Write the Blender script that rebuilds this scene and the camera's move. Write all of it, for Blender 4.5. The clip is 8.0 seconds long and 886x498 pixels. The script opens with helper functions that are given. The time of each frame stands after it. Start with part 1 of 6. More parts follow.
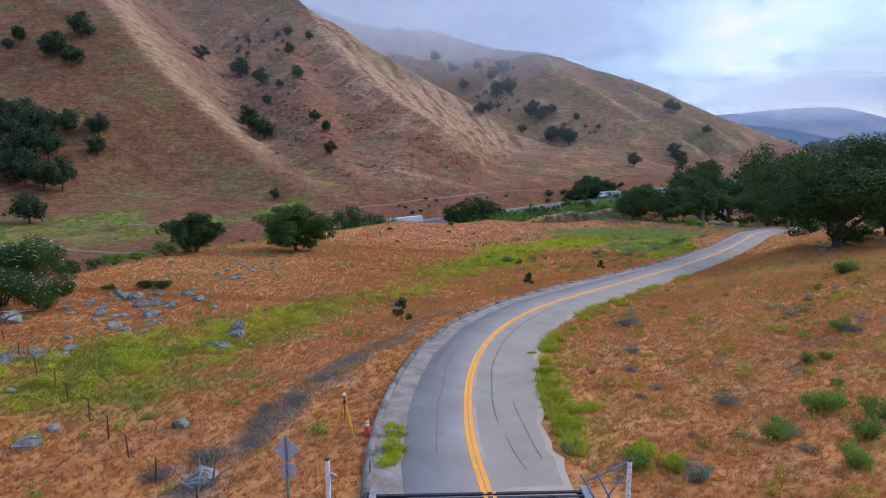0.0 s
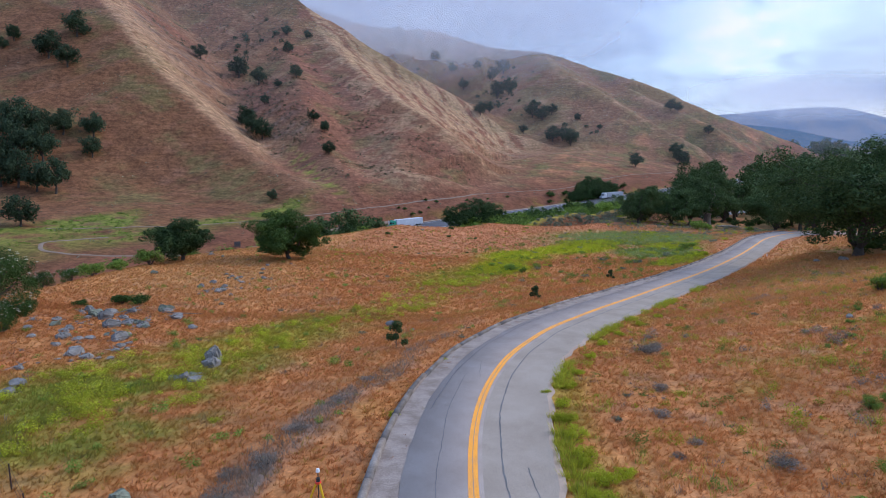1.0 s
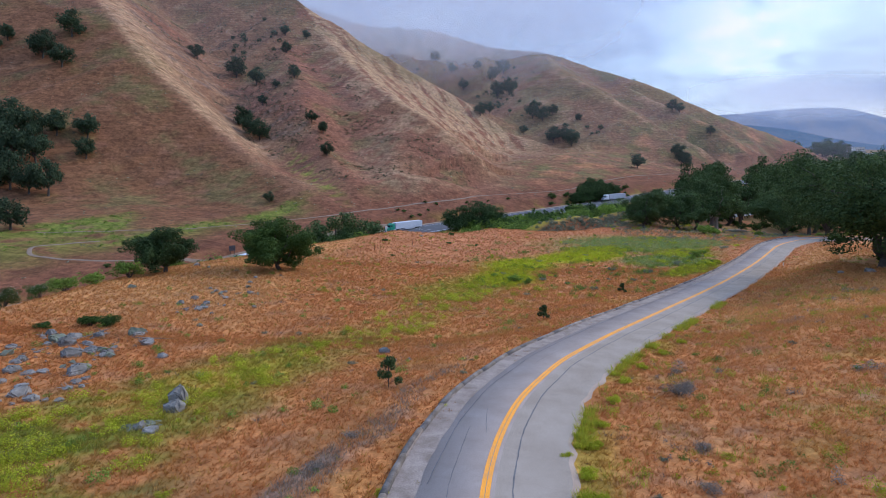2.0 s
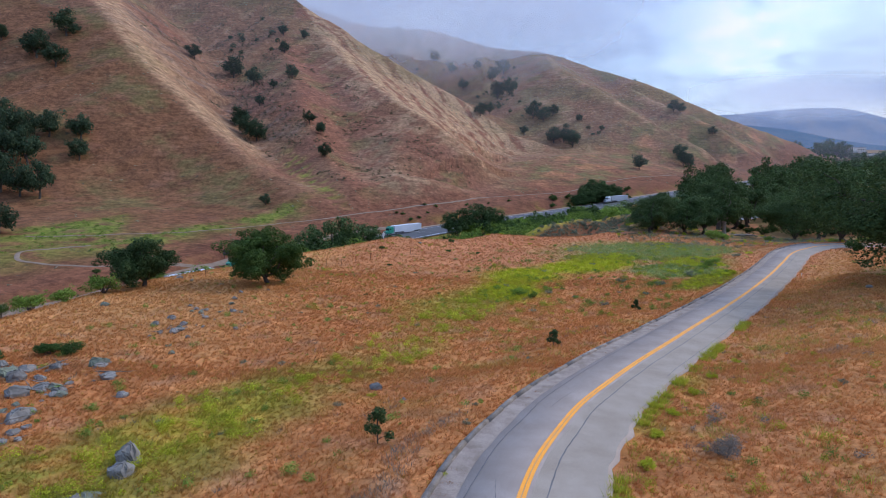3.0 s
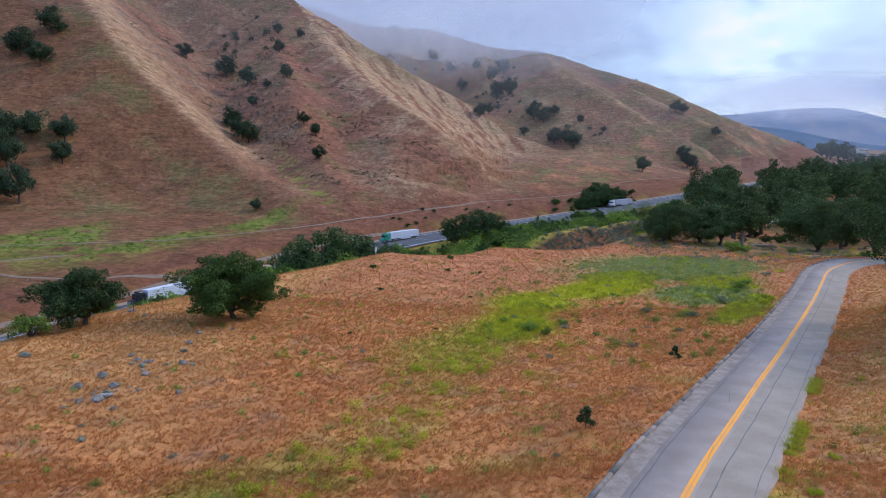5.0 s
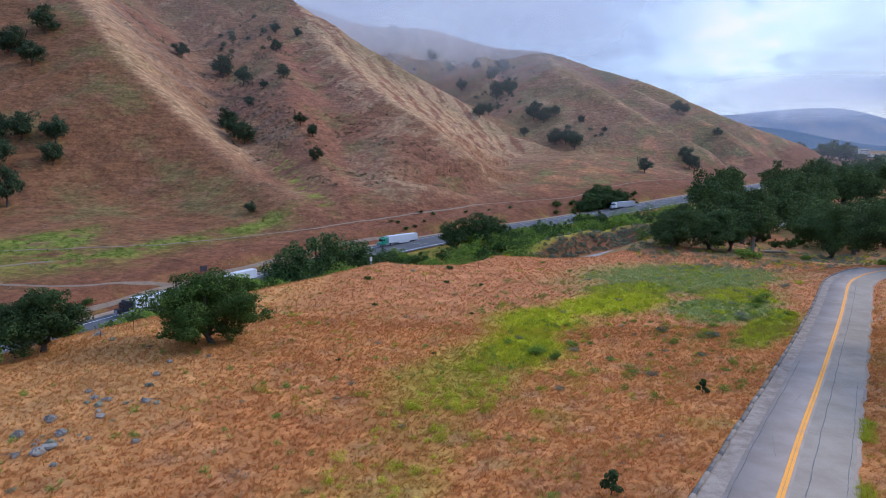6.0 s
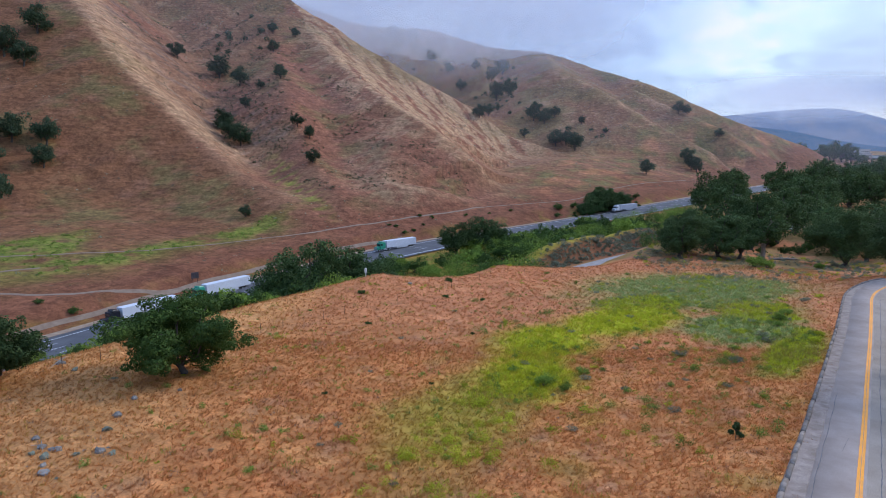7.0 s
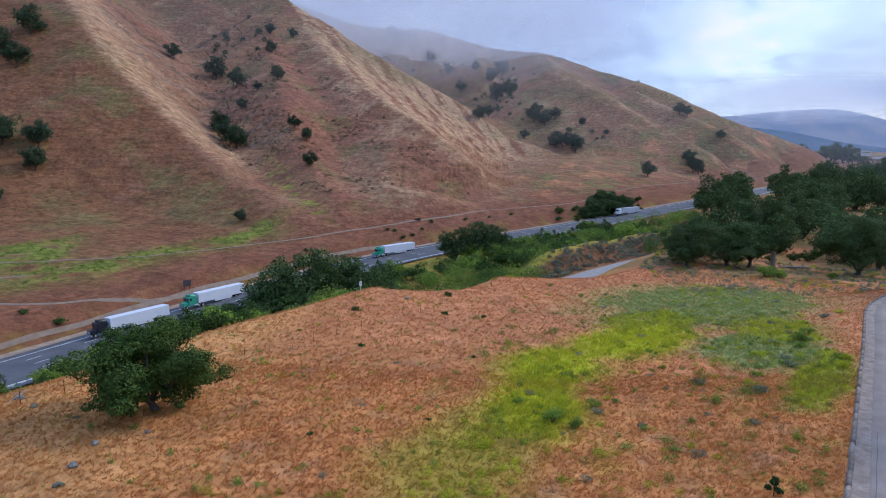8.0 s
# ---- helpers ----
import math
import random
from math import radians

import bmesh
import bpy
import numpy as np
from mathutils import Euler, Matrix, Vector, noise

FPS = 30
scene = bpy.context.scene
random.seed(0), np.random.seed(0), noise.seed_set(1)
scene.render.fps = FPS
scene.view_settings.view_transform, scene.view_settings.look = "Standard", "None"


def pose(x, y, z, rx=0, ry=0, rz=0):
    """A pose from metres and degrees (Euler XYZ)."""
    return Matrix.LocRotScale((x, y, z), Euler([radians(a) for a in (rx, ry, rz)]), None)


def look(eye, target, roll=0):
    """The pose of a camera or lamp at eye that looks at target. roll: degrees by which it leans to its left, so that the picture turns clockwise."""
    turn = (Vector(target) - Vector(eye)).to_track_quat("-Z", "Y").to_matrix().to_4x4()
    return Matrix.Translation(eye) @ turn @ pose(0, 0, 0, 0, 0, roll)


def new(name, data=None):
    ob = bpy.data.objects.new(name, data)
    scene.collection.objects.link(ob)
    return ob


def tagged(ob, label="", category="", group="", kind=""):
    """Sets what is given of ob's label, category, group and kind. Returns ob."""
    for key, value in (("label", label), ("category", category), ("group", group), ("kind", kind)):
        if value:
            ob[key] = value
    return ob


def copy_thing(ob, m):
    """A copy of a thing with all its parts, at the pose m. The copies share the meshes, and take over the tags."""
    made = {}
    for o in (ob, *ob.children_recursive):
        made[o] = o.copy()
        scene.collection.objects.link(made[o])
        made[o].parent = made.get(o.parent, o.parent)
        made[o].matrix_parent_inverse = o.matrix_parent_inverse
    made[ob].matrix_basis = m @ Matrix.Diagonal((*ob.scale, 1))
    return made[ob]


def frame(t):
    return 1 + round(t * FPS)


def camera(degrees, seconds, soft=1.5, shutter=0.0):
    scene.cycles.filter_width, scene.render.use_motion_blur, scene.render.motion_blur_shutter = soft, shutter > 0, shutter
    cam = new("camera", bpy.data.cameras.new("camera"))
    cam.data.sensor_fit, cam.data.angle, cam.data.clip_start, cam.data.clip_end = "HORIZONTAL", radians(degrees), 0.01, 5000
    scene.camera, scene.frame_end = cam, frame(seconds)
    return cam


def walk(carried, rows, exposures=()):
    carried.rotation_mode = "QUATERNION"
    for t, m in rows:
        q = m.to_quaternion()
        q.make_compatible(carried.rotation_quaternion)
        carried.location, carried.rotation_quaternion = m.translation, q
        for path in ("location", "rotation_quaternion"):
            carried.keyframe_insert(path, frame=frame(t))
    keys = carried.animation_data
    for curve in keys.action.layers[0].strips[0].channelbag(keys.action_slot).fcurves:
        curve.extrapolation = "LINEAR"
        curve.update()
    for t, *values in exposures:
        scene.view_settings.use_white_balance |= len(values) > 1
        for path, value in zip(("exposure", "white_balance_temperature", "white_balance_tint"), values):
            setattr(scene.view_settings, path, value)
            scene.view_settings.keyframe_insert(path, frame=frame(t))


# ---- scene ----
# The camera: a drone that flies straight ahead above the lane, climbing slowly.
cam = camera(74.0, 8.0, soft=0.9)
FLIGHT = [
    (0.0, 0.00, 0.00, 14.40, -9.01, 0.51), (0.5, 0.00, 2.31, 14.58, -9.02, 0.52), (1.0, -0.02, 4.75, 14.81, -9.02, 0.52),
    (1.5, -0.04, 7.36, 15.09, -9.01, 0.51), (3.0, -0.07, 15.48, 16.07, -8.98, 0.47), (3.5, -0.08, 18.42, 16.39, -8.98, 0.44),
    (4.0, -0.10, 21.37, 16.72, -8.99, 0.40), (4.5, -0.10, 24.38, 17.10, -8.99, 0.37), (6.0, -0.03, 33.72, 18.22, -8.98, 0.29),
    (6.5, -0.01, 36.80, 18.63, -8.96, 0.25), (7.0, 0.03, 39.68, 19.10, -8.94, 0.23), (7.5, 0.07, 42.43, 19.64, -8.91, 0.20),
    (8.0, 0.12, 45.00, 20.18, -8.88, 0.19)]
walk(cam, [(t, pose(x, y, z, 90 + pitch, 0, yaw)) for t, x, y, z, pitch, yaw in FLIGHT])

# ---- light: an overcast evening, the sun behind cloud ahead and to the right ----
SUN_TURN, SUN_RISE = radians(64), radians(34)
world = bpy.data.worlds.new("overcast_sky")
scene.world = world
world.use_nodes = True
wn, wl = world.node_tree.nodes, world.node_tree.links
wn.clear()


def wnode(kind, **sets):
    n = wn.new(kind)
    for k, v in sets.items():
        n.inputs[k].default_value = v
    return n


def wmath(op, a, b=None, c=None):
    n = wn.new("ShaderNodeMath")
    n.operation = op
    for i, v in enumerate((a, b, c)):
        if v is None:
            continue
        if isinstance(v, (int, float)):
            n.inputs[i].default_value = v
        else:
            wl.new(v, n.inputs[i])
    return n.outputs[0]


sky = wn.new("ShaderNodeTexSky")
sky.sky_type, sky.sun_disc = "NISHITA", False
sky.sun_elevation, sky.sun_rotation = SUN_RISE, SUN_TURN
way = wn.new("ShaderNodeTexCoord").outputs["Generated"]
axes = wn.new("ShaderNodeSeparateXYZ")
wl.new(way, axes.inputs[0])
# cloud cells, flattened towards the horizon
rise = wmath("ADD", wmath("MAXIMUM", axes.outputs[2], 0.0), 0.22)
flat = wn.new("ShaderNodeCombineXYZ")
wl.new(wmath("DIVIDE", axes.outputs[0], rise), flat.inputs[0])
wl.new(wmath("DIVIDE", axes.outputs[1], rise), flat.inputs[1])
big = wnode("ShaderNodeTexNoise", Scale=1.5, Detail=7.0, Roughness=0.5, Distortion=0.6)
small = wnode("ShaderNodeTexNoise", Scale=4.2, Detail=8.0, Roughness=0.62, Distortion=0.4)
wl.new(flat.outputs[0], big.inputs["Vector"])
wl.new(flat.outputs[0], small.inputs["Vector"])
thick = wmath("MULTIPLY_ADD", wmath("ADD", wmath("MULTIPLY", big.outputs[0], 0.55), wmath("MULTIPLY", small.outputs[0], 0.45)), 1.05, -0.055)
# thinner cloud towards the hidden sun lets more light through
glow_dir = Vector((0.428, 0.888, 0.170))
dot = wn.new("ShaderNodeVectorMath")
dot.operation = "DOT_PRODUCT"
wl.new(way, dot.inputs[0])
dot.inputs[1].default_value = glow_dir
near_sun = wmath("POWER", wmath("MAXIMUM", dot.outputs["Value"], 0.0), 330.0)
open_cloud = wmath("MULTIPLY", near_sun, wmath("MULTIPLY_ADD", small.outputs[0], 1.5, -0.40))
# duller under the cloud deck near the horizon
low_sky = wmath("MULTIPLY", wmath("MAXIMUM", wmath("SUBTRACT", 0.15, axes.outputs[2]), 0.0), 0.95)
bright = wmath("SUBTRACT", wmath("ADD", thick, open_cloud), wmath("MINIMUM", low_sky, 0.12))
ramp = wn.new("ShaderNodeValToRGB")
wl.new(bright, ramp.inputs[0])
for e, (at, col) in zip((ramp.color_ramp.elements[0], ramp.color_ramp.elements[1], ramp.color_ramp.elements.new(0.56), ramp.color_ramp.elements.new(0.68)),
                        ((0.36, (0.27, 0.42, 0.83, 1)), (0.78, (1.44, 1.62, 1.74, 1)), (0.46, (0.39, 0.58, 1.05, 1)), (0.60, (0.62, 0.87, 1.30, 1)))):
    e.position, e.color = at, col
# an overcast sky is up to three times as bright overhead as at the horizon
lift = wmath("MULTIPLY_ADD", wmath("POWER", wmath("MAXIMUM", axes.outputs[2], 0.0), 1.4), 1.6, 1.0)
cloud = wn.new("ShaderNodeVectorMath")
cloud.operation = "SCALE"
wl.new(ramp.outputs[0], cloud.inputs[0])
wl.new(lift, cloud.inputs["Scale"])
back = wnode("ShaderNodeBackground", Strength=0.63)
wl.new(cloud.outputs[0], back.inputs[0])
clear = wnode("ShaderNodeBackground", Strength=0.05)
wl.new(sky.outputs[0], clear.inputs[0])
both = wn.new("ShaderNodeAddShader")
wl.new(back.outputs[0], both.inputs[0])
wl.new(clear.outputs[0], both.inputs[1])
wl.new(both.outputs[0], wn.new("ShaderNodeOutputWorld").inputs[0])

lamp = bpy.data.lights.new("sun", "SUN")
lamp.energy, lamp.angle, lamp.color = 2.05, radians(16), (0.97, 0.95, 0.915)
sun = new("sun", lamp)
sun.matrix_world = look((200 * math.sin(SUN_TURN), 200 * math.cos(SUN_TURN), 200 * math.tan(SUN_RISE)), (0, 0, 0))
# ---- materials ----
def material(name, rough=0.8, metal=0.0, spec=0.3):
    m = bpy.data.materials.new(name)
    m.use_nodes = True
    b = m.node_tree.nodes["Principled BSDF"]
    b.inputs["Roughness"].default_value, b.inputs["Metallic"].default_value = rough, metal
    b.inputs["Specular IOR Level"].default_value = spec
    return m, m.node_tree.nodes, m.node_tree.links, b


def noise_node(n, l, vec, scale, detail=4.0, rough=0.6, distort=0.0):
    t = n.new("ShaderNodeTexNoise")
    t.inputs["Scale"].default_value, t.inputs["Detail"].default_value = scale, detail
    t.inputs["Roughness"].default_value, t.inputs["Distortion"].default_value = rough, distort
    l.new(vec, t.inputs["Vector"])
    return t.outputs[0]


def range_node(n, l, v, a, b, c, d):
    r = n.new("ShaderNodeMapRange")
    l.new(v, r.inputs[0])
    for i, x in enumerate((a, b, c, d)):
        r.inputs[i + 1].default_value = x
    return r.outputs[0]


def mix_node(n, l, kind, fac, a, b):
    m = n.new("ShaderNodeMix")
    m.data_type, m.blend_type = "RGBA", kind
    m.clamp_factor = True
    for sock, v in ((m.inputs[0], fac), (m.inputs[6], a), (m.inputs[7], b)):
        if isinstance(v, (int, float)):
            sock.default_value = v
        elif isinstance(v, tuple):
            sock.default_value = (*v, 1)
        else:
            l.new(v, sock)
    return m.outputs[2]


def bump_node(n, l, bsdf, height, strength, distance):
    b = n.new("ShaderNodeBump")
    b.inputs["Strength"].default_value, b.inputs["Distance"].default_value = strength, distance
    l.new(height, b.inputs["Height"])
    l.new(b.outputs[0], bsdf.inputs["Normal"])


def speckled(name, a, b, fine=40.0, coarse=3.0, rough=0.8, metal=0.0, bump=0.2, spread=(0.35, 0.65), spec=0.3, vary=0.0):
    """A two-colour surface with grain and larger stains."""
    m, n, l, bsdf = material(name, rough, metal, spec)
    at = n.new("ShaderNodeTexCoord").outputs["Object"]
    f, c = noise_node(n, l, at, fine), noise_node(n, l, at, coarse, 5)
    col = mix_node(n, l, "MIX", range_node(n, l, c, spread[0], spread[1], 0, 1), a, b)
    col = mix_node(n, l, "MULTIPLY", 0.7, col, range_node(n, l, f, 0.3, 0.7, 0.65, 1.25))
    if vary:
        info = n.new("ShaderNodeObjectInfo").outputs["Random"]
        col = mix_node(n, l, "MULTIPLY", 1.0, col, range_node(n, l, info, 0, 1, 1 - vary, 1 + vary))
    l.new(col, bsdf.inputs["Base Color"])
    if bump:
        bump_node(n, l, bsdf, f, bump, 0.02)
    return m


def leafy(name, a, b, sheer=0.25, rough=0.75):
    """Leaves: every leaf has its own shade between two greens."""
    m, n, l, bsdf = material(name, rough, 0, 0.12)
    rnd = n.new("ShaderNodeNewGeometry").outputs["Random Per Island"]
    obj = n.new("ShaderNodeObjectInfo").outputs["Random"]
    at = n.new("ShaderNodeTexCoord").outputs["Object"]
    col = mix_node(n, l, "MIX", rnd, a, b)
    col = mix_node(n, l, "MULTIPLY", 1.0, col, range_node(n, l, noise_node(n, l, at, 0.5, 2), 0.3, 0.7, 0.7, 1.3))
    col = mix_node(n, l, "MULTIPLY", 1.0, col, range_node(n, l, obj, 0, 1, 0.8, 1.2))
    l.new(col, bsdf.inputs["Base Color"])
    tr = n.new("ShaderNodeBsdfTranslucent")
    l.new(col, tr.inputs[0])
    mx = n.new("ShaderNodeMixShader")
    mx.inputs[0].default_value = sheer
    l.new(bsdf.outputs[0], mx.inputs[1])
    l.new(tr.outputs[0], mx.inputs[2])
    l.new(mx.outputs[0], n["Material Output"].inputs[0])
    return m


def grown(name, fine, coarse, bump):
    """Grass and soil: the kind of growth is the mesh's own colour, broken up by noise at several sizes."""
    m, n, l, bsdf = material(name, 0.95, 0, 0.08)
    at = n.new("ShaderNodeNewGeometry").outputs["Position"]
    kind = n.new("ShaderNodeAttribute")
    kind.attribute_name = "growth"
    col = kind.outputs["Color"]
    f, c, w = noise_node(n, l, at, fine, 6, 0.7), noise_node(n, l, at, coarse, 5, 0.6, 0.5), noise_node(n, l, at, coarse * 0.16, 4)
    col = mix_node(n, l, "MULTIPLY", 1.0, col, range_node(n, l, f, 0.28, 0.72, 0.62, 1.34))
    col = mix_node(n, l, "MULTIPLY", 1.0, col, range_node(n, l, c, 0.36, 0.64, 0.82, 1.16))
    s = noise_node(n, l, at, 0.16, 9, 0.72, 0.8)
    col = mix_node(n, l, "MULTIPLY", 1.0, col, range_node(n, l, s, 0.32, 0.68, 0.80, 1.20))
    col = mix_node(n, l, "MULTIPLY", 1.0, col, range_node(n, l, noise_node(n, l, at, 1.7, 6, 0.75, 0.3), 0.36, 0.64, 0.82, 1.17))
    dead = mix_node(n, l, "MULTIPLY", 1.0, col, (0.86, 0.86, 0.90))
    col = mix_node(n, l, "MIX", range_node(n, l, w, 0.42, 0.62, 0, 1), col, dead)
    # on the hillsides: cattle terraces along the contours, bare ribs and dark low brush
    flat = n.new("ShaderNodeMapping")
    flat.inputs["Scale"].default_value = (0.07, 0.07, 0.75)
    l.new(at, flat.inputs["Vector"])
    terrace = noise_node(n, l, flat.outputs[0], 1.0, 6, 0.62, 0.6)
    patchy = noise_node(n, l, at, 0.33, 7, 0.78, 0.4)
    wild = mix_node(n, l, "MULTIPLY", 1.0, col, range_node(n, l, terrace, 0.34, 0.66, 0.84, 1.18))
    wild = mix_node(n, l, "MULTIPLY", 1.0, wild, range_node(n, l, patchy, 0.34, 0.66, 0.62, 1.42))
    spots = range_node(n, l, noise_node(n, l, at, 0.42, 3, 0.5), 0.66, 0.72, 0.0, 0.75)
    wild = mix_node(n, l, "MIX", spots, wild, (0.075, 0.062, 0.04))
    col = mix_node(n, l, "MIX", kind.outputs["Alpha"], col, wild)
    l.new(col, bsdf.inputs["Base Color"])
    both = n.new("ShaderNodeMath")
    both.operation = "MULTIPLY_ADD"
    l.new(s, both.inputs[0])
    both.inputs[1].default_value = 1.6
    l.new(f, both.inputs[2])
    bump_node(n, l, bsdf, both.outputs[0], bump, 0.22)
    return m


def grass_blades(name):
    m, n, l, bsdf = material(name, 0.85, 0, 0.1)
    col = n.new("ShaderNodeAttribute")
    col.attribute_name = "growth"
    rnd = n.new("ShaderNodeNewGeometry").outputs["Random Per Island"]
    c = mix_node(n, l, "MULTIPLY", 1.0, col.outputs["Color"], range_node(n, l, rnd, 0, 1, 0.8, 1.25))
    l.new(c, bsdf.inputs["Base Color"])
    tr = n.new("ShaderNodeBsdfTranslucent")
    l.new(c, tr.inputs[0])
    mx = n.new("ShaderNodeMixShader")
    mx.inputs[0].default_value = 0.5
    l.new(bsdf.outputs[0], mx.inputs[1])
    l.new(tr.outputs[0], mx.inputs[2])
    l.new(mx.outputs[0], n["Material Output"].inputs[0])
    return m


GROUND = grown("grassland", 5.0, 0.55, 0.32)
BLADES = grass_blades("grass_blades")
ASPHALT = speckled("worn_asphalt", (0.345, 0.262, 0.214), (0.420, 0.328, 0.274), 30, 0.45, 1.0, 0, 0.15, spec=0.08)
SEALED = speckled("sealed_asphalt", (0.298, 0.234, 0.182), (0.360, 0.290, 0.232), 26, 0.5, 1.0, 0, 0.15, spec=0.08)
FRESH = speckled("freeway_asphalt", (0.07, 0.072, 0.08), (0.10, 0.10, 0.11), 14, 0.2, 0.85, 0, 0.1)
CONCRETE = speckled("weathered_concrete", (0.33, 0.30, 0.285), (0.20, 0.18, 0.17), 18, 1.6, 0.9, 0, 0.3)
KERB = speckled("weathered_kerb", (0.275, 0.232, 0.200), (0.155, 0.124, 0.104), 18, 1.6, 1.0, 0, 0.4, spec=0.08, vary=0.22)
GUTTER = speckled("stained_gutter", (0.335, 0.268, 0.226), (0.215, 0.162, 0.132), 18, 1.1, 1.0, 0, 0.3, spec=0.08)
CRACK = speckled("crack_tar", (0.10, 0.09, 0.09), (0.18, 0.165, 0.16), 20, 2, 0.8, 0, 0)
YELLOW = speckled("yellow_road_paint", (0.92, 0.345, 0.035), (0.72, 0.30, 0.08), 22, 1.0, 0.7, 0, 0, (0.45, 0.75))
WHITE = speckled("white_road_paint", (0.75, 0.75, 0.74), (0.6, 0.6, 0.6), 12, 1, 0.7, 0, 0)
DIRT = speckled("bare_dirt", (0.34, 0.245, 0.17), (0.24, 0.155, 0.105), 8, 0.5, 0.95, 0, 0.3)
TRAIL = speckled("trodden_pale_dirt", (0.25, 0.180, 0.132), (0.19, 0.128, 0.090), 8, 0.5, 0.95, 0, 0.3)
BARK = speckled("oak_bark", (0.10, 0.08, 0.065), (0.055, 0.045, 0.04), 12, 2, 0.95, 0, 0.8)
PALE_BARK = speckled("pale_dead_wood", (0.34, 0.29, 0.25), (0.20, 0.16, 0.13), 14, 2, 0.9, 0, 0.6)
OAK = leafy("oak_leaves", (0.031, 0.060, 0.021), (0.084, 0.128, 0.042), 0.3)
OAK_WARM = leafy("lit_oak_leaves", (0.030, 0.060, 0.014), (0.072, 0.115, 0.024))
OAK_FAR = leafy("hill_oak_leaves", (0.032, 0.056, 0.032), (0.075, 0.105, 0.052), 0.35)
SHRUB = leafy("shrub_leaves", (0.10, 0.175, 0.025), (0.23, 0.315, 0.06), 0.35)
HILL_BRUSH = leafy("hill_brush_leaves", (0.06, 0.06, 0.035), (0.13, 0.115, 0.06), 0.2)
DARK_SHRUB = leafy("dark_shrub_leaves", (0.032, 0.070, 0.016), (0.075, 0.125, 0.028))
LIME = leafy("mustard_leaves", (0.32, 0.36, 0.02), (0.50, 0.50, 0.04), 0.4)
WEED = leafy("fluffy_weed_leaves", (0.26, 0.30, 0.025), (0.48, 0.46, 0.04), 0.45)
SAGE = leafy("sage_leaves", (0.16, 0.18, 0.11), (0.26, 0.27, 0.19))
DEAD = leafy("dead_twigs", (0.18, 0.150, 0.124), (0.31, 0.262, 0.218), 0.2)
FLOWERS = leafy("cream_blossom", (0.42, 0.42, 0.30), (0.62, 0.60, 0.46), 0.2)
ROCK = speckled("grey_boulder", (0.27, 0.245, 0.220), (0.125, 0.112, 0.100), 7, 1.5, 0.9, 0, 0.8, vary=0.2)
LICHEN = speckled("mossy_boulder", (0.19, 0.20, 0.14), (0.11, 0.11, 0.085), 7, 2.0, 0.9, 0, 0.8, vary=0.2)
RUST = speckled("rusty_steel", (0.10, 0.055, 0.04), (0.06, 0.045, 0.04), 30, 4, 0.8, 0.3, 0.2)
STEEL = speckled("galvanised_steel", (0.38, 0.40, 0.44), (0.28, 0.30, 0.34), 20, 3, 0.5, 0.5, 0.05)
BLUE_STEEL = speckled("blue_grey_painted_steel", (0.22, 0.27, 0.34), (0.14, 0.16, 0.20), 20, 5, 0.6, 0.2, 0.05)
RAIL = speckled("dark_steel_rail", (0.07, 0.065, 0.07), (0.035, 0.033, 0.036), 20, 4, 0.6, 0.5, 0.1)
PIT = speckled("dark_pit_earth", (0.05, 0.04, 0.035), (0.03, 0.025, 0.02), 10, 2, 0.95, 0, 0.2)
WHITE_PAINT = speckled("white_paint", (0.78, 0.77, 0.75), (0.66, 0.64, 0.61), 20, 4, 0.6, 0, 0.05)
ORANGE_SPOT = speckled("amber_reflector", (0.85, 0.38, 0.02), (0.75, 0.32, 0.02), 20, 3, 0.3, 0, 0)
CONE_RED = speckled("orange_cone_plastic", (0.85, 0.07, 0.03), (0.75, 0.06, 0.03), 30, 3, 0.45, 0, 0)
TRIPOD_YELLOW = speckled("yellow_tripod_paint", (0.80, 0.47, 0.02), (0.70, 0.40, 0.02), 30, 6, 0.45, 0, 0)
RUBBER = speckled("black_rubber", (0.03, 0.03, 0.03), (0.045, 0.045, 0.045), 30, 4, 0.75, 0, 0.05)
TRAILER = speckled("white_trailer_panel", (0.60, 0.62, 0.68), (0.52, 0.55, 0.62), 60, 0.2, 0.45, 0, 0)
TRAILER_GREY = speckled("grey_trailer_panel", (0.45, 0.47, 0.52), (0.38, 0.40, 0.45), 60, 0.2, 0.45, 0, 0)
CAB_GREEN = speckled("green_cab_paint", (0.03, 0.28, 0.18), (0.03, 0.24, 0.16), 8, 1, 0.3, 0, 0)
CAB_BLACK = speckled("black_cab_paint", (0.015, 0.017, 0.025), (0.02, 0.02, 0.03), 8, 1, 0.3, 0, 0)
CAB_WHITE = speckled("white_cab_paint", (0.70, 0.71, 0.73), (0.62, 0.63, 0.66), 8, 1, 0.3, 0, 0)
GLASS = speckled("dark_window_glass", (0.02, 0.025, 0.03), (0.03, 0.035, 0.04), 4, 1, 0.08, 0, 0, spec=0.6)
SIGN_BACK = speckled("bare_sign_back", (0.46, 0.44, 0.46), (0.38, 0.365, 0.385), 20, 3, 0.55, 0.1, 0.03)
SIGN_BROWN = speckled("dark_sign_panel", (0.06, 0.05, 0.05), (0.09, 0.07, 0.07), 10, 2, 0.7, 0, 0)
# ---- lie of the land ----
def smooth(a, b, v):
    u = np.clip((v - a) / (b - a), 0, 1)
    return u * u * (3 - 2 * u)


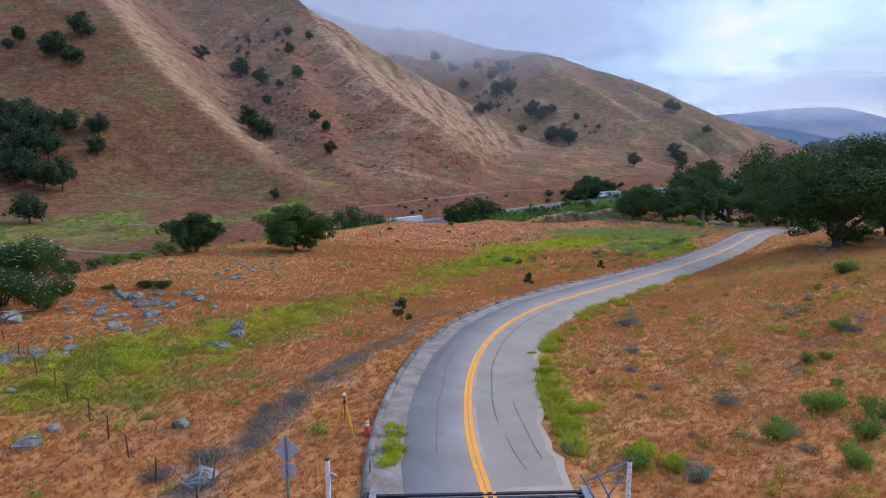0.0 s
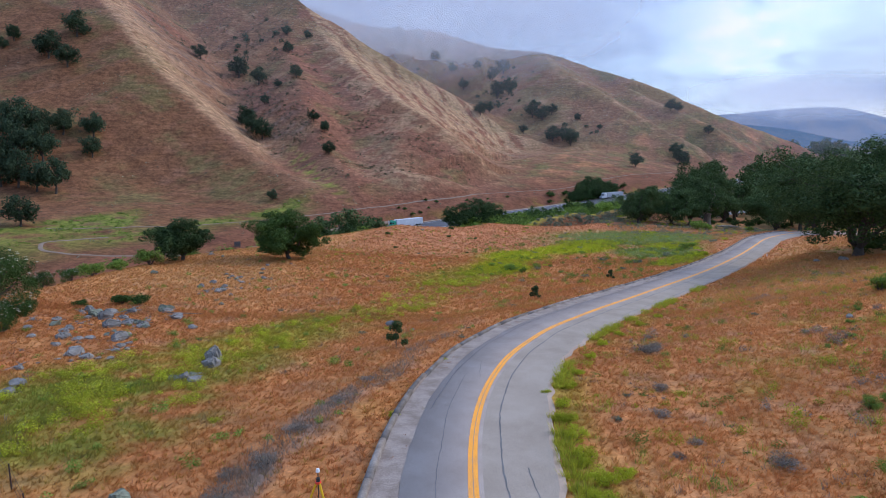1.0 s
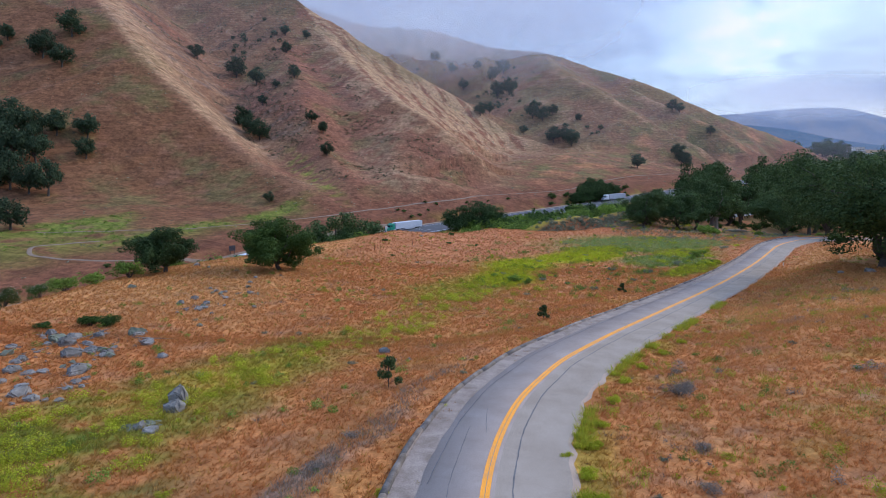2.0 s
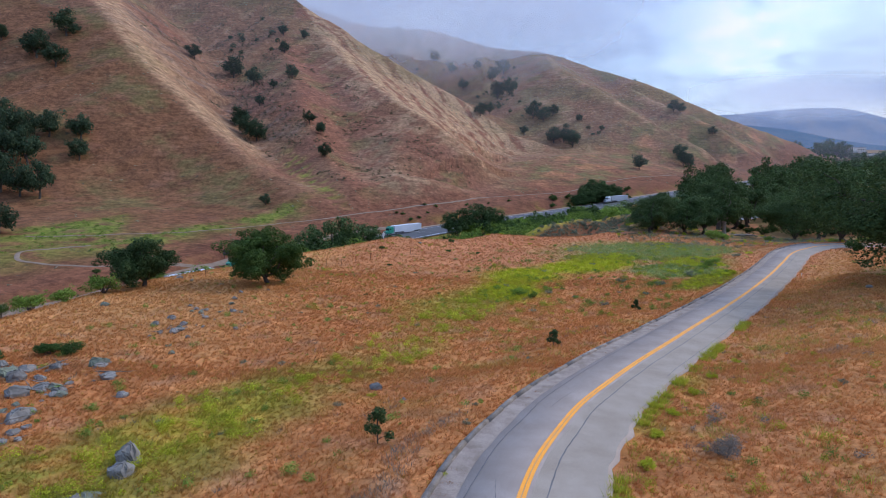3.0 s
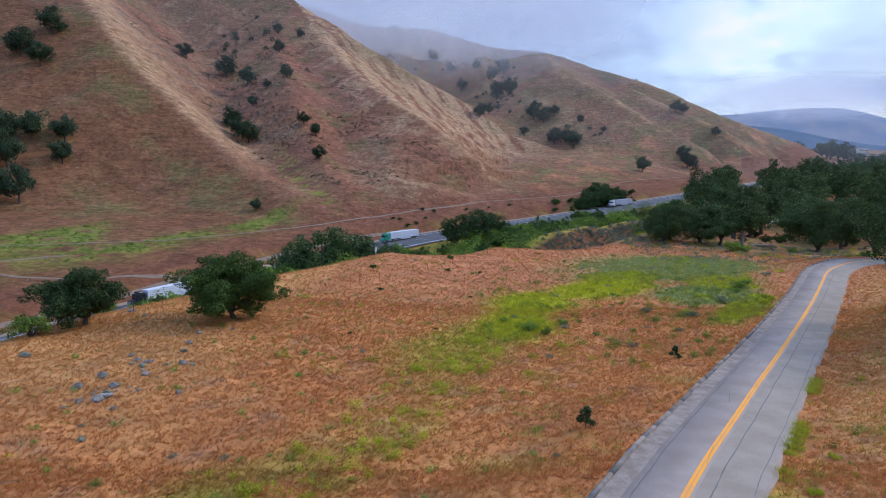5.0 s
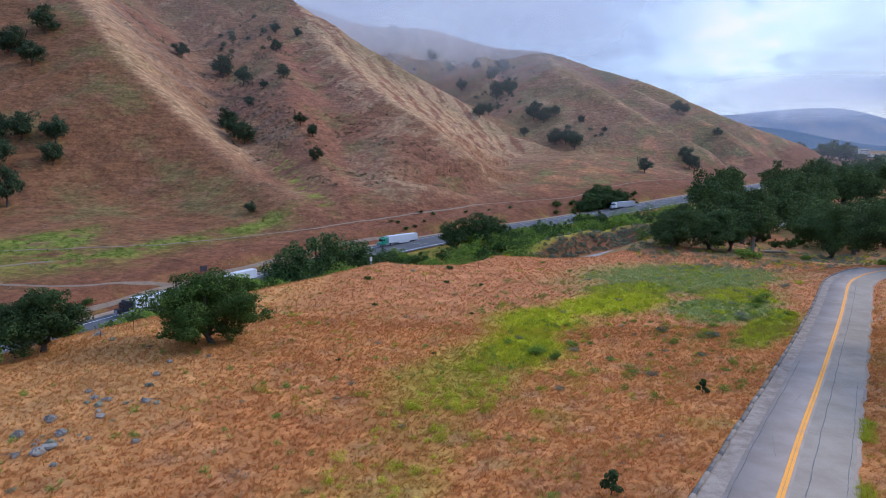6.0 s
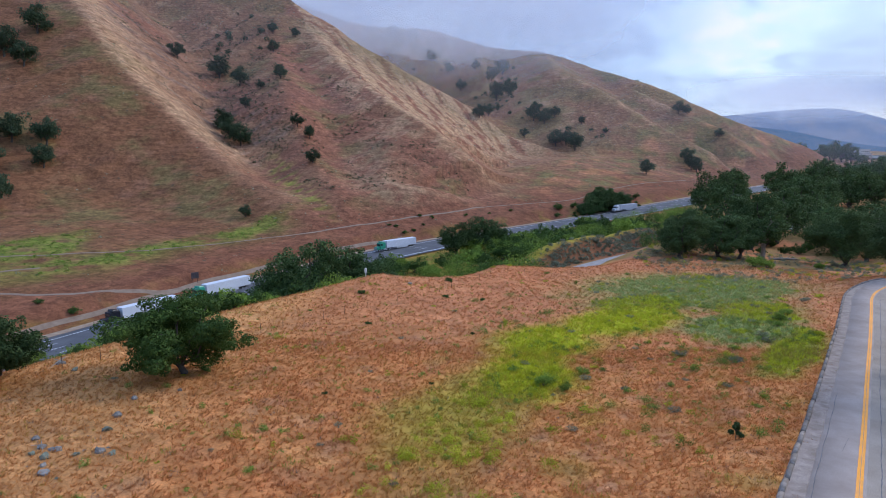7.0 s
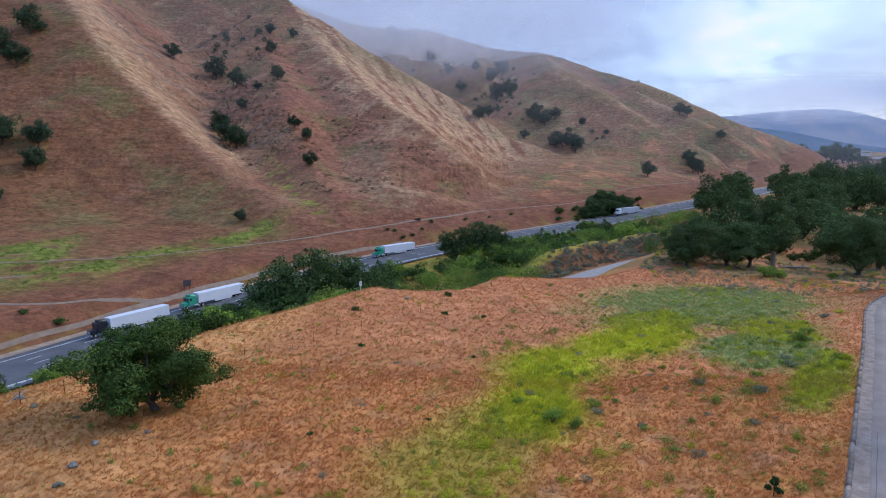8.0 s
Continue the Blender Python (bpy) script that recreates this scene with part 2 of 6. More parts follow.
def spline(points, step=1.0, most=10 ** 6):
    """A smooth line through control points, at even steps."""
    p = np.array(points, float)
    p = np.vstack([2 * p[0] - p[1], p, 2 * p[-1] - p[-2]])
    out = []
    for i in range(1, len(p) - 2):
        a, b, c, d = p[i - 1:i + 3]
        n = min(most, max(2, int(np.linalg.norm(c[:2] - b[:2]) / step)))
        for u in np.arange(n) / n:
            out.append(0.5 * (2 * b + (c - a) * u + (2 * a - 5 * b + 4 * c - d) * u * u + (3 * b - a - 3 * c + d) * u ** 3))
    out.append(p[-2])
    return np.array(out)


def nearest(line, x, y):
    """For each place: distance to a line, signed (+ to its left), the line's own index there, and whatever the line carries as z."""
    x, y = np.asarray(x, float), np.asarray(y, float)
    best = np.full(x.shape, 1e18)
    sign, along, z = np.zeros(x.shape), np.zeros(x.shape), np.zeros(x.shape)
    for i in range(len(line) - 1):
        a, b = line[i], line[i + 1]
        d = b[:2] - a[:2]
        u = np.clip(((x - a[0]) * d[0] + (y - a[1]) * d[1]) / (d @ d), 0, 1)
        ex, ey = x - a[0] - u * d[0], y - a[1] - u * d[1]
        q = ex * ex + ey * ey
        m = q < best
        best = np.where(m, q, best)
        sign = np.where(m, np.where(d[0] * ey - d[1] * ex > 0, 1, -1), sign)
        along = np.where(m, i + u, along)
        if len(a) > 2:
            z = np.where(m, a[2] + u * (b[2] - a[2]), z)
    return np.sqrt(best) * sign, along, z


def hump(x, y, cx, cy, r, h):
    return h * np.exp(-((x - cx) ** 2 + (y - cy) ** 2) / (r * r))


def wave(x, y, size, seed=0.0):
    """Cheap rolling unevenness, about -1 to 1."""
    x, y = x / size, y / size
    return (np.sin(x * 1.7 + 1.3 * np.sin(y * 1.1 + seed) + seed) * np.cos(y * 1.9 + 1.1 * np.sin(x * 0.8 - seed * 2))
            + 0.5 * np.sin(x * 3.9 + y * 2.3 + seed * 5) * np.cos(y * 4.3 - x * 1.7 + seed)) / 1.5


def bench(x, y):
    """The sloping shelf that the lane crosses."""
    a, b = np.clip(x, -60, 110) / 50, np.clip(y, -10, 230) / 100
    z = 5.75 + 2.56 * a - 10.49 * b + 3.88 * a * a - 2.46 * a * b + 0.20 * b * b + 2.17 * b ** 3 - 1.25 * a * b * b - 1.63 * a * a * b
    return (z + hump(x, y, 0, 138, 20, 1.2) + hump(x, y, 14, 88, 16, -0.7) + hump(x, y, 42, 48, 14, 1.5) + hump(x, y, -24, 90, 14, 0.7)
            + hump(x, y, 46, 102, 14, -0.8) + hump(x, y, 13, 26, 9, -0.6) + hump(x, y, 6, 42, 10, 0.5))


BROW = spline([(-75, -60), (-58, 10), (-43, 48), (-41, 68), (-38.5, 87), (-34, 97), (-27, 115), (-21, 124.5), (-13, 136), (-5, 145), (3, 151.5), (15, 155.5), (31, 161),
               (45, 175), (66, 208), (95, 240), (135, 275), (230, 370), (600, 760), (1500, 1650), (3000, 3150)], 12, 4)
FREEWAY = spline([(-300, -280, -28), (-139, 74, -26), (-90, 164, -24.2), (-24, 264, -18.5), (75, 346, -13.5), (208, 465, -7), (545, 835, -2),
                  (900, 1200, 4), (1800, 2150, 10), (3000, 3400, 10)], 12)
VALLEY = FREEWAY[np.unique(np.r_[0, 18:90:4, 90:len(FREEWAY):16, len(FREEWAY) - 1])]
RIDGES = [
    (0.50, 0.5, 0.4, [(-299, 430, 92), (-349, 470, 132), (-445, 540, 196), (-800, 700, 260)]),
    (0.46, 0.50, 0.35, [(-56, 292, -5), (-78, 312, 3), (-105, 335, 13), (-135, 360, 33), (-165, 380, 56), (-198, 402, 80), (-227, 432, 107), (-260, 465, 134), (-316, 520, 182), (-420, 620, 240)]),
    (0.60, 0.50, 0.7, [(164, 545, 1), (137, 560, 10), (114, 575, 20), (59, 600, 39), (32, 612, 55), (5, 620, 74), (-23, 622, 90), (-51, 622, 107), (-79, 622, 124), (-106, 625, 142), (-141, 632, 162),
                       (-165, 648, 180), (-215, 690, 218), (-300, 750, 280), (-449, 830, 350)]),
    (0.44, 0.40, 0.6, [(40, 385, -8), (31, 392, 0), (21, 398, 13), (10, 404, 23), (-12, 420, 41), (-28, 440, 50), (-56, 475, 70), (-88, 530, 98), (-121, 590, 132)]),
    (0.50, 0.44, 0.5, [(-41, 300, -3), (-52, 322, 4), (-70, 358, 16), (-89, 398, 38), (-111, 455, 71), (-141, 540, 106), (-152, 600, 146)]),
    (0.34, 0.34, 0.3, [(21, 345, -5), (3, 345, 4), (-16, 338, 8), (-28, 344, 7), (-34, 370, 17), (-32, 395, 30)]),
    (0.58, 0.52, 1.1, [(650, 1000, -6), (590, 940, 7), (524, 870, 19), (446, 800, 36), (398, 780, 48), (359, 775, 61), (315, 790, 82), (262, 820, 112), (211, 870, 136), (171, 910, 158), (134, 940, 173), (93, 950, 177), (51, 970, 189),
                       (7, 990, 206), (-38, 1010, 219), (-133, 1040, 232), (-244, 1080, 272)]),
    (0.42, 0.46, 0.5, [(271, 560, 0), (259, 570, 10), (244, 585, 24), (224, 605, 37), (193, 640, 61), (167, 690, 90), (143, 760, 116), (133, 880, 159)]),
    (0.46, 0.46, 0.5, [(312, 600, 2), (315, 640, 19), (300, 690, 49), (261, 730, 74), (232, 780, 99)]),
    (0.44, 0.44, 0.6, [(129, 570, 9), (122, 640, 37), (91, 720, 66), (57, 800, 107), (49, 930, 171)]),
]
LEFT, SPUR, MIDDLE, STREAK, EDGE, KNOLL, FAR = range(7)
# slope on the left and right of the crest, depth of its ribs, crest line
RIDGES = [(a, b, c, spline(p, 30, 3)) for a, b, c, p in RIDGES]
LANE = spline([(4.6, -40, 8.0), (3.0, 0, 5.4), (1.34, 15, 4.44), (0.88, 20, 4.05), (0.86, 24, 3.75), (1.1, 28, 3.44), (1.66, 32, 3.14), (2.59, 36, 2.85), (3.89, 40, 2.56),
               (5.72, 44, 2.26), (7.8, 48, 1.91), (11.03, 53, 1.43), (14.45, 58, 0.94), (18.8, 64, 0.35), (24.59, 72, -0.4), (31.99, 82, -1.27), (41.54, 95, -2.24),
               (52.59, 110, -2.94), (61.29, 122, -3.19), (68.6, 132, -3.25), (74.4, 138, -3.27), (82.5, 143.6, -3.3), (96, 147.5, -3.6), (130, 152, -4.5), (260, 185, -9)], 1.0)

LANE_COARSE = np.vstack([LANE[:-1:4], LANE[-1:]])
LOWROAD = spline([(-5, 150, -16.5), (12, 184, -15.6), (41, 216, -14.8), (70, 243, -14.2), (105, 268, -13.5), (160, 305, -12)], 5)
TRACK = spline([(-150, 221), (-128, 230), (-105, 242), (-92, 251), (-74, 266), (-57, 277), (-40, 294), (-20, 311), (2, 329), (28, 355), (72, 383), (101, 415), (133, 448), (184, 494)], 2)
LOOP = spline([(-124, 216), (-133, 208), (-138, 203), (-136, 197), (-131, 193), (-119, 192), (-104, 195), (-90, 204), (-82, 211), (-74, 222)], 1.5)
SWALE = spline([(-30, 26), (-20, 33), (-15.5, 45), (-11.5, 54), (-5.8, 61), (0, 77), (5, 95)], 2)
DRY, STRAW, RUSSET, ROSE = (0.468, 0.184, 0.063), (0.52, 0.258, 0.094), (0.405, 0.140, 0.047), (0.48, 0.192, 0.090)
OLIVE, GRASS, LIMEY, TEAL, ASH = (0.32, 0.26, 0.035), (0.19, 0.22, 0.03), (0.38, 0.37, 0.02), (0.225, 0.270, 0.090), (0.22, 0.185, 0.16)
HILL, HILL_PALE, HILL_RED = (0.235, 0.112, 0.060), (0.31, 0.18, 0.102), (0.235, 0.094, 0.056)
BANK, LOWER = (0.180, 0.070, 0.038), (0.180, 0.078, 0.037)
HILL_GREEN, HILL_LIT_STRAW = (0.145, 0.125, 0.045), (0.43, 0.258, 0.140)
# grassy spoil mounds between the side road and the freeway
MOUNDS = [spline([(27, 222, -13.5), (36, 232, -9.4), (44.2, 240, -9.2), (52.3, 246, -8.5), (59, 252, -10), (67, 259, -13.5)], 4),
          spline([(58, 262, -14), (65.5, 268, -11.2), (76.4, 275, -9.7), (90, 282, -9.9), (106, 293, -12.5)], 4)]


def hills(x, y):
    q, s, fz = nearest(VALLEY, x, y)
    up = smooth(-60, 120, x)
    base = fz - 0.4 + 5.5 * smooth(13, 24, q) + (0.11 + 0.11 * up) * np.clip(q - 24, 0, 90) + 0.03 * np.clip(q - 114, 0, 400)
    far = smooth(22, 62, q + 30 * smooth(250, 400, x))
    parts = [base]
    for k, (left, right, ribs, line) in enumerate(RIDGES):
        d, s, rz = nearest(line, x, y)
        run = np.interp(s, np.arange(len(line)), np.r_[0, np.cumsum(np.linalg.norm(np.diff(line[:, :2], axis=0), axis=1))])
        slope = left + (right - left) * smooth(3, -3, d)
        d = np.abs(d)
        # ribs and gullies that run down the slope from the crest
        rib = np.sin(run / 9.5 + 1.1 * np.sin(run / 31 + k) + 0.8 * wave(x, y, 30, k)) + 0.6 * np.sin(run / 21 + 2 * k + 0.5 * wave(x, y, 45, k))
        deep = smooth(4, 70, d) * smooth(0, 35, rz)
        parts.append(rz - slope * (np.sqrt(d * d + 16) - 4) + 2.3 * ribs * rib * deep + 1.1 * wave(x, y, 17, k * 4.1) * smooth(0, 30, rz) - 1)
    soft = 3.0
    top = np.maximum.reduce(parts)
    z = top + soft * np.log(sum(np.exp(np.clip((p - top) / soft, -40, 0)) for p in parts))
    return base * (1 - far) + (z + 0.4 * wave(x, y, 11)) * far


def land(x, y):
    """Height of the bare ground."""
    x, y = np.asarray(x, float), np.asarray(y, float)
    out, _, _ = nearest(BROW, x, y)
    q, _, fz = nearest(VALLEY, x, y)
    shelf = bench(x, y) + 0.10 * wave(x, y, 5) + 0.04 * wave(x, y, 1.7, 2)
    drop = np.clip(out, 0, None)
    low = fz - 0.4
    near = np.maximum(shelf - 0.62 * (np.sqrt(drop * drop + 9) - 3) , low)
    for crest in MOUNDS:
        md, _, mz = nearest(crest, x, y)
        near = np.maximum(near, mz - 0.62 * (np.sqrt(md * md + 9) - 3) + 0.25 * wave(x, y, 4, 2))
    near = np.where(q > -13, low, near + (low - near) * smooth(-26, -13, q))
    z = near.copy()
    far = q > 0
    if far.any():
        z[far] = hills(x[far], y[far])
    for line, a, b in ((LOWROAD, 4.5, 12), (LANE_COARSE, 4.6, 12)):
        m = (x > line[:, 0].min() - 14) & (x < line[:, 0].max() + 14) & (y > line[:, 1].min() - 14) & (y < line[:, 1].max() + 14)
        d, _, lz = nearest(line, x[m], y[m])
        z[m] += (lz - 0.12 - z[m]) * (1 - smooth(a, b, np.abs(d)))
    return z



def cover(x, y, seed=0.0):
    """The colour of what grows at each place, with hill light and shade painted in."""
    x, y = np.asarray(x, float), np.asarray(y, float)
    n1, n2, n3 = wave(x, y, 4.3, 1 + seed), wave(x, y, 1.4, 2 + seed), wave(x, y, 15, 3)
    q, _, _ = nearest(VALLEY, x, y)
    ln, _, _ = nearest(LANE_COARSE, x, y)
    br, _, _ = nearest(BROW, x, y)

    def tint(base, other, w):
        w = np.clip(w, 0, 1)[..., None]
        return base * (1 - w) + np.array(other) * w

    def blob(cx, cy, a, b, turn, edge=0.35):
        c, s = math.cos(radians(turn)), math.sin(radians(turn))
        u, v = ((x - cx) * c + (y - cy) * s) / a, (-(x - cx) * s + (y - cy) * c) / b
        r = np.sqrt(u * u + v * v) + 0.22 * n1 + 0.12 * n2
        return 1 - smooth(1 - edge, 1 + edge, r)

    col = np.zeros(x.shape + (3,)) + np.array(DRY)
    col = tint(col, STRAW, 0.35 * smooth(0.0, 0.8, n1 + 0.5 * n2))
    col = tint(col, ASH, 0.22 * smooth(0.2, 0.9, wave(x, y, 2.6, 12) + 0.5 * n2))
    col = tint(col, OLIVE, 0.3 * smooth(0.25, 0.9, wave(x, y, 5.2, 15) + 0.4 * n2) * smooth(-14, 4, x))
    col = tint(col, RUSSET, 0.55 * smooth(0.1, 0.8, wave(x, y, 7, 6) + 0.4 * n2))
    col = tint(col, ROSE, 0.75 * smooth(95, 125, y) * smooth(-40, 0, x))
    col = tint(col, STRAW, 0.7 * smooth(-14, -26, x) * smooth(55, 75, y))
    # green swales and patches
    sw, _, _ = nearest(SWALE, x, y)
    band = 1 - smooth(1.4, 6.0, np.abs(sw + 1.2 * n1 + 0.7 * n2) - 0.10 * np.clip(54 - y, 0, 30))
    col = tint(col, (0.25, 0.205, 0.034), 0.85 * band * (1 - 0.7 * smooth(54, 66, y) * smooth(95, 82, y)) * smooth(-1.1, 0.1, n1 + n2))
    col = tint(col, GRASS, 0.7 * blob(-18, 33, 10, 6, 120) * smooth(-0.7, 0.5, n1 + n2))
    col = tint(col, LIMEY, 0.35 * blob(-14.5, 46, 6, 3, 60, 0.6))
    col = tint(col, OLIVE, 0.7 * blob(1, 86, 9, 5, 65, 0.6))
    col = tint(col, TEAL, 0.88 * np.maximum(blob(45, 143, 24, 14, 32, 0.5), blob(39, 115, 9, 7, 40)) * smooth(-1.9, -0.5, n1 + n2))
    col = tint(col, GRASS, 0.7 * np.maximum(blob(31, 130, 8, 5, 35), blob(46, 124, 6, 8, -30)))
    col = tint(col, GRASS, 0.85 * blob(40, 104, 12, 2.8, 48))
    col = tint(col, LIMEY, np.maximum(np.maximum(blob(9, 97, 7, 4.5, 80, 0.5), blob(12, 108, 7.5, 5, 50, 0.5)), blob(24, 118, 12, 5, 40, 0.5)) * smooth(-1.8, -0.6, n1 + n2))
    col = tint(col, ROSE, 0.8 * blob(56, 172, 25, 5, 25))
    col = tint(col, RUSSET, 0.6 * smooth(168, 190, y) * (q < -10))
    col = tint(col, OLIVE, 0.4 * smooth(165, 185, y) * smooth(0.0, 0.7, n3 + n1) * (x > 40))
    col = tint(col, ROSE, 0.5 * smooth(150, 170, y) * (x > 40))
    col = tint(col, (0.20, 0.15, 0.055), 0.7 * smooth(160, 176, y) * (x > 45) * smooth(-0.6, 0.3, n1 + n3))
    col = tint(col, STRAW, 0.75 * smooth(-3.5, -7, ln) * smooth(48, 66, y) * smooth(-1.2, 0.2, n1 + n2))
    # dead grey brush beside the lane, ruddy verge
    grey = (1 - smooth(0.2, 1.4, np.abs(ln - 5.9 - 0.16 * np.clip(38 - y, 0, 40) + 0.7 * n1))) * smooth(46, 32, y) * smooth(-0.7, 0.4, wave(x, y, 2.3, 19) + 0.5 * n2)
    col = tint(col, ASH, 0.85 * grey)
    col = tint(col, ASH, 0.4 * smooth(0.55, 1.0, wave(x, y, 3.1, 8)) * smooth(3, 8, -ln))
    col = tint(col, RUSSET, 0.25 * (1 - smooth(4, 5.5, np.abs(ln))) * (ln > 0))
    lime = smooth(-5.6, -4.2, ln) * (ln < -3) * smooth(0.0, 0.5, wave(x, y, 6, 4) + 0.35)
    col = tint(col, OLIVE, 0.6 * lime * smooth(66, 50, y) * smooth(18, 22, y))
    # the slope down to the freeway and its verges
    col = tint(col, OLIVE, 0.5 * smooth(6, 22, br) * (q < 0) * smooth(60, 30, x))
    col = tint(col, GRASS, 0.6 * smooth(8, 24, br) * (q < 0) * smooth(-0.4, 0.5, n1 + n3) * smooth(60, 30, x))
    for crest in MOUNDS:
        md, _, _ = nearest(crest, x, y)
        col = tint(col, BANK, 0.85 * smooth(13, 9, np.abs(md)))
        col = tint(col, OLIVE, 0.85 * smooth(6, 2.5, np.abs(md - 2.8 + n1)))
    # hillside
    hill = smooth(9, 12, q)
    h = np.zeros(x.shape + (3,)) + np.array(HILL)
    n4, n5, n6 = wave(x, y, 38, 5), wave(x, y, 13, 7), wave(x, y, 2.9, 21)
    h = tint(h, HILL_PALE, 0.5 * smooth(-0.1, 0.9, n5 + 0.5 * n1))
    h = tint(h, HILL_RED, 0.75 * smooth(-0.2, 0.7, n4 + 0.4 * n5))
    h = tint(h, HILL_GREEN, 0.5 * smooth(0.3, 0.9, wave(x, y, 55, 9) + 0.4 * n5))
    # greener, duller grass, and painted shade, on the flank nearest the valley floor, left of the first spur
    side, along, rz = nearest(RIDGES[SPUR][3], x, y)
    flank = smooth(-2, 10, side) * smooth(560, 260, q)
    h = tint(h, LOWER, 0.97 * flank * smooth(-1.7, -0.2, n5 + n1))
    h = tint(h, HILL_GREEN, 0.6 * flank * smooth(-0.1, 0.8, wave(x, y, 24, 4) + 0.5 * n1))
    # pale straw and painted sunlight on its far side, grey rock ribs lower down
    lee = smooth(5, -2, side + 1.5 * n1) * smooth(8, 40, rz)
    h = tint(h, HILL_LIT_STRAW, 0.85 * lee * smooth(-52, -4, side + 12 * n5) * smooth(-1.3, 0.5, n1 + n6))
    ribs = wave(side * 0.5, along * 22, 6, 3) + 0.5 * n6
    h = tint(h, (0.16, 0.112, 0.085), 0.6 * lee * smooth(-14, -28, side) * smooth(-75, -50, side) * smooth(0.0, 0.6, ribs))
    # the big middle hill: pale streaks, sunlight painted in, that run down its shoulder, ruddy face, green tinges
    top_side, _, tz = nearest(RIDGES[MIDDLE][3], x, y)
    side, along, rz = nearest(RIDGES[STREAK][3], x, y)
    edge, _, _ = nearest(RIDGES[EDGE][3], x, y)
    streak = wave(side * 1.0, along * 4, 6, 3) + 0.5 * wave(side, along * 6, 2.6, 8) + 0.35 * n1
    face = smooth(4, 24, side) * smooth(6, -6, edge)
    h = tint(h, HILL_RED, 0.7 * face)
    h = tint(h, HILL_GREEN, 0.55 * face * smooth(0.1, 0.8, wave(x, y, 20, 11) + 0.5 * n1))
    h = tint(h, HILL_LIT_STRAW, 0.6 * smooth(34, 8, side) * smooth(-6, 2, side) * smooth(-0.2, 0.5, wave(x, y, 15, 14) + 0.5 * n1 + 0.3 * n6) * smooth(10, 40, rz))
    lit = smooth(5, -3, side) * smooth(-8, 0, top_side) * smooth(14, 46, tz)
    h = tint(h, HILL_LIT_STRAW, 0.92 * lit * smooth(-0.75, 0.25, streak))
    h = tint(h, HILL_RED, 0.75 * lit * smooth(0.05, 0.6, -streak))
    h = tint(h, HILL_LIT_STRAW, 0.8 * smooth(5, 1, np.abs(side + 1.5 * n1)) * smooth(-4, 20, rz) * smooth(-0.8, 0.2, n1 + n6))
    side, along, rz = nearest(RIDGES[KNOLL][3], x, y)
    h = tint(h, HILL_PALE, 0.6 * smooth(22, 4, np.abs(side - 8)) * smooth(-0.8, 0.3, n1))
    h = tint(h, HILL_LIT_STRAW, 0.6 * smooth(2.6, 0.8, np.abs(side - 1)) * smooth(12, 8, rz))
    for k in range(FAR, len(RIDGES)):
        side, along, rz = nearest(RIDGES[k][3], x, y)
        h = tint(h, HILL_LIT_STRAW, 0.5 * smooth(18, 2, np.abs(side + 6 * n5)) * smooth(-0.6, 0.5, wave(side, along * 5, 6, k)))
    h = tint(h, HILL_GREEN, 0.55 * smooth(520, 640, y) * smooth(-0.5, 0.6, n4 + 0.5 * n5))
    gy_x = np.interp(y, [290, 320, 345, 380, 400], [-48, -66, -82, -100, -112])
    gully = np.exp(-((x - gy_x) / 6) ** 2) * smooth(285, 300, y) * smooth(385, 350, y)
    h = tint(h, GRASS, 0.8 * gully * smooth(-0.2, 0.5, n1 + n6))
    reach = 58 + 34 * smooth(-118, -140, x)
    low = smooth(5, -5, q - reach + 4 * n1) * smooth(28, 36, q + 3 * n1) * smooth(-58, -78, x)
    h = tint(h, (0.15, 0.175, 0.028), 0.9 * low * smooth(-0.8, 0.0, wave(x, y, 8, 17) + 0.6 * n1 + 0.5 * n6))
    foot = smooth(150, 90, q) * smooth(18, 30, q) * smooth(20, 70, x)
    h = tint(h, HILL_GREEN, 0.7 * foot * smooth(-0.3, 0.5, n5 + 0.5 * n1))
    h = tint(h, ROSE, 0.55 * foot * smooth(0.1, 0.7, wave(x, y, 19, 13) + 0.4 * n1))
    bank = smooth(12, 15, q) * (1 - smooth(36, 52, q + 5 * n5))
    h = tint(h, BANK, 0.85 * bank)
    h = tint(h, OLIVE, 0.4 * smooth(24, 14, q) * smooth(0.0, 0.6, n1 + n5))
    h = tint(h, BANK, 0.4 * smooth(120, 60, q) * smooth(-0.4, 0.5, n4))
    return col * (1 - hill[..., None]) + h * hill[..., None]


# ---- building helpers ----
def sheet(name, verts, faces, mat, parent=None, colours=None, shade=True):
    """A mesh object from arrays; colours, one a vertex, become the growth attribute (a fourth value: hillside)."""
    me = bpy.data.meshes.new(name)
    verts, faces = np.asarray(verts, np.float32), np.asarray(faces, np.int32)
    k = faces.shape[1]
    me.vertices.add(len(verts))
    me.vertices.foreach_set("co", verts.ravel())
    me.loops.add(faces.size)
    me.loops.foreach_set("vertex_index", faces.ravel())
    me.polygons.add(len(faces))
    me.polygons.foreach_set("loop_start", np.arange(len(faces), dtype=np.int32) * k)
    if shade:
        me.polygons.foreach_set("use_smooth", np.ones(len(faces), bool))
    me.update(calc_edges=True)
    if colours is not None:
        at = me.color_attributes.new("growth", "FLOAT_COLOR", "POINT")
        colours = colours if colours.shape[1] == 4 else np.c_[colours, np.zeros(len(colours))]
        at.data.foreach_set("color", colours.astype(np.float32).ravel())
    me.materials.append(mat)
    ob = new(name, me)
    ob.parent = parent
    return ob


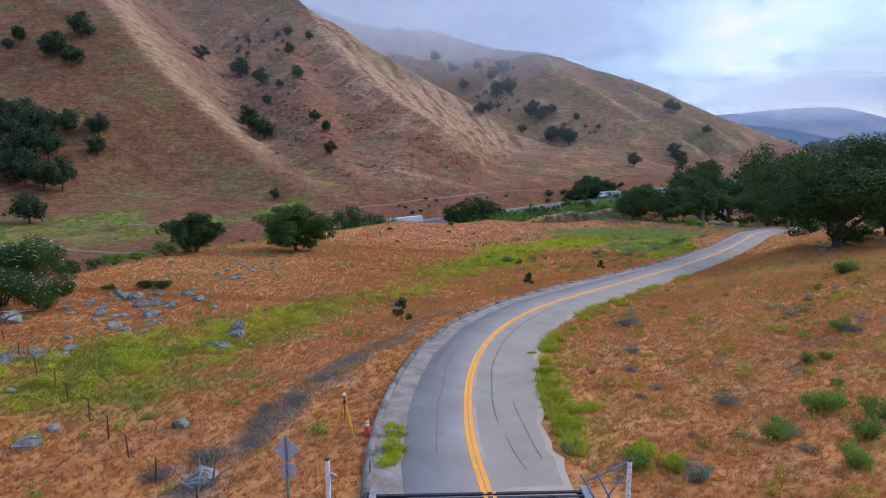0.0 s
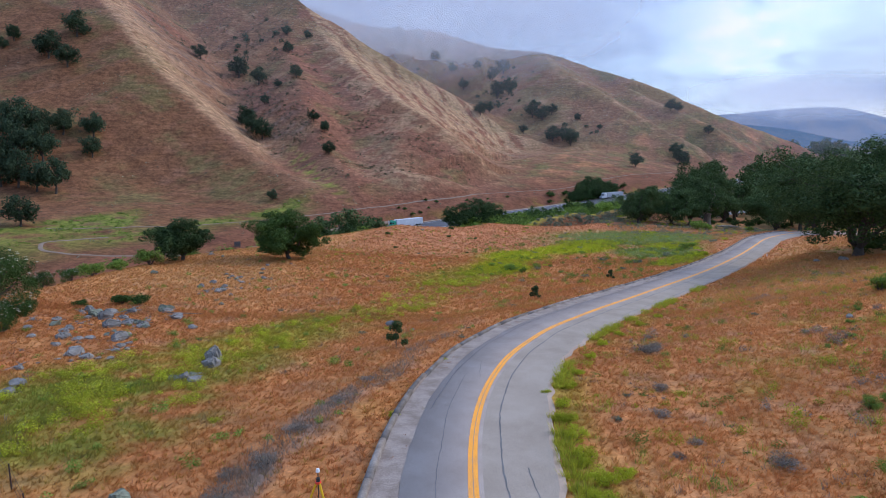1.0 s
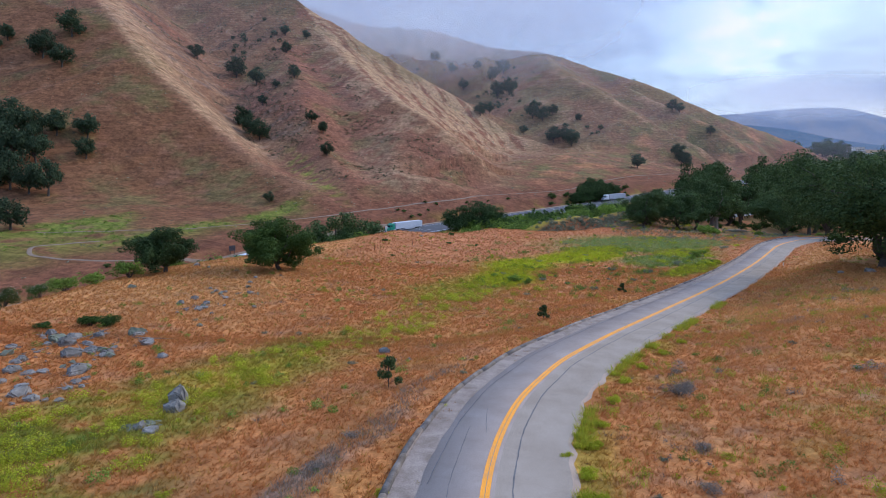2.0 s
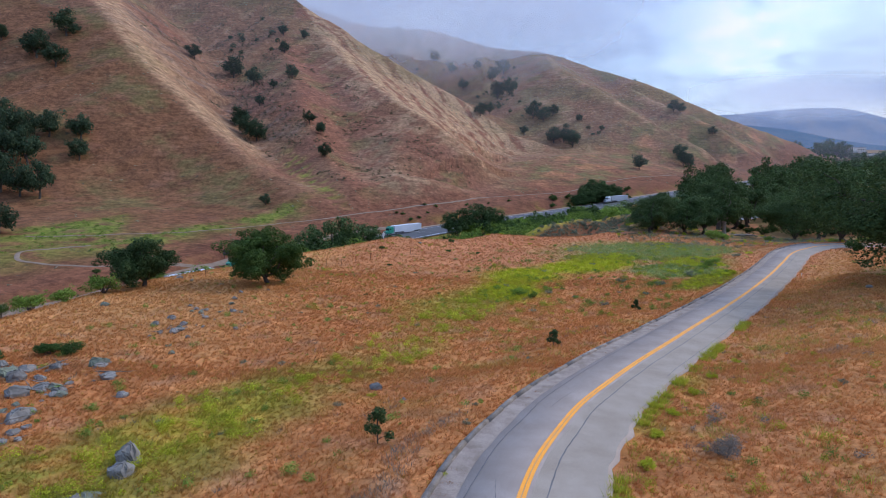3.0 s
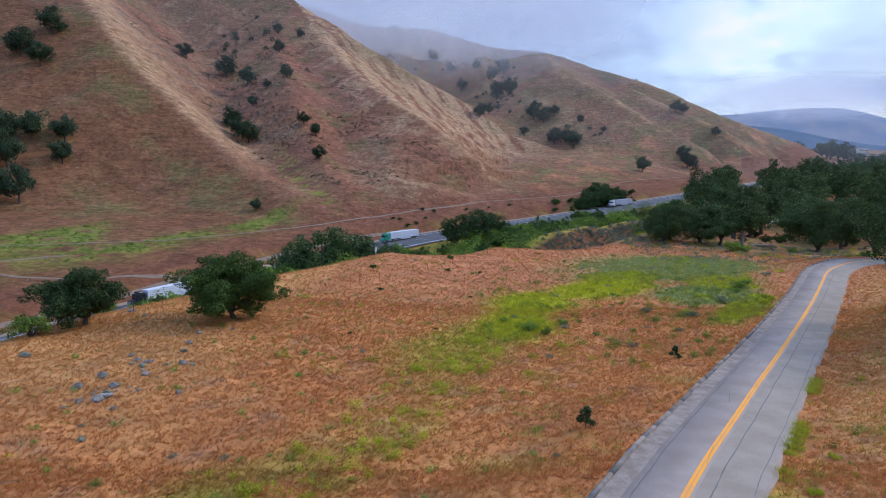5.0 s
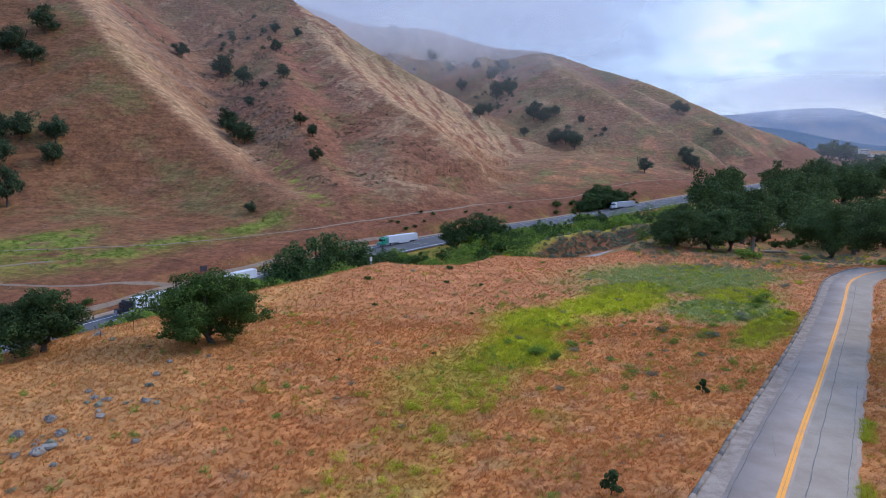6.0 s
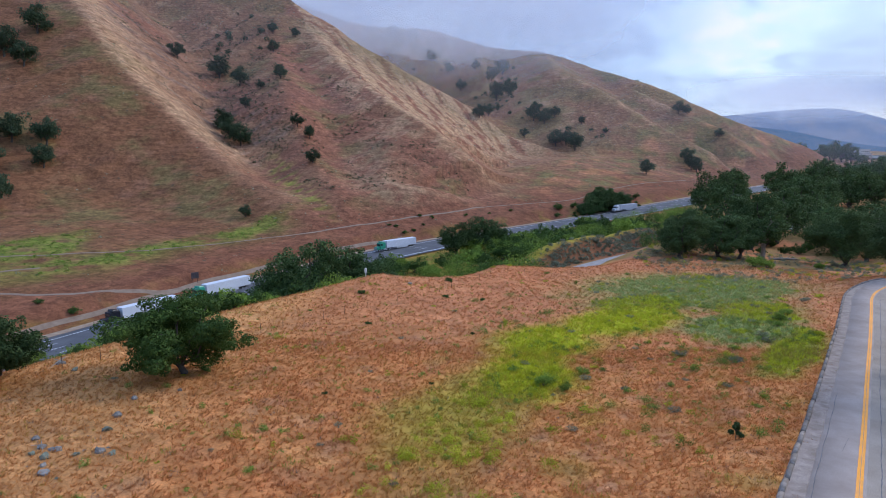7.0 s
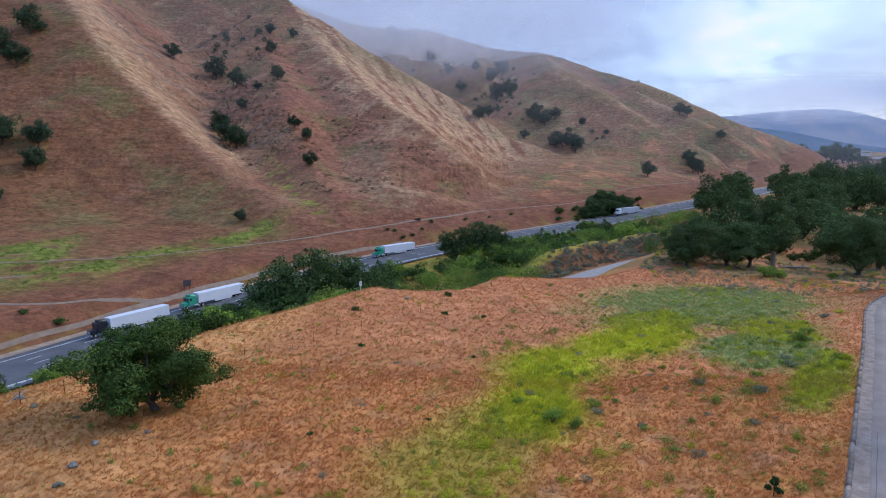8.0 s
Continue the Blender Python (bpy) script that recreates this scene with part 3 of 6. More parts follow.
def part(name, bm, mat, parent=None, label=""):
    me = bpy.data.meshes.new(name)
    bm.to_mesh(me)
    bm.free()
    me.materials.append(mat)
    ob = new(name, me)
    ob.parent = parent
    return tagged(ob, label)


def thing(name, at, label, category, group="", turn=0.0, size=1.0):
    ob = new(name)
    ob.empty_display_size = 0.2
    ob.matrix_basis = pose(*at, 0, 0, turn) @ Matrix.Scale(size, 4)
    return tagged(ob, label, category, group)


def on_grid(x, y, field):
    """A field of the ground's grid, read between its corners."""
    i, j = np.clip(np.searchsorted(gx, x) - 1, 0, len(gx) - 2), np.clip(np.searchsorted(gy, y) - 1, 0, len(gy) - 2)
    u, v = (x - gx[i]) / (gx[i + 1] - gx[i]), (y - gy[j]) / (gy[j + 1] - gy[j])
    if field.ndim > 2:
        u, v = u[..., None], v[..., None]
    return (field[j, i] * (1 - u) + field[j, i + 1] * u) * (1 - v) + (field[j + 1, i] * (1 - u) + field[j + 1, i + 1] * u) * v


def ground_at(x, y):
    return float(on_grid(np.array([x], float), np.array([y], float), GZ)[0])


def box(bm, size, at=(0, 0, 0), turn=(0, 0, 0), bevel=0.0, taper=1.0):
    made = bmesh.ops.create_cube(bm, size=1)["verts"]
    for v in made:
        if v.co.z > 0:
            v.co.x *= taper
            v.co.y *= taper
    m = pose(*at, *turn) @ Matrix.Diagonal((*size, 1))
    bmesh.ops.transform(bm, matrix=m, verts=made)
    if bevel:
        edges = list({e for v in made for e in v.link_edges})
        bmesh.ops.bevel(bm, geom=edges, offset=bevel, segments=2, affect="EDGES", profile=0.6)
    return bm


def rod(bm, a, b, r, r2=None, sides=8):
    """A round bar from a to b."""
    a, b = Vector(a), Vector(b)
    d = b - a
    m = Matrix.Translation((a + b) / 2) @ d.to_track_quat("Z", "Y").to_matrix().to_4x4()
    bmesh.ops.create_cone(bm, cap_ends=True, segments=sides, radius1=r, radius2=r if r2 is None else r2, depth=d.length, matrix=m)
    return bm


def tubes(limbs, sides=6):
    """Vertices and quads of tapered tubes, each a list of (place, radius)."""
    vs, fs = [], []
    for limb in limbs:
        base = len(vs)
        for i, (p, r) in enumerate(limb):
            q = limb[min(i + 1, len(limb) - 1)][0] - limb[max(i - 1, 0)][0]
            q = q / (np.linalg.norm(q) + 1e-9)
            a = np.cross(q, (0.3, 0.9, 0.2))
            a /= np.linalg.norm(a) + 1e-9
            b = np.cross(q, a)
            for k in range(sides):
                w = 2 * math.pi * k / sides
                vs.append(p + r * (math.cos(w) * a + math.sin(w) * b))
        for i in range(len(limb) - 1):
            for k in range(sides):
                k2 = (k + 1) % sides
                fs.append((base + i * sides + k, base + i * sides + k2, base + (i + 1) * sides + k2, base + (i + 1) * sides + k))
    return np.array(vs), np.array(fs)


def leaves(rng, centres, radii, count, size, flat=0.75, droop=0.0, slim=0.55, jitter=0.7, shell=0.35):
    """Leaf blades scattered through round clumps: each blade a folded pair of triangles."""
    n = len(centres)
    which = rng.choice(n, count, p=radii ** 2 / (radii ** 2).sum())
    d = rng.normal(size=(count, 3))
    d /= np.linalg.norm(d, axis=1)[:, None]
    r = radii[which] * (shell + (1 - shell) * rng.random(count) ** 0.5)
    p = centres[which] + d * r[:, None] * np.array([1, 1, flat])
    out = d + rng.normal(size=(count, 3)) * jitter + np.array([0, 0, 0.35 - droop])
    out /= np.linalg.norm(out, axis=1)[:, None]
    a = np.cross(out, rng.normal(size=(count, 3)))
    a /= np.linalg.norm(a, axis=1)[:, None] + 1e-9
    b = np.cross(out, a)
    s = (size * (0.6 + 0.8 * rng.random(count)))[:, None]
    v = np.stack([p - a * s, p - b * s * slim + out * s * 0.12, p + a * s, p + b * s * slim + out * s * 0.12], 1).reshape(-1, 3)
    f = np.arange(count * 4).reshape(-1, 4)
    return v, f


def bend(rng, a, b, n, sag, r0, r1):
    """A crooked limb from a to b."""
    out = []
    for i in range(n + 1):
        u = i / n
        p = a + (b - a) * u
        p = p + rng.normal(size=3) * sag * math.sin(math.pi * u) + np.array([0, 0, sag * math.sin(math.pi * u)])
        out.append((p, r0 + (r1 - r0) * u))
    return out


def oak(name, seed, height, width, blades, leaf, mat, label, at=(0, 0, 0), turn=0.0, bare=0.2, category="tree", group="", clump=0.13, bark=None):
    """A spreading oak: trunk, limbs and a crown of many leaf clumps with gaps between them."""
    rng = np.random.default_rng(seed)
    top = thing(name, at, label, category, group, turn)
    fork = np.array([rng.normal() * 0.03 * width, rng.normal() * 0.03 * width, height * bare * 1.15])
    r0 = 0.032 * height + 0.06
    base = np.array([0, 0, -0.4])
    trunk = [(base, r0 * 1.5), (np.array([0, 0, 0.15]), r0 * 1.15), (fork * 0.55, r0), (fork, r0 * 0.85)]
    limbs, centres, radii = [], [], []
    n = 6 + int(rng.integers(0, 3))
    for i in range(n):
        w = 2 * math.pi * (i + rng.random() * 0.7) / n
        reach = width * 0.5 * (0.50 + 0.34 * rng.random())
        up = height * (0.36 + 0.40 * rng.random())
        if i == n - 1:
            reach, up = width * 0.08, height * 0.86
        tip = np.array([math.cos(w) * reach, math.sin(w) * reach, up])
        start = fork * (0.75 + 0.25 * rng.random())
        limb = bend(rng, start, tip, 5, 0.05 * width, r0 * 0.5, r0 * 0.14)
        limbs.append(limb)
        for j in range(4):
            k = 2 + int(rng.integers(0, 4))
            s = limb[k][0]
            w2 = w + rng.normal() * 0.8
            l2 = width * (0.13 + 0.12 * rng.random())
            e = s + np.array([math.cos(w2) * l2, math.sin(w2) * l2, (rng.random() - 0.35) * height * 0.24])
            e[2] = min(max(e[2], height * (bare + 0.10)), height * 0.88)
            limbs.append(bend(rng, s, e, 3, 0.02 * width, limb[k][1] * 0.6, 0.02))
            centres.append(e)
            radii.append(width * clump * (0.7 + 0.6 * rng.random()))
            centres.append((s + e) / 2 + rng.normal(size=3) * 0.04 * width)
            radii.append(width * clump * (0.5 + 0.4 * rng.random()))
        centres.append(tip)
        radii.append(width * clump * (0.8 + 0.5 * rng.random()))
    # fill the crown so that it closes into one uneven mass
    for _ in range(34):
        d = rng.normal(size=3)
        d /= np.linalg.norm(d)
        r = 0.45 + 0.42 * rng.random()
        lo = height * bare
        c = np.array([d[0] * width * 0.5 * r, d[1] * width * 0.5 * r, (lo + height) / 2 + d[2] * (height - lo) * 0.5 * r])
        c[2] = max(c[2], height * (bare + 0.08))
        centres.append(c)
        radii.append(width * clump * (0.55 + 0.5 * rng.random()))
    centres, radii = np.array(centres), np.array(radii)
    # small sprays round every clump give the uneven outline
    k = rng.choice(len(centres), len(centres) * 3)
    d = rng.normal(size=(len(k), 3))
    d /= np.linalg.norm(d, axis=1)[:, None]
    sprays = centres[k] + d * radii[k][:, None] * np.array([1.05, 1.05, 0.8])
    spray_r = radii[k] * (0.25 + 0.35 * rng.random(len(k)))
    centres, radii = np.vstack([centres, sprays]), np.concatenate([radii, spray_r])
    keep = centres[:, 2] > height * bare * 0.6
    centres, radii = centres[keep], radii[keep]
    v, f = tubes([trunk], 9)
    sheet("trunk", v, f, bark or BARK, top)
    v, f = tubes(limbs, 5)
    sheet("branchwork", v, f, bark or BARK, top)
    v, f = leaves(rng, centres, radii, blades, leaf, jitter=0.38, shell=0.6)
    v[:, 2] = np.maximum(v[:, 2], height * 0.06)
    sheet("crown", v, f, mat, top, shade=False)
    return top


def shrub(name, seed, height, width, blades, leaf, mat, label, at=(0, 0, 0), turn=0.0, group="", category="bush", bloom=None, slim=0.5):
    """A low bush: woody stems from one foot and a rounded, uneven mass of leaves."""
    rng = np.random.default_rng(seed)
    top = thing(name, at, label, category, group, turn)
    stems, centres, radii = [], [], []
    for i in range(9):
        w, reach = 2 * math.pi * (i + rng.random()) / 9, width * 0.5 * (0.2 + 0.55 * rng.random())
        tip = np.array([math.cos(w) * reach, math.sin(w) * reach, height * (0.35 + 0.42 * rng.random())])
        stems.append(bend(rng, np.array([0, 0, -0.1]), tip, 3, 0.04 * width, 0.02 * width, 0.008 * width))
        centres.append(tip)
        radii.append(width * (0.15 + 0.12 * rng.random()))
        for _ in range(3):
            centres.append(tip + rng.normal(size=3) * width * np.array([0.12, 0.12, 0.07]))
            radii.append(width * (0.05 + 0.08 * rng.random()))
    centres, radii = np.array(centres), np.array(radii)
    v, f = tubes(stems, 4)
    sheet("woody_base", v, f, BARK, top)
    v, f = leaves(rng, centres, radii, blades, leaf, min(0.9, height / width * 1.2), 0.0, slim)
    v[:, 2] = np.maximum(v[:, 2], 0.02)
    sheet("foliage", v, f, mat, top, shade=False)
    if bloom:
        # flat-topped flower heads of many florets, on the upper and outer leaves
        heads = 170
        which = rng.choice(len(centres), heads, p=radii ** 2 / (radii ** 2).sum())
        d = rng.normal(size=(heads, 3))
        d[:, 2] = np.abs(d[:, 2]) * 0.8
        d /= np.linalg.norm(d, axis=1)[:, None]
        at = centres[which] + d * radii[which][:, None] * np.array([1.04, 1.04, min(0.9, height / width * 1.2) * 1.06])
        at = at[at[:, 2] > height * 0.42]
        v, f = leaves(rng, at, np.full(len(at), 0.085), len(at) * 16, 0.028, 0.35, -0.8)
        up = v
        sheet("blossom", up, np.arange(len(up)).reshape(-1, 4), bloom, top, shade=False)
    return top


def place(ob, x, y, size=1.0, turn=0.0, sink=0.0, tall=1.0):
    """A copy of a thing on the ground at x, y."""
    m = pose(x, y, ground_at(x, y) - sink, 0, 0, turn) @ Matrix.Diagonal((size / ob.scale[0], size / ob.scale[1], size * tall / ob.scale[2], 1))
    return copy_thing(ob, m)


def move(ob, x, y, size=1.0, turn=0.0, sink=0.0, tall=1.0):
    ob.matrix_basis = pose(x, y, ground_at(x, y) - sink, 0, 0, turn) @ Matrix.Diagonal((size, size, size * tall, 1))
    return ob


def ribbon(line, left, right, lift, i0=0, i1=None, step=1, sway=None):
    """Vertices and quads of a strip along a line, between two offsets to its left (+)."""
    pts = line[i0:i1:step]
    d = np.gradient(pts[:, :2], axis=0)
    d /= np.linalg.norm(d, axis=1)[:, None]
    nrm = np.c_[-d[:, 1], d[:, 0]]
    n = len(pts)
    a, b = np.broadcast_to(left, n), np.broadcast_to(right, n)
    v = np.empty((n, 2, 3))
    for k, o in enumerate((a, b)):
        v[:, k, :2] = pts[:, :2] + nrm * np.asarray(o)[:, None]
        v[:, k, 2] = pts[:, 2] + lift
    i = np.arange(n - 1)
    f = np.c_[2 * i + 1, 2 * i + 3, 2 * i + 2, 2 * i]
    return v.reshape(-1, 3), f


# ---- ground: one sheet out to the horizon ----
def steps(spans):
    out = [spans[0][0]]
    for a, b, s0, s1 in spans:
        v = a
        while v < b - 1e-6:
            u = (v - a) / (b - a)
            v = min(b, v + s0 + (s1 - s0) * u)
            out.append(v)
    return np.array(out)


gx = steps([(-4600, -700, 600, 60), (-700, -330, 14, 5), (-330, -60, 3.2, 2.4), (-60, -42, 2, 1), (-42, 60, 0.75, 0.75), (60, 130, 1.5, 2.5), (130, 420, 2.6, 4), (420, 900, 6, 30), (900, 4600, 60, 600)])
gy = steps([(-900, -40, 200, 12), (-40, 8, 6, 1), (8, 105, 0.75, 0.75), (105, 180, 0.9, 1.6), (180, 430, 2.0, 2.4), (430, 960, 2.8, 5), (960, 1400, 12, 40), (1400, 4700, 60, 500)])
GX, GY = np.meshgrid(gx, gy)
GZ = land(GX, GY)
nx, ny = len(gx), len(gy)
idx = np.arange(nx * ny).reshape(ny, nx)
quads = np.stack([idx[:-1, :-1], idx[:-1, 1:], idx[1:, 1:], idx[1:, :-1]], -1).reshape(-1, 4)
GROWTH = cover(GX, GY)
growth = np.c_[GROWTH.reshape(-1, 3), smooth(12, 30, nearest(VALLEY, GX, GY)[0]).ravel()]
ground = sheet("ground", np.c_[GX.ravel(), GY.ravel(), GZ.ravel()], quads, GROUND, None, growth)
tagged(ground, "dry orange grassland rising to bare brown hills", "ground", kind="structure")

# ---- the lane ----
lane_n = len(LANE)
rng = np.random.default_rng(5)
start = int(np.argmin(np.abs(LANE[:, 1] - 17.2)))
rag = 0.08 * np.sin(np.arange(lane_n) * 0.9) + 0.08 * np.sin(np.arange(lane_n) * 2.3 + 1) + 0.06 * rng.normal(size=lane_n)
wide = np.interp(LANE[:, 1], [0, 17, 22, 28, 150], [2.6, 2.65, 3.0, 3.35, 3.4])
v, f = ribbon(LANE, 2.46 + 0.25 * rag, -(wide + rag), 0.0)
top = np.array(v)
low = top.copy()
low[:, 2] -= 0.25
n2 = len(top)
side_l = np.c_[np.arange(0, n2 - 2, 2), np.arange(2, n2, 2), np.arange(2, n2, 2) + n2, np.arange(0, n2 - 2, 2) + n2]
side_r = np.c_[np.arange(1, n2 - 2, 2), np.arange(1, n2 - 2, 2) + n2, np.arange(3, n2, 2) + n2, np.arange(3, n2, 2)]
lane = sheet("road", np.vstack([top, low]), np.vstack([f, side_l, side_r]), ASPHALT, None, shade=False)
tagged(lane, "narrow grey asphalt country lane with a worn surface", "road", kind="structure")


def strip(name, mat, left, right, lift, i0, i1, label, parent=lane, line=LANE, step=1):
    a, b = (left[i0:i1:step] if np.ndim(left) else left), (right[i0:i1:step] if np.ndim(right) else right)
    v, f = ribbon(line, a, b, lift, i0, i1, step)
    return tagged(sheet(name, v, f, mat, parent, shade=False), label)


cut = start
strip("resurfaced_band", SEALED, -0.35 + 0 * rag, -(wide + 0.6 * rag - 0.22), 0.005, cut, lane_n, "browner resurfaced half of the lane")
strip("yellow_line", YELLOW, 0.18, 0.014, 0.010, 0, lane_n, "worn yellow centre line")
strip("yellow_line", YELLOW, -0.014, -0.18, 0.010, 0, lane_n, "worn yellow centre line")


def crack(points, width):
    """A tar-dark crack along the lane: points of distance along and offset to the left."""
    p = np.array(points, float)
    s = np.arange(p[0, 0], p[-1, 0], 0.5)
    off = np.interp(s, p[:, 0], p[:, 1]) + 0.025 * np.sin(s * 1.1) + 0.015 * np.sin(s * 5.3 + 1)
    i = np.clip(s, 0, lane_n - 2)
    k = i.astype(int)
    c = LANE[k] + (LANE[k + 1] - LANE[k]) * (i - k)[:, None]
    w = width * (0.55 + 0.45 * np.abs(np.sin(s * 1.3)))
    v, f = ribbon(c, off + w, off - w, 0.012)
    sheet("crack", v, f, CRACK, lane, shade=False)


AL = np.arange(lane_n)
S0 = start
crack([(S0 + 6, -1.15), (S0 + 16, -1.0), (S0 + 30, -0.95), (S0 + 55, -1.1), (S0 + 85, -1.0), (S0 + 130, -1.1)], 0.034)
crack([(S0 + 1, -1.55), (S0 + 5, -1.3)], 0.022)
crack([(S0 + 2, -2.3), (S0 + 9, -2.0)], 0.022)
crack([(S0 + 3, 1.3), (S0 + 10, 1.25), (S0 + 20, 1.5)], 0.013)
crack([(S0 + 14, 2.15), (S0 + 30, 2.05), (S0 + 52, 2.25), (S0 + 80, 2.1)], 0.022)
crack([(S0 + 40, -2.7), (S0 + 60, -2.9), (S0 + 75, -2.7)], 0.022)
for k in range(5):
    a = S0 + 19 + k * 11.5
    crack([(a, 0.6 + 0.8 * math.sin(k * 2.2)), (a + 3.5, 0.9 + 0.8 * math.sin(k * 2.2 + 0.7))], 0.011)

# concrete gutter and asphalt dike along the outside of the bend
gut = strip("gutter", GUTTER, 3.47, 2.36, -0.02, cut, min(lane_n, S0 + 150), "weathered concrete gutter full of weeds")
pts = LANE[cut:min(lane_n, S0 + 150)]
d = np.gradient(pts[:, :2], axis=0)
d /= np.linalg.norm(d, axis=1)[:, None]
nrm = np.c_[-d[:, 1], d[:, 0]]
prof = [(3.46, -0.05), (3.485, 0.10), (3.54, 0.145), (3.68, 0.14), (3.76, 0.05), (3.84, -0.15)]
base = np.stack([np.c_[pts[:, :2] + nrm * o, pts[:, 2] + h - 0.05] for o, h in prof], 1)
ii = np.arange(base.shape[0] * len(prof)).reshape(-1, len(prof))
dike = sheet("kerb", base.reshape(-1, 3), np.stack([ii[:-1, :-1], ii[1:, :-1], ii[1:, 1:], ii[:-1, 1:]], -1).reshape(-1, 4), GUTTER)
tagged(dike, "low weathered grey concrete kerb round the bend", "kerb", kind="structure")
rng = np.random.default_rng(15)
u0 = 0.0
while u0 < len(pts) - 3:
    span = 1.7 + 1.5 * rng.random()
    u = np.array([u0 + 0.03, u0 + span * 0.5, u0 + span - 0.03])
    u0 += span
    k = np.clip(u.astype(int), 0, len(pts) - 2)
    c = pts[k] + (pts[k + 1] - pts[k]) * (u - k)[:, None]
    nn = nrm[k] + (nrm[k + 1] - nrm[k]) * (u - k)[:, None]
    shift, lift = 0.02 * rng.normal(), 0.012 * rng.normal()
    v = np.stack([np.c_[c[:, :2] + nn * (o + shift), c[:, 2] + h + lift] for o, h in prof], 1)
    n = len(prof)
    ii = np.arange(3 * n).reshape(3, n)
    f = np.stack([ii[:-1, :-1], ii[1:, :-1], ii[1:, 1:], ii[:-1, 1:]], -1).reshape(-1, 4)
    ends = [(0, 1, 4, 5), (1, 2, 3, 4), (2 * n + 5, 2 * n + 4, 2 * n + 1, 2 * n), (2 * n + 4, 2 * n + 3, 2 * n + 2, 2 * n + 1)]
    sheet("kerb_length", v.reshape(-1, 3), np.vstack([f, ends]), KERB, dike, shade=False)

# ---- freeway, low road, dirt track ----
v, f = ribbon(FREEWAY, 10.5, -10.5, 0.0)
freeway = tagged(sheet("road", v, f, FRESH, None, shade=False), "dark asphalt freeway with white lane lines", "road", kind="structure")
for off, w in ((8.1, 0.12), (-8.1, 0.12), (-8.6, 0.12)):
    strip("edge_line", WHITE, off + w, off - w, 0.03, 0, len(FREEWAY), "solid white edge line", freeway, FREEWAY)
dash = spline(FREEWAY[18:75], 3)
for off in (4.4, 0.7, -3.0):
    for i in range(2, len(dash) - 4, 4):
        v, f = ribbon(dash, off + 0.09, off - 0.09, 0.03, i, i + 2)
        sheet("lane_dash", v, f, WHITE, freeway, shade=False)
strip("shoulder", DIRT, 13.4, 10.5, 0.06, 0, len(FREEWAY), "bare pale dirt shoulder", freeway, FREEWAY)
v, f = ribbon(LOWROAD, 3.6, -3.6, 0.0)
lowroad = tagged(sheet("road", v, f, CONCRETE, None, shade=False), "pale grey side road in the hollow", "road", kind="structure")

def drape(line, half, mat, label, ruts=0.0):
    """A dirt track that follows the lie of the ground."""
    p = np.c_[line[:, :2], np.zeros(len(line))]
    d = np.gradient(p[:, :2], axis=0)
    d /= np.linalg.norm(d, axis=1)[:, None]
    nrm = np.c_[-d[:, 1], d[:, 0]]
    offs = np.array([-1, -0.35, 0.35, 1.0]) * half
    sway = 0.25 * half * np.sin(np.arange(len(p)) * 0.9)
    rows = []
    for k, o in enumerate(offs):
        xy = p[:, :2] + nrm * (o + (sway if k in (0, 3) else 0 * sway))[:, None]
        rows.append(np.c_[xy, on_grid(xy[:, 0], xy[:, 1], GZ) + 0.16 - (0.1 if k in (0, 3) else 0)])
    v = np.stack(rows, 1)
    ii = np.arange(v.shape[0] * 4).reshape(-1, 4)
    ob = sheet("road", v.reshape(-1, 3), np.stack([ii[:-1, :-1], ii[:-1, 1:], ii[1:, 1:], ii[1:, :-1]], -1).reshape(-1, 4), mat)
    return tagged(ob, label, "track", kind="structure")


drape(TRACK, 0.5, TRAIL, "narrow pale dirt track along the foot of the hills")
drape(LOOP, 0.7, TRAIL, "pale dirt road that loops across the valley floor")
side_off = ribbon(FREEWAY[16:52], 17.6, 16.0, 0)[0].reshape(-1, 2, 3).mean(1)
drape(spline(side_off[:, :2], 3), 0.8, TRAIL, "pale rutted service track beside the freeway")


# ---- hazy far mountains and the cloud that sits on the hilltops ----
# distance haze is put into the mountains' blue colour and a faint glow
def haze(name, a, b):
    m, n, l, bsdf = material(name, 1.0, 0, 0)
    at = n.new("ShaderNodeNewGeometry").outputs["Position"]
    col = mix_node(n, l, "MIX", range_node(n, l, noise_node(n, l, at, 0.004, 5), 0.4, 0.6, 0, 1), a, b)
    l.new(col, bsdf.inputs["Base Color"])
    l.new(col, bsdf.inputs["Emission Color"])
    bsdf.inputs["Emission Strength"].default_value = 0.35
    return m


def mountain(peaks, depth, foot, mat, label):
    line = spline(peaks, 60)
    rows = []
    for k, (back, share) in enumerate(((0, 1.0), (-depth * 0.25, 0.72), (-depth * 0.6, 0.3), (-depth, 0.0))):
        n = len(line)
        w = 14 * np.sin(np.arange(n) * 0.55 + k) + 9 * np.sin(np.arange(n) * 1.3 + 2 * k)
        rows.append(np.c_[line[:, 0], line[:, 1] + back + w * k, foot + (line[:, 2] - foot) * share + (w * 0.5 if 0 < k < 3 else 0)])
    v = np.array(rows)
    ii = np.arange(v.shape[0] * v.shape[1]).reshape(v.shape[0], v.shape[1])
    ob = sheet("backdrop", v.reshape(-1, 3), np.stack([ii[1:, :-1], ii[1:, 1:], ii[:-1, 1:], ii[:-1, :-1]], -1).reshape(-1, 4), mat)
    return tagged(ob, label, "mountain", kind="structure")


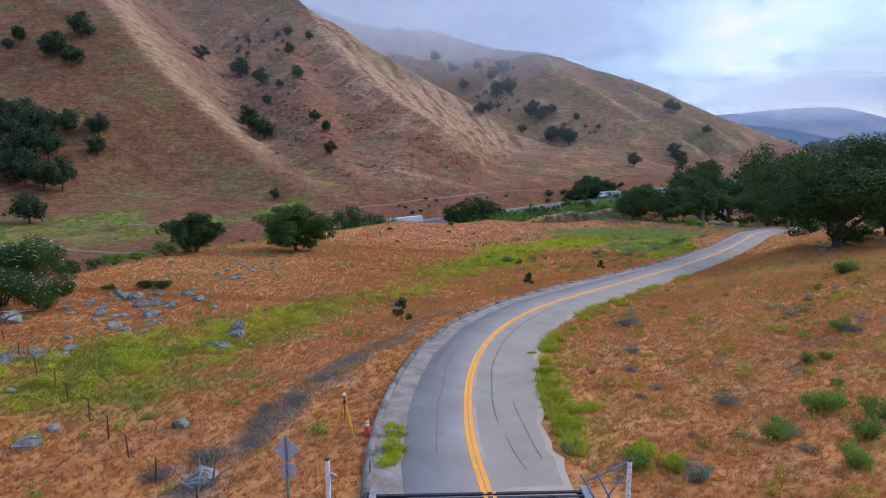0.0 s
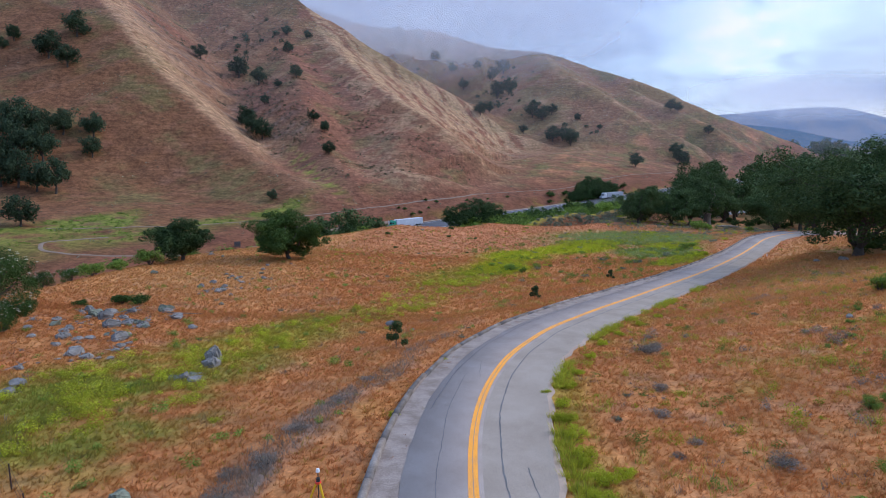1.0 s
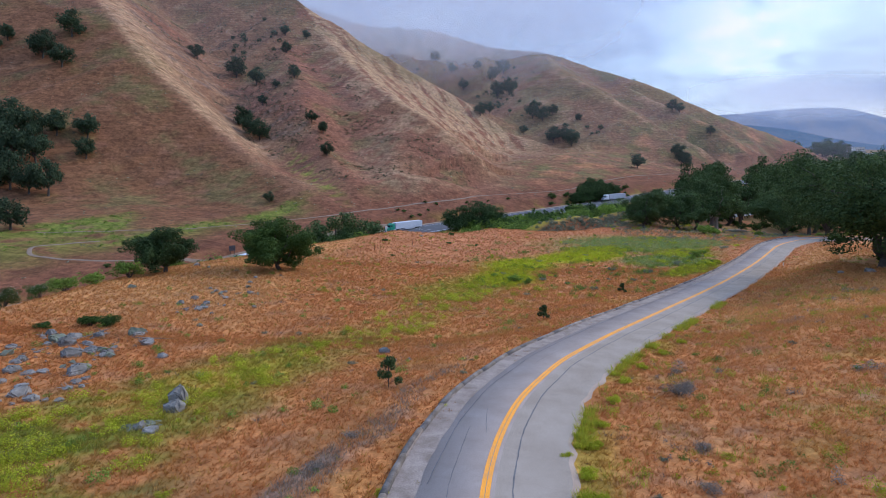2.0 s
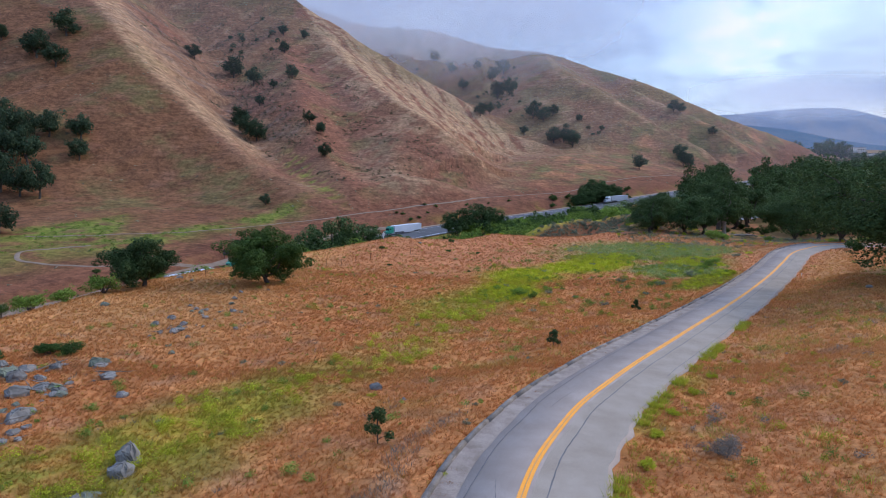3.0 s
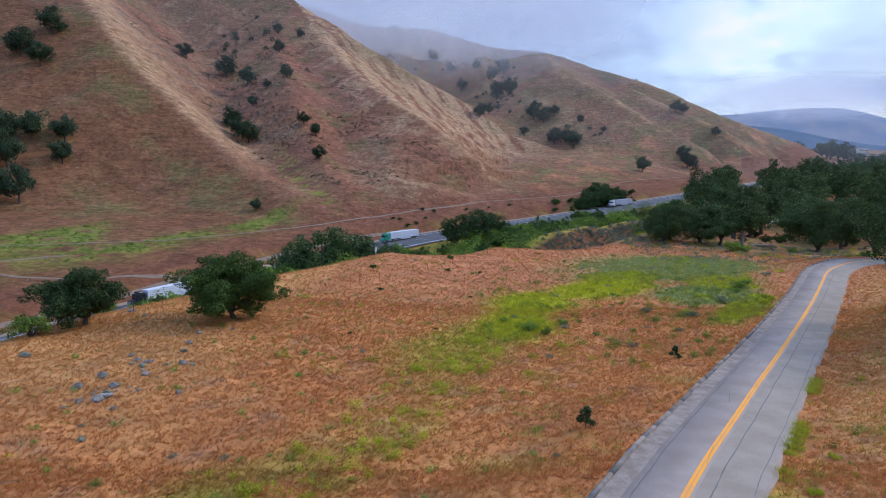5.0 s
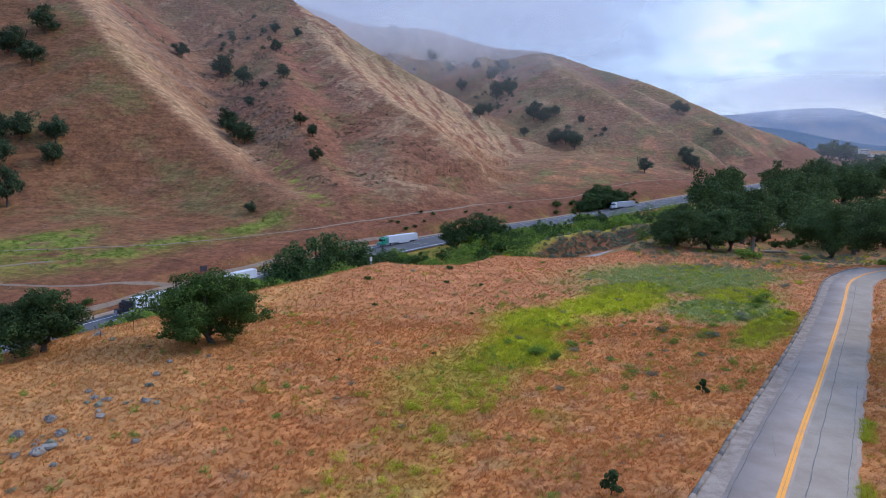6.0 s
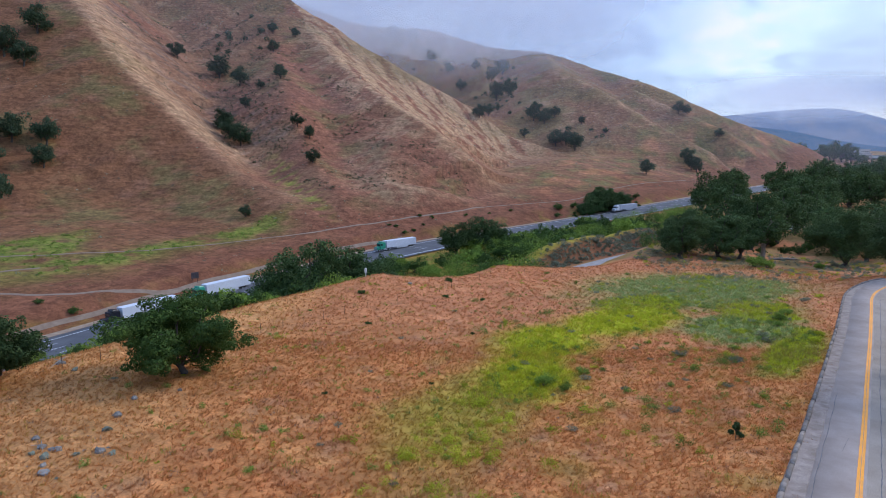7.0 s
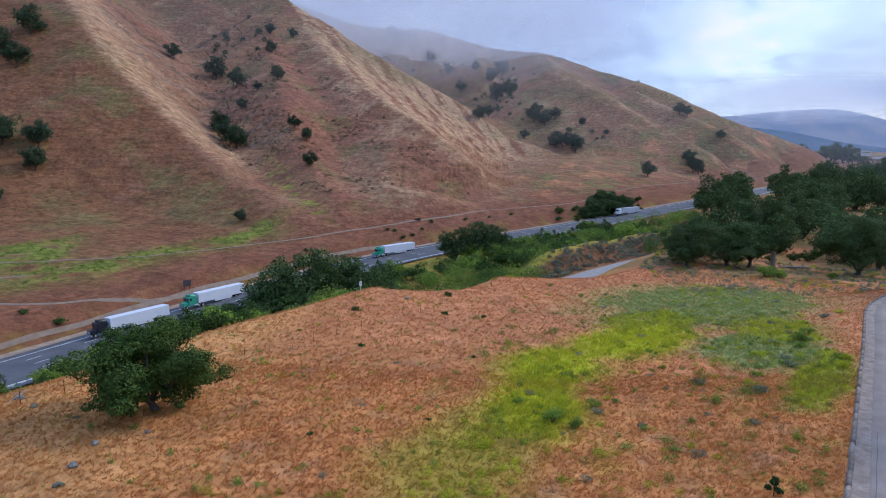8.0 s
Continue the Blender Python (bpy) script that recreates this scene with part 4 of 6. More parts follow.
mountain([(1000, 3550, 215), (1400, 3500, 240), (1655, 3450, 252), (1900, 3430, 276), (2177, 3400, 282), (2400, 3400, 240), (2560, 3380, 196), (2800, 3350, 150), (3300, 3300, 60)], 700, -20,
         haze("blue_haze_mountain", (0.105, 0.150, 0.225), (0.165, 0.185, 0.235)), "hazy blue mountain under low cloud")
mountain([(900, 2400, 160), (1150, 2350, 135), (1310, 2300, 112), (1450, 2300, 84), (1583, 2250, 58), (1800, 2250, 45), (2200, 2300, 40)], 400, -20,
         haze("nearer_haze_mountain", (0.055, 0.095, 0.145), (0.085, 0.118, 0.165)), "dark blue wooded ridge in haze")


# see-through material for upright sheets that stand in for cloud and distance haze
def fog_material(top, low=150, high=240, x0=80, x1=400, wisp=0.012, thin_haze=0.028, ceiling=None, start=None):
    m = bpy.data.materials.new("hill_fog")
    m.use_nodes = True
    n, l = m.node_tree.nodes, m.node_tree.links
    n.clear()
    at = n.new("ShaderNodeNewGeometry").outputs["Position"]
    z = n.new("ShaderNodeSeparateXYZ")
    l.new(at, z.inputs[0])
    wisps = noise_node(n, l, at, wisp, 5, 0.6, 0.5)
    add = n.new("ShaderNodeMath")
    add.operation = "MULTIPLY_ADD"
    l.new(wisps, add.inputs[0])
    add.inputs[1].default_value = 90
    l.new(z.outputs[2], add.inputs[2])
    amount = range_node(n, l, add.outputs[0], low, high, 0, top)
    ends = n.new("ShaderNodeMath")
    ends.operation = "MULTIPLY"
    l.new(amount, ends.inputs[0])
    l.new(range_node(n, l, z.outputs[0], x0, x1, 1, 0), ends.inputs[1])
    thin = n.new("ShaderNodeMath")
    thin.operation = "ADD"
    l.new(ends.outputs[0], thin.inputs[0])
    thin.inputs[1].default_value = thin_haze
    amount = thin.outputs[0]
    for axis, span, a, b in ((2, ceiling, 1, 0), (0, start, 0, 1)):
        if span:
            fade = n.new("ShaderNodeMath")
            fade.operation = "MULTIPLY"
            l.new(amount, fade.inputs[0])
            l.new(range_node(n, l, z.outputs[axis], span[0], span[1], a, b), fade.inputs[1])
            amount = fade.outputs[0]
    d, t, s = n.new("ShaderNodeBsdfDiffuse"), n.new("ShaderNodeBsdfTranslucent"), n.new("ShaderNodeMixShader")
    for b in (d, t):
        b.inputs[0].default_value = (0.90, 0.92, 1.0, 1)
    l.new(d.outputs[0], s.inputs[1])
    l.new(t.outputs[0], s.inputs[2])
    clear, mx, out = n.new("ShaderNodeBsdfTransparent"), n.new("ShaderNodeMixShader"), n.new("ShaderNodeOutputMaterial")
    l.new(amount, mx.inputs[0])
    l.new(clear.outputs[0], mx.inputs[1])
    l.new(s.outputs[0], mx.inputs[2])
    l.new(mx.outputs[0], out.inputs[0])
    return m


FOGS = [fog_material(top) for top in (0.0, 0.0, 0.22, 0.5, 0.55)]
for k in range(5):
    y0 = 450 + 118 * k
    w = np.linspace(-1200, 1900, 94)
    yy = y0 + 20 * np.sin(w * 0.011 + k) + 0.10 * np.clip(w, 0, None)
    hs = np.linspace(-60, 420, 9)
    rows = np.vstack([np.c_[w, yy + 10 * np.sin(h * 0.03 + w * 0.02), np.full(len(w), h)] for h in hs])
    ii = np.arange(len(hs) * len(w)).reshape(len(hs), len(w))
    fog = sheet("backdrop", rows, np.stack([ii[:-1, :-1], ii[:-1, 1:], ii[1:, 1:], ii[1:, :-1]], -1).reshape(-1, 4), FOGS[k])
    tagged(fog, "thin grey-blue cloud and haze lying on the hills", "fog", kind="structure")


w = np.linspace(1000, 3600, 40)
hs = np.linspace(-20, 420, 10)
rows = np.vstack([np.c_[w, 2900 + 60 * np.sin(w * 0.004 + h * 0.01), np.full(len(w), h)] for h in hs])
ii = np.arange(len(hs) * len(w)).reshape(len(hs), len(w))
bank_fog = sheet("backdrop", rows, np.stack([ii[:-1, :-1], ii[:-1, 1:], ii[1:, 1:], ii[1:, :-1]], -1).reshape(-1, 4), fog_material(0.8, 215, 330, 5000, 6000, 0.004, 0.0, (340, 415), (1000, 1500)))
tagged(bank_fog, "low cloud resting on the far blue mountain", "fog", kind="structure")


# ---- trees ----
oak_wide = oak("oak_tree", 17, 7.8, 10.0, 46000, 0.12, OAK_WARM, "spreading green oak on the dry grass brow", bare=0.09, group="oaks on the brow")
move(oak_wide, -23.7, 90.6, 0.92, 150)
oak_round = oak("oak_tree", 12, 6.8, 7.4, 30000, 0.118, OAK, "round dark green oak on the edge of the slope", bare=0.10, group="oaks on the brow", clump=0.15)
move(oak_round, -37.4, 86.0, 0.9)

TALL = "tall dark green oak in the roadside grove"
grove = [oak("oak_tree", 21, 18, 17, 26000, 0.21, OAK, TALL, bare=0.07, group="grove oaks", clump=0.12),
         oak("oak_tree", 22, 17, 15, 23000, 0.21, OAK, TALL, bare=0.13, group="grove oaks", clump=0.12),
         oak("oak_tree", 23, 20, 14.5, 23000, 0.21, OAK, TALL, bare=0.16, group="grove oaks", clump=0.13)]
backs = [oak("oak_tree", 26 + k, (18, 16, 20)[k], (16, 15, 14)[k], 3200, 0.44, OAK, "dark green oak deep in the valley grove", bare=0.1, group="valley oaks", clump=0.13) for k in range(3)]
big = oak("oak_tree", 24, 17.5, 21, 64000, 0.165, OAK, "huge old oak overhanging the lane", bare=0.05, group="roadside oaks", clump=0.12)
move(big, 58.5, 88, 1.1, 40, tall=0.9)
place(big, 75, 100, 0.9, 200)
tagged(place(big, 93, 153, 0.85, 120), "broad dark oak beside the lane's bend")
place(big, 101, 187, 0.85, 300)
move(grove[0], 57, 181, 0.66, 0, tall=0.88)
for i, (x, y, s, turn) in enumerate(((70, 188, 0.82, 40), (75, 188, 0.72, 150), (118, 247, 1.05, 10), (108, 238, 1.0, 80), (131, 229, 0.95, 200), (141, 258, 0.9, 33),
                                    (140, 274, 1.0, 130), (155, 240, 1.0, 260), (172, 262, 1.0, 20), (160, 295, 1.0, 70), (190, 300, 1.0, 310), (120, 205, 0.85, 90),
                                    (150, 208, 0.95, 170), (178, 225, 1.0, 210), (205, 270, 1.0, 5), (225, 310, 1.0, 300), (97, 225, 0.8, 25), (62, 190, 0.55, 222), (60, 187, .6, 140), (66, 200, .7, 300), (80, 206, .7, 20), (104, 240, .9, 100), (126, 262, .95, 200), (140, 240, .95, 320))):
    place((grove if y < 212 else backs)[i % 3], x, y, s * (0.90 if y > 200 else 0.92), turn, 0.2, 0.82 + 0.32 * ((i * 7) % 5) / 4)
move(grove[1], 128, 215, 0.9, 60)
for k, (x, y) in enumerate(((100, 250), (122, 222), (146, 285))):
    move(backs[k], x, y, 1.0, 70 * k, 0.2)
bare_oak = oak("oak_tree", 29, 15, 11, 5200, 0.26, OAK, "half-dead oak with pale bare branches in the grove", bare=0.26, group="grove oaks", clump=0.12, bark=PALE_BARK)
move(bare_oak, 82.5, 190.5)
move(grove[2], 92, 215, 0.95, 0)
for i, (x, y, s) in enumerate(((110, 262, .9), (128, 275, .9), (145, 225, .9), (165, 215, .9), (190, 240, 1), (205, 235, 1), (230, 280, 1), (180, 320, 1), (150, 320, .8), (625, 1010, 1.7), (645, 1030, 1.9),
                               (660, 1020, 1.5), (608, 1000, 1.4), (700, 985, 1.2), (705, 990, 1.0), (590, 1030, 1.3), (615, 985, 1.2), (632, 990, 1.5), (650, 995, 1.3), (672, 1000, 1.1))):
    place(backs[i % 3], x, y, s * (0.95 if y < 400 else 1.1), 40 * i, 0.2, 0.8 + 0.25 * ((i * 3) % 5) / 4)
rng = np.random.default_rng(14)
for i in range(46):
    y = 320 + 560 * (i + rng.random()) / 46
    fx = float(np.interp(y, FREEWAY[:, 1], FREEWAY[:, 0]))
    lo, hi = fx + 16 + 0.02 * y, max(fx + 40, 0.80 * (y - 20))
    place(backs[i % 3], lo + (hi - lo) * rng.random(), y, 0.95 + 0.35 * rng.random(), 53 * i, 0.2, 0.85 + 0.3 * rng.random())

for i in range(70):
    k = 66 + 36 * (i + rng.random()) / 70
    c = FREEWAY[int(k)]
    d = FREEWAY[int(k) + 1] - c
    d /= np.linalg.norm(d[:2])
    off = 20 + 70 * rng.random() ** 1.3
    place(backs[i % 3], c[0] + d[1] * off, c[1] - d[0] * off, 0.7 + 0.4 * rng.random(), 67 * i, 0.2, 0.8 + 0.4 * rng.random())
# hillside trees
HILLTREE = "dark oak standing alone on the brown hillside"
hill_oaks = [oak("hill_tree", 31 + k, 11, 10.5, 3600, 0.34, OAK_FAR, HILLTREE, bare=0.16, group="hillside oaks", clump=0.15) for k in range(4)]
spots = [(-247, 411, 1.41), (-253, 389, 1.44), (-236, 380, 1.17), (-281, 399, 0.86), (-283, 391, 0.6), (-204, 320, 1.13), (-191, 325, 1.12), (-186, 314, 0.91),
         (-240, 323, 0.88), (-169, 493, 1.36), (-146, 470, 1.15), (-198, 490, 0.98), (-136, 406, 1.06), (-120, 389, 1.09), (-128, 394, 1.04), (-148, 566, 0.78),
         (-139, 534, 0.82), (-115, 463, 0.85), (-88, 397, 0.67), (-79, 387, 0.65), (-71, 358, 0.66), (-130, 571, 0.7), (-126, 452, 0.55), (-130, 431, 0.6), (-86, 292, 0.45),
         (154, 494, 0.99), (212, 552, 1.19), (213, 566, 1.07), (215, 548, 0.99)]
more = [(104, 603, 1.29), (120, 592, 1.4), (114, 604, 1.11), (91, 659, 1.51), (100, 648, 1.29), (111, 654, 1.0), (60, 750, 1.79), (74, 746, 1.66), (32, 608, 1.1),
         (42, 629, 1.01), (76, 853, 1.67), (59, 819, 1.51), (262, 718, 1.12), (270, 716, 1.0), (77, 622, 0.76), (41, 869, 1.06), (-19, 904, 1.32), (291, 677, 0.84),
         (-80, 973, 1.88), (-47, 951, 1.61), (5, 881, 1.22), (20, 815, 1.26), (134, 631, 0.67), (154, 617, 0.47)]
for i, (x, y, s) in enumerate(spots + more):
    if i < 4:
        move(hill_oaks[i], x, y, s, 77 * i, 0.3, 1.15)
    else:
        place(hill_oaks[i % 4], x, y, s, 77 * i, 0.3, 1.15)
# oak grove at the foot of the left hill
for i, (x, y, s) in enumerate([(-204, 272, 1.23), (-198, 275, 1.17), (-189, 274, 1.09), (-181, 275, 1.14), (-210, 294, 1.38), (-219, 288, 1.32), (-201, 298, 1.17), (-217, 272, 1.25),
         (-228, 271, 1.26), (-219, 307, 1.38), (-228, 299, 1.35), (-211, 312, 1.2), (-238, 291, 1.36), (-160, 222, 1.02)]):
    tagged(place(hill_oaks[i % 4], x, y, s, 50 * i, 0.3, 1.3 + 0.2 * math.sin(i * 2.3)), "dark oak in the grove at the hill's foot")

# trees beside the freeway
road_oaks = [oak("oak_tree", 44 + k, 13, 12.5, 20000, 0.19, OAK, "dark green oak beside the freeway", bare=0.14, group="freeway oaks", clump=0.12) for k in range(2)]
for i, (x, y, s) in enumerate(((-34, 181, 1.7), (-25, 188, 1.45), (-41, 176, 1.15), (-30, 195, 1.3), (-46, 171, 0.95), (-19, 196, 1.1), (4, 260, 1.05), (13, 268, 1.1), (20, 276, 0.9), (-50, 166, 0.6))):
    if i < 2:
        move(road_oaks[i], x, y, s, 61 * i, 0.3)
    else:
        place(road_oaks[i % 2], x, y, s, 61 * i, 0.3)

# the thicket on the freeway's far side
for i, (x, y, z) in enumerate(((77, 365, .75), (83, 370, .95), (89, 375, 1.1), (95, 380, 1.05), (101, 385, .95), (107, 390, .8), (86, 378, 1.0), (92, 383, 1.1), (99, 388, 1.0))):
    place(road_oaks[i % 2], x, y, z, 73 * i, 1.2, 0.95)

# ---- shrubs ----
GREENB = "bright green leafy bush on the slope below the brow"
green_bush = [shrub("bush", 51 + k, 2.6, 4.6, 1500, 0.16, (SHRUB, DARK_SHRUB)[k % 2], GREENB, group="freeway bushes") for k in range(3)]
rng = np.random.default_rng(77)
k = 0
for i in range(150):
    s = 16 + 30 * rng.random()
    c = FREEWAY[int(s)]
    d = FREEWAY[int(s) + 1] - c
    d /= np.linalg.norm(d[:2])
    off = -(13.5 + 6 * rng.random())
    x, y = c[0] - d[1] * off, c[1] + d[0] * off
    if x < -75 and rng.random() < 0.5:
        continue
    size = 0.9 + 0.9 * rng.random() + (0.7 if -75 < x < -38 else 0)
    if k < 3:
        move(green_bush[k], x, y, size, 360 * rng.random(), 0.2)
    else:
        place(green_bush[k % 3], x, y, size, 360 * rng.random(), 0.2)
    k += 1
for _ in range(90):
    x, y = 5 + 95 * rng.random(), 215 + 100 * rng.random()
    if nearest(VALLEY, x, y)[0] > -17 or nearest(LOWROAD, x, y)[0] < 7 or min(abs(float(nearest(c, x, y)[0])) for c in MOUNDS) < 8:
        continue
    tagged(place(green_bush[(0, 1, 1)[int(3 * rng.random())]], x, y, 1.4 + 1.1 * rng.random(), 360 * rng.random(), 0.2, 1.15), "dense green bush in the hollow by the freeway")
# full-grown bushes along the brow's foot and in the hollow: x, y, height
for i, (x, y, h) in enumerate(((-39, 99, 1.4), (-39.5, 102, 1.8), (-38.5, 105, 1.9), (-37.5, 107, 1.9), (-36.5, 108, 1.5), (-33.5, 116, 3.4), (-32, 119, 3.8), (-30, 122, 3.5), (-28.5, 124, 2.6),
                               (-27, 127, 2.0), (-33, 117, 2.4), (-34, 115, 2.4), (-31, 120, 3.2), (-23, 227, 5), (-20, 235, 5.9), (-16, 237, 5.8), (-10, 234, 5), (-5, 226, 4.8), (-17, 229, 5),
                               (18, 270, 6), (25, 273, 6.4), (32, 279, 6.4), (30, 262, 6), (35, 262, 5.5), (23, 251, 4.9), (27, 244, 5), (12, 242, 4.5), (5, 245, 5), (18, 239, 4), (24, 258, 5.5), (38, 270, 5.5),
                               (10, 252, 5), (0, 238, 4.6), (69, 329, 5), (80, 320, 4), (74, 300, 4), (44, 284, 5), (52, 292, 4.6), (60, 300, 4.4))):
    tagged(place(green_bush[(1, 0, 1, 2)[i % 4]], x, y, h / 2.6, 83 * i, 0.25), "dense rounded green bush on the slope to the freeway")
# the scrub that fills the slope between the brow and the freeway, too tangled to count
sx, sy = -70 + 210 * rng.random(1500), 100 + 250 * rng.random(1500)
sq, sb, sl = nearest(VALLEY, sx, sy)[0], nearest(BROW, sx, sy)[0], np.abs(nearest(LOWROAD, sx, sy)[0])
lr = nearest(LOWROAD, sx, sy)[0]
md = np.minimum(np.abs(nearest(MOUNDS[0], sx, sy)[0]), np.abs(nearest(MOUNDS[1], sx, sy)[0]))
ok = (sq < -17) & (sb > 9) & (sl > 6.5) & (sx < 130) & (md > 8) & ((lr > 0) | (sx < 18))
sx, sy, sq = sx[ok], sy[ok], sq[ok]
sz = on_grid(sx, sy, GZ)
cs, rs = [], []
for x, y, z, q in zip(sx, sy, sz, sq):
    w = (1.5 + 2.0 * rng.random()) * (0.75 if q > -25 else 1.5 if x > 0 else 1.0)
    for _ in range(5):
        cs.append((x + rng.normal() * w * 0.6, y + rng.normal() * w * 0.6, z + w * (0.25 + 0.75 * rng.random())))
        rs.append(w * (0.4 + 0.35 * rng.random()))
cs, rs = np.array(cs), np.array(rs)
part_of = wave(cs[:, 0], cs[:, 1], 9, 3) > 0.1
for pick, mat, lab in ((part_of, DARK_SHRUB, "tangled dark green scrub below the brow"), (~part_of, SHRUB, "tangled fresh green scrub below the brow")):
    v, f = leaves(rng, cs[pick], rs[pick], int(pick.sum() * 95), 0.2, 0.85)
    tagged(sheet("scrub", v, f, mat, None, shade=False), lab, "scrub", kind="stuff")

# sage and coyote brush over the spoil mounds
cs, rs = [], []
for crest in MOUNDS:
    for _ in range(420):
        c = crest[int(rng.integers(0, len(crest)))]
        cs.append((c[0] + rng.normal() * 3 + 3, c[1] + rng.normal() * 2.5 - 5, 0))
        rs.append(0.35 + 0.55 * rng.random())
cs, rs = np.array(cs), np.array(rs)
ok = np.abs(nearest(LOWROAD, cs[:, 0], cs[:, 1])[0]) > 4.8
cs, rs = cs[ok], rs[ok]
cs[:, 2] = on_grid(cs[:, 0], cs[:, 1], GZ) + rs * 0.4
v, f = leaves(rng, cs, rs, len(cs) * 120, 0.12, 0.8)
tagged(sheet("brush", v, f, SAGE, None, shade=False), "grey-green sage brush over the spoil mounds", "scrub", kind="stuff")
# low brush and weeds dotted over the far hillsides
hx, hy = -330 + 700 * rng.random(9000), 170 + 760 * rng.random(9000)
hq = nearest(VALLEY, hx, hy)[0]


def gl_of(x, y):
    """How far a place lies from the bed of the gully between the hills."""
    return np.abs(x - np.interp(y, [290, 320, 345, 380, 400, 520], [-48, -66, -82, -100, -112, -178]))


gl = gl_of(hx, hy)
ok = (hq > 16) & (wave(hx, hy, 21, 6) + 0.6 * wave(hx, hy, 7, 2) + 0.8 * (gl < 30) > 0.35)
hx, hy = hx[ok], hy[ok]
hr = 0.3 + 0.55 * rng.random(len(hx)) ** 2 + 0.0011 * np.clip(hy - 250, 0, None)
cs = np.c_[hx, hy, on_grid(hx, hy, GZ) + 0.3 * hr]
v, f = leaves(rng, cs, hr, len(cs) * 16, 0.22, 0.7)
tagged(sheet("brush", v, f, SAGE, None, shade=False), "small grey-green brush over the brown hillsides", "scrub", kind="stuff")
hx, hy = -260 + 300 * rng.random(26000), 290 + 360 * rng.random(26000)
hq = nearest(VALLEY, hx, hy)[0]
lee = nearest(RIDGES[SPUR][3], hx, hy)[0]
face, crest = nearest(RIDGES[STREAK][3], hx, hy)[0], nearest(RIDGES[MIDDLE][3], hx, hy)[0]
rough_ground = (lee < -24) & (face > 10) & (crest > -4) & (hq > 60)
ok = rough_ground & (wave(hx, hy, 24, 8) + 0.7 * wave(hx, hy, 7, 3) + 0.7 * smooth(30, 0, gl_of(hx, hy)) > 0.25)
hx, hy = hx[ok], hy[ok]
hr = 0.35 + 0.75 * rng.random(len(hx)) ** 2
cs = np.c_[hx, hy, on_grid(hx, hy, GZ) + 0.25 * hr]
v, f = leaves(rng, cs, hr, len(cs) * 12, 0.26, 0.7)
tagged(sheet("brush", v, f, HILL_BRUSH, None, shade=False), "small dark brush in the hill's gully and on its face", "scrub", kind="stuff")
hx, hy = -230 + 230 * rng.random(7000), 170 + 200 * rng.random(7000)
hq, hg = nearest(VALLEY, hx, hy)[0], on_grid(hx, hy, GROWTH)
ok = (hq > 30) & (hg[:, 1] > 0.78 * hg[:, 0])
hx, hy = hx[ok], hy[ok]
hr = 0.35 + 0.6 * rng.random(len(hx))
cs = np.c_[hx, hy, on_grid(hx, hy, GZ) + 0.3 * hr]
v, f = leaves(rng, cs, hr, len(cs) * 26, 0.16, 0.6)
tagged(sheet("weeds", v, f, SHRUB, None, shade=False), "fresh green weeds on the valley floor", "weeds", kind="stuff")
# dark thickets in the gullies of the far hill
cs, rs = [], []
for x0, y0, n, w in [(-130, 1003, 9, 22), (-75, 980, 12, 22), (-56, 940, 12, 20), (-22, 922, 8, 18), (70, 865, 8, 10), (79, 808, 12, 12), (57, 774, 10, 13), (72, 729, 10, 11),
         (85, 681, 7, 9), (45, 722, 8, 14), (132, 609, 8, 13), (-186, 550, 6, 14), (-166, 553, 6, 13)]:
    for _ in range(n):
        cs.append((x0 + w * rng.normal(), y0 + w * rng.normal(), 0))
        rs.append(1.2 + 2.2 * rng.random())
for p in RIDGES[FAR][3][14:]:
    if rng.random() < 0.75:
        cs.append((p[0] + 8 * rng.normal(), p[1] - 4 + 6 * rng.normal(), 0))
        rs.append(0.8 + 1.1 * rng.random())
cs, rs = np.array(cs), np.array(rs)
cs[:, 2] = on_grid(cs[:, 0], cs[:, 1], GZ) + rs * 0.5
v, f = leaves(rng, cs, rs, len(cs) * 150, 0.45, 0.85)
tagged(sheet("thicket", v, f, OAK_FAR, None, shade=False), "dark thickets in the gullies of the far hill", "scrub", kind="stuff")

# undergrowth in the grove
under = [(104, 218, 1.0), (112, 224, 1.2), (120, 232, 1.1), (128, 240, 1.3), (135, 222, 1.0), (100, 232, 1.2), (142, 240, 1.4), (150, 250, 1.5), (160, 258, 1.5), (170, 250, 1.4), (112, 240, 1.2), (90, 205, .8),
         (180, 270, 1.6), (150, 228, 1.3), (165, 230, 1.4), (122, 218, 1.0), (190, 262, 1.6), (84, 136, 1.0), (92, 127, 1.2), (99, 133, 1.3), (108, 139, 1.2), (112, 128, 1.4), (61, 91, 1.0), (66, 95, 1.2), (72, 90, 1.2)]
for i, (x, y, s) in enumerate(under):
    tagged(place(green_bush[1], x, y, s, 47 * i, 0.2), "dark undergrowth beneath the oaks")


# ---- field shrubs ----
def scatter(protos, spots, sink=0.08):
    """Puts the first ones in place and copies of them on the rest: x, y, size."""
    for i, (x, y, s) in enumerate(spots):
        p = protos[i % len(protos)]
        if i < len(protos):
            move(p, x, y, s, 53 * i, sink)
        else:
            place(p, x, y, s, 53 * i, sink)


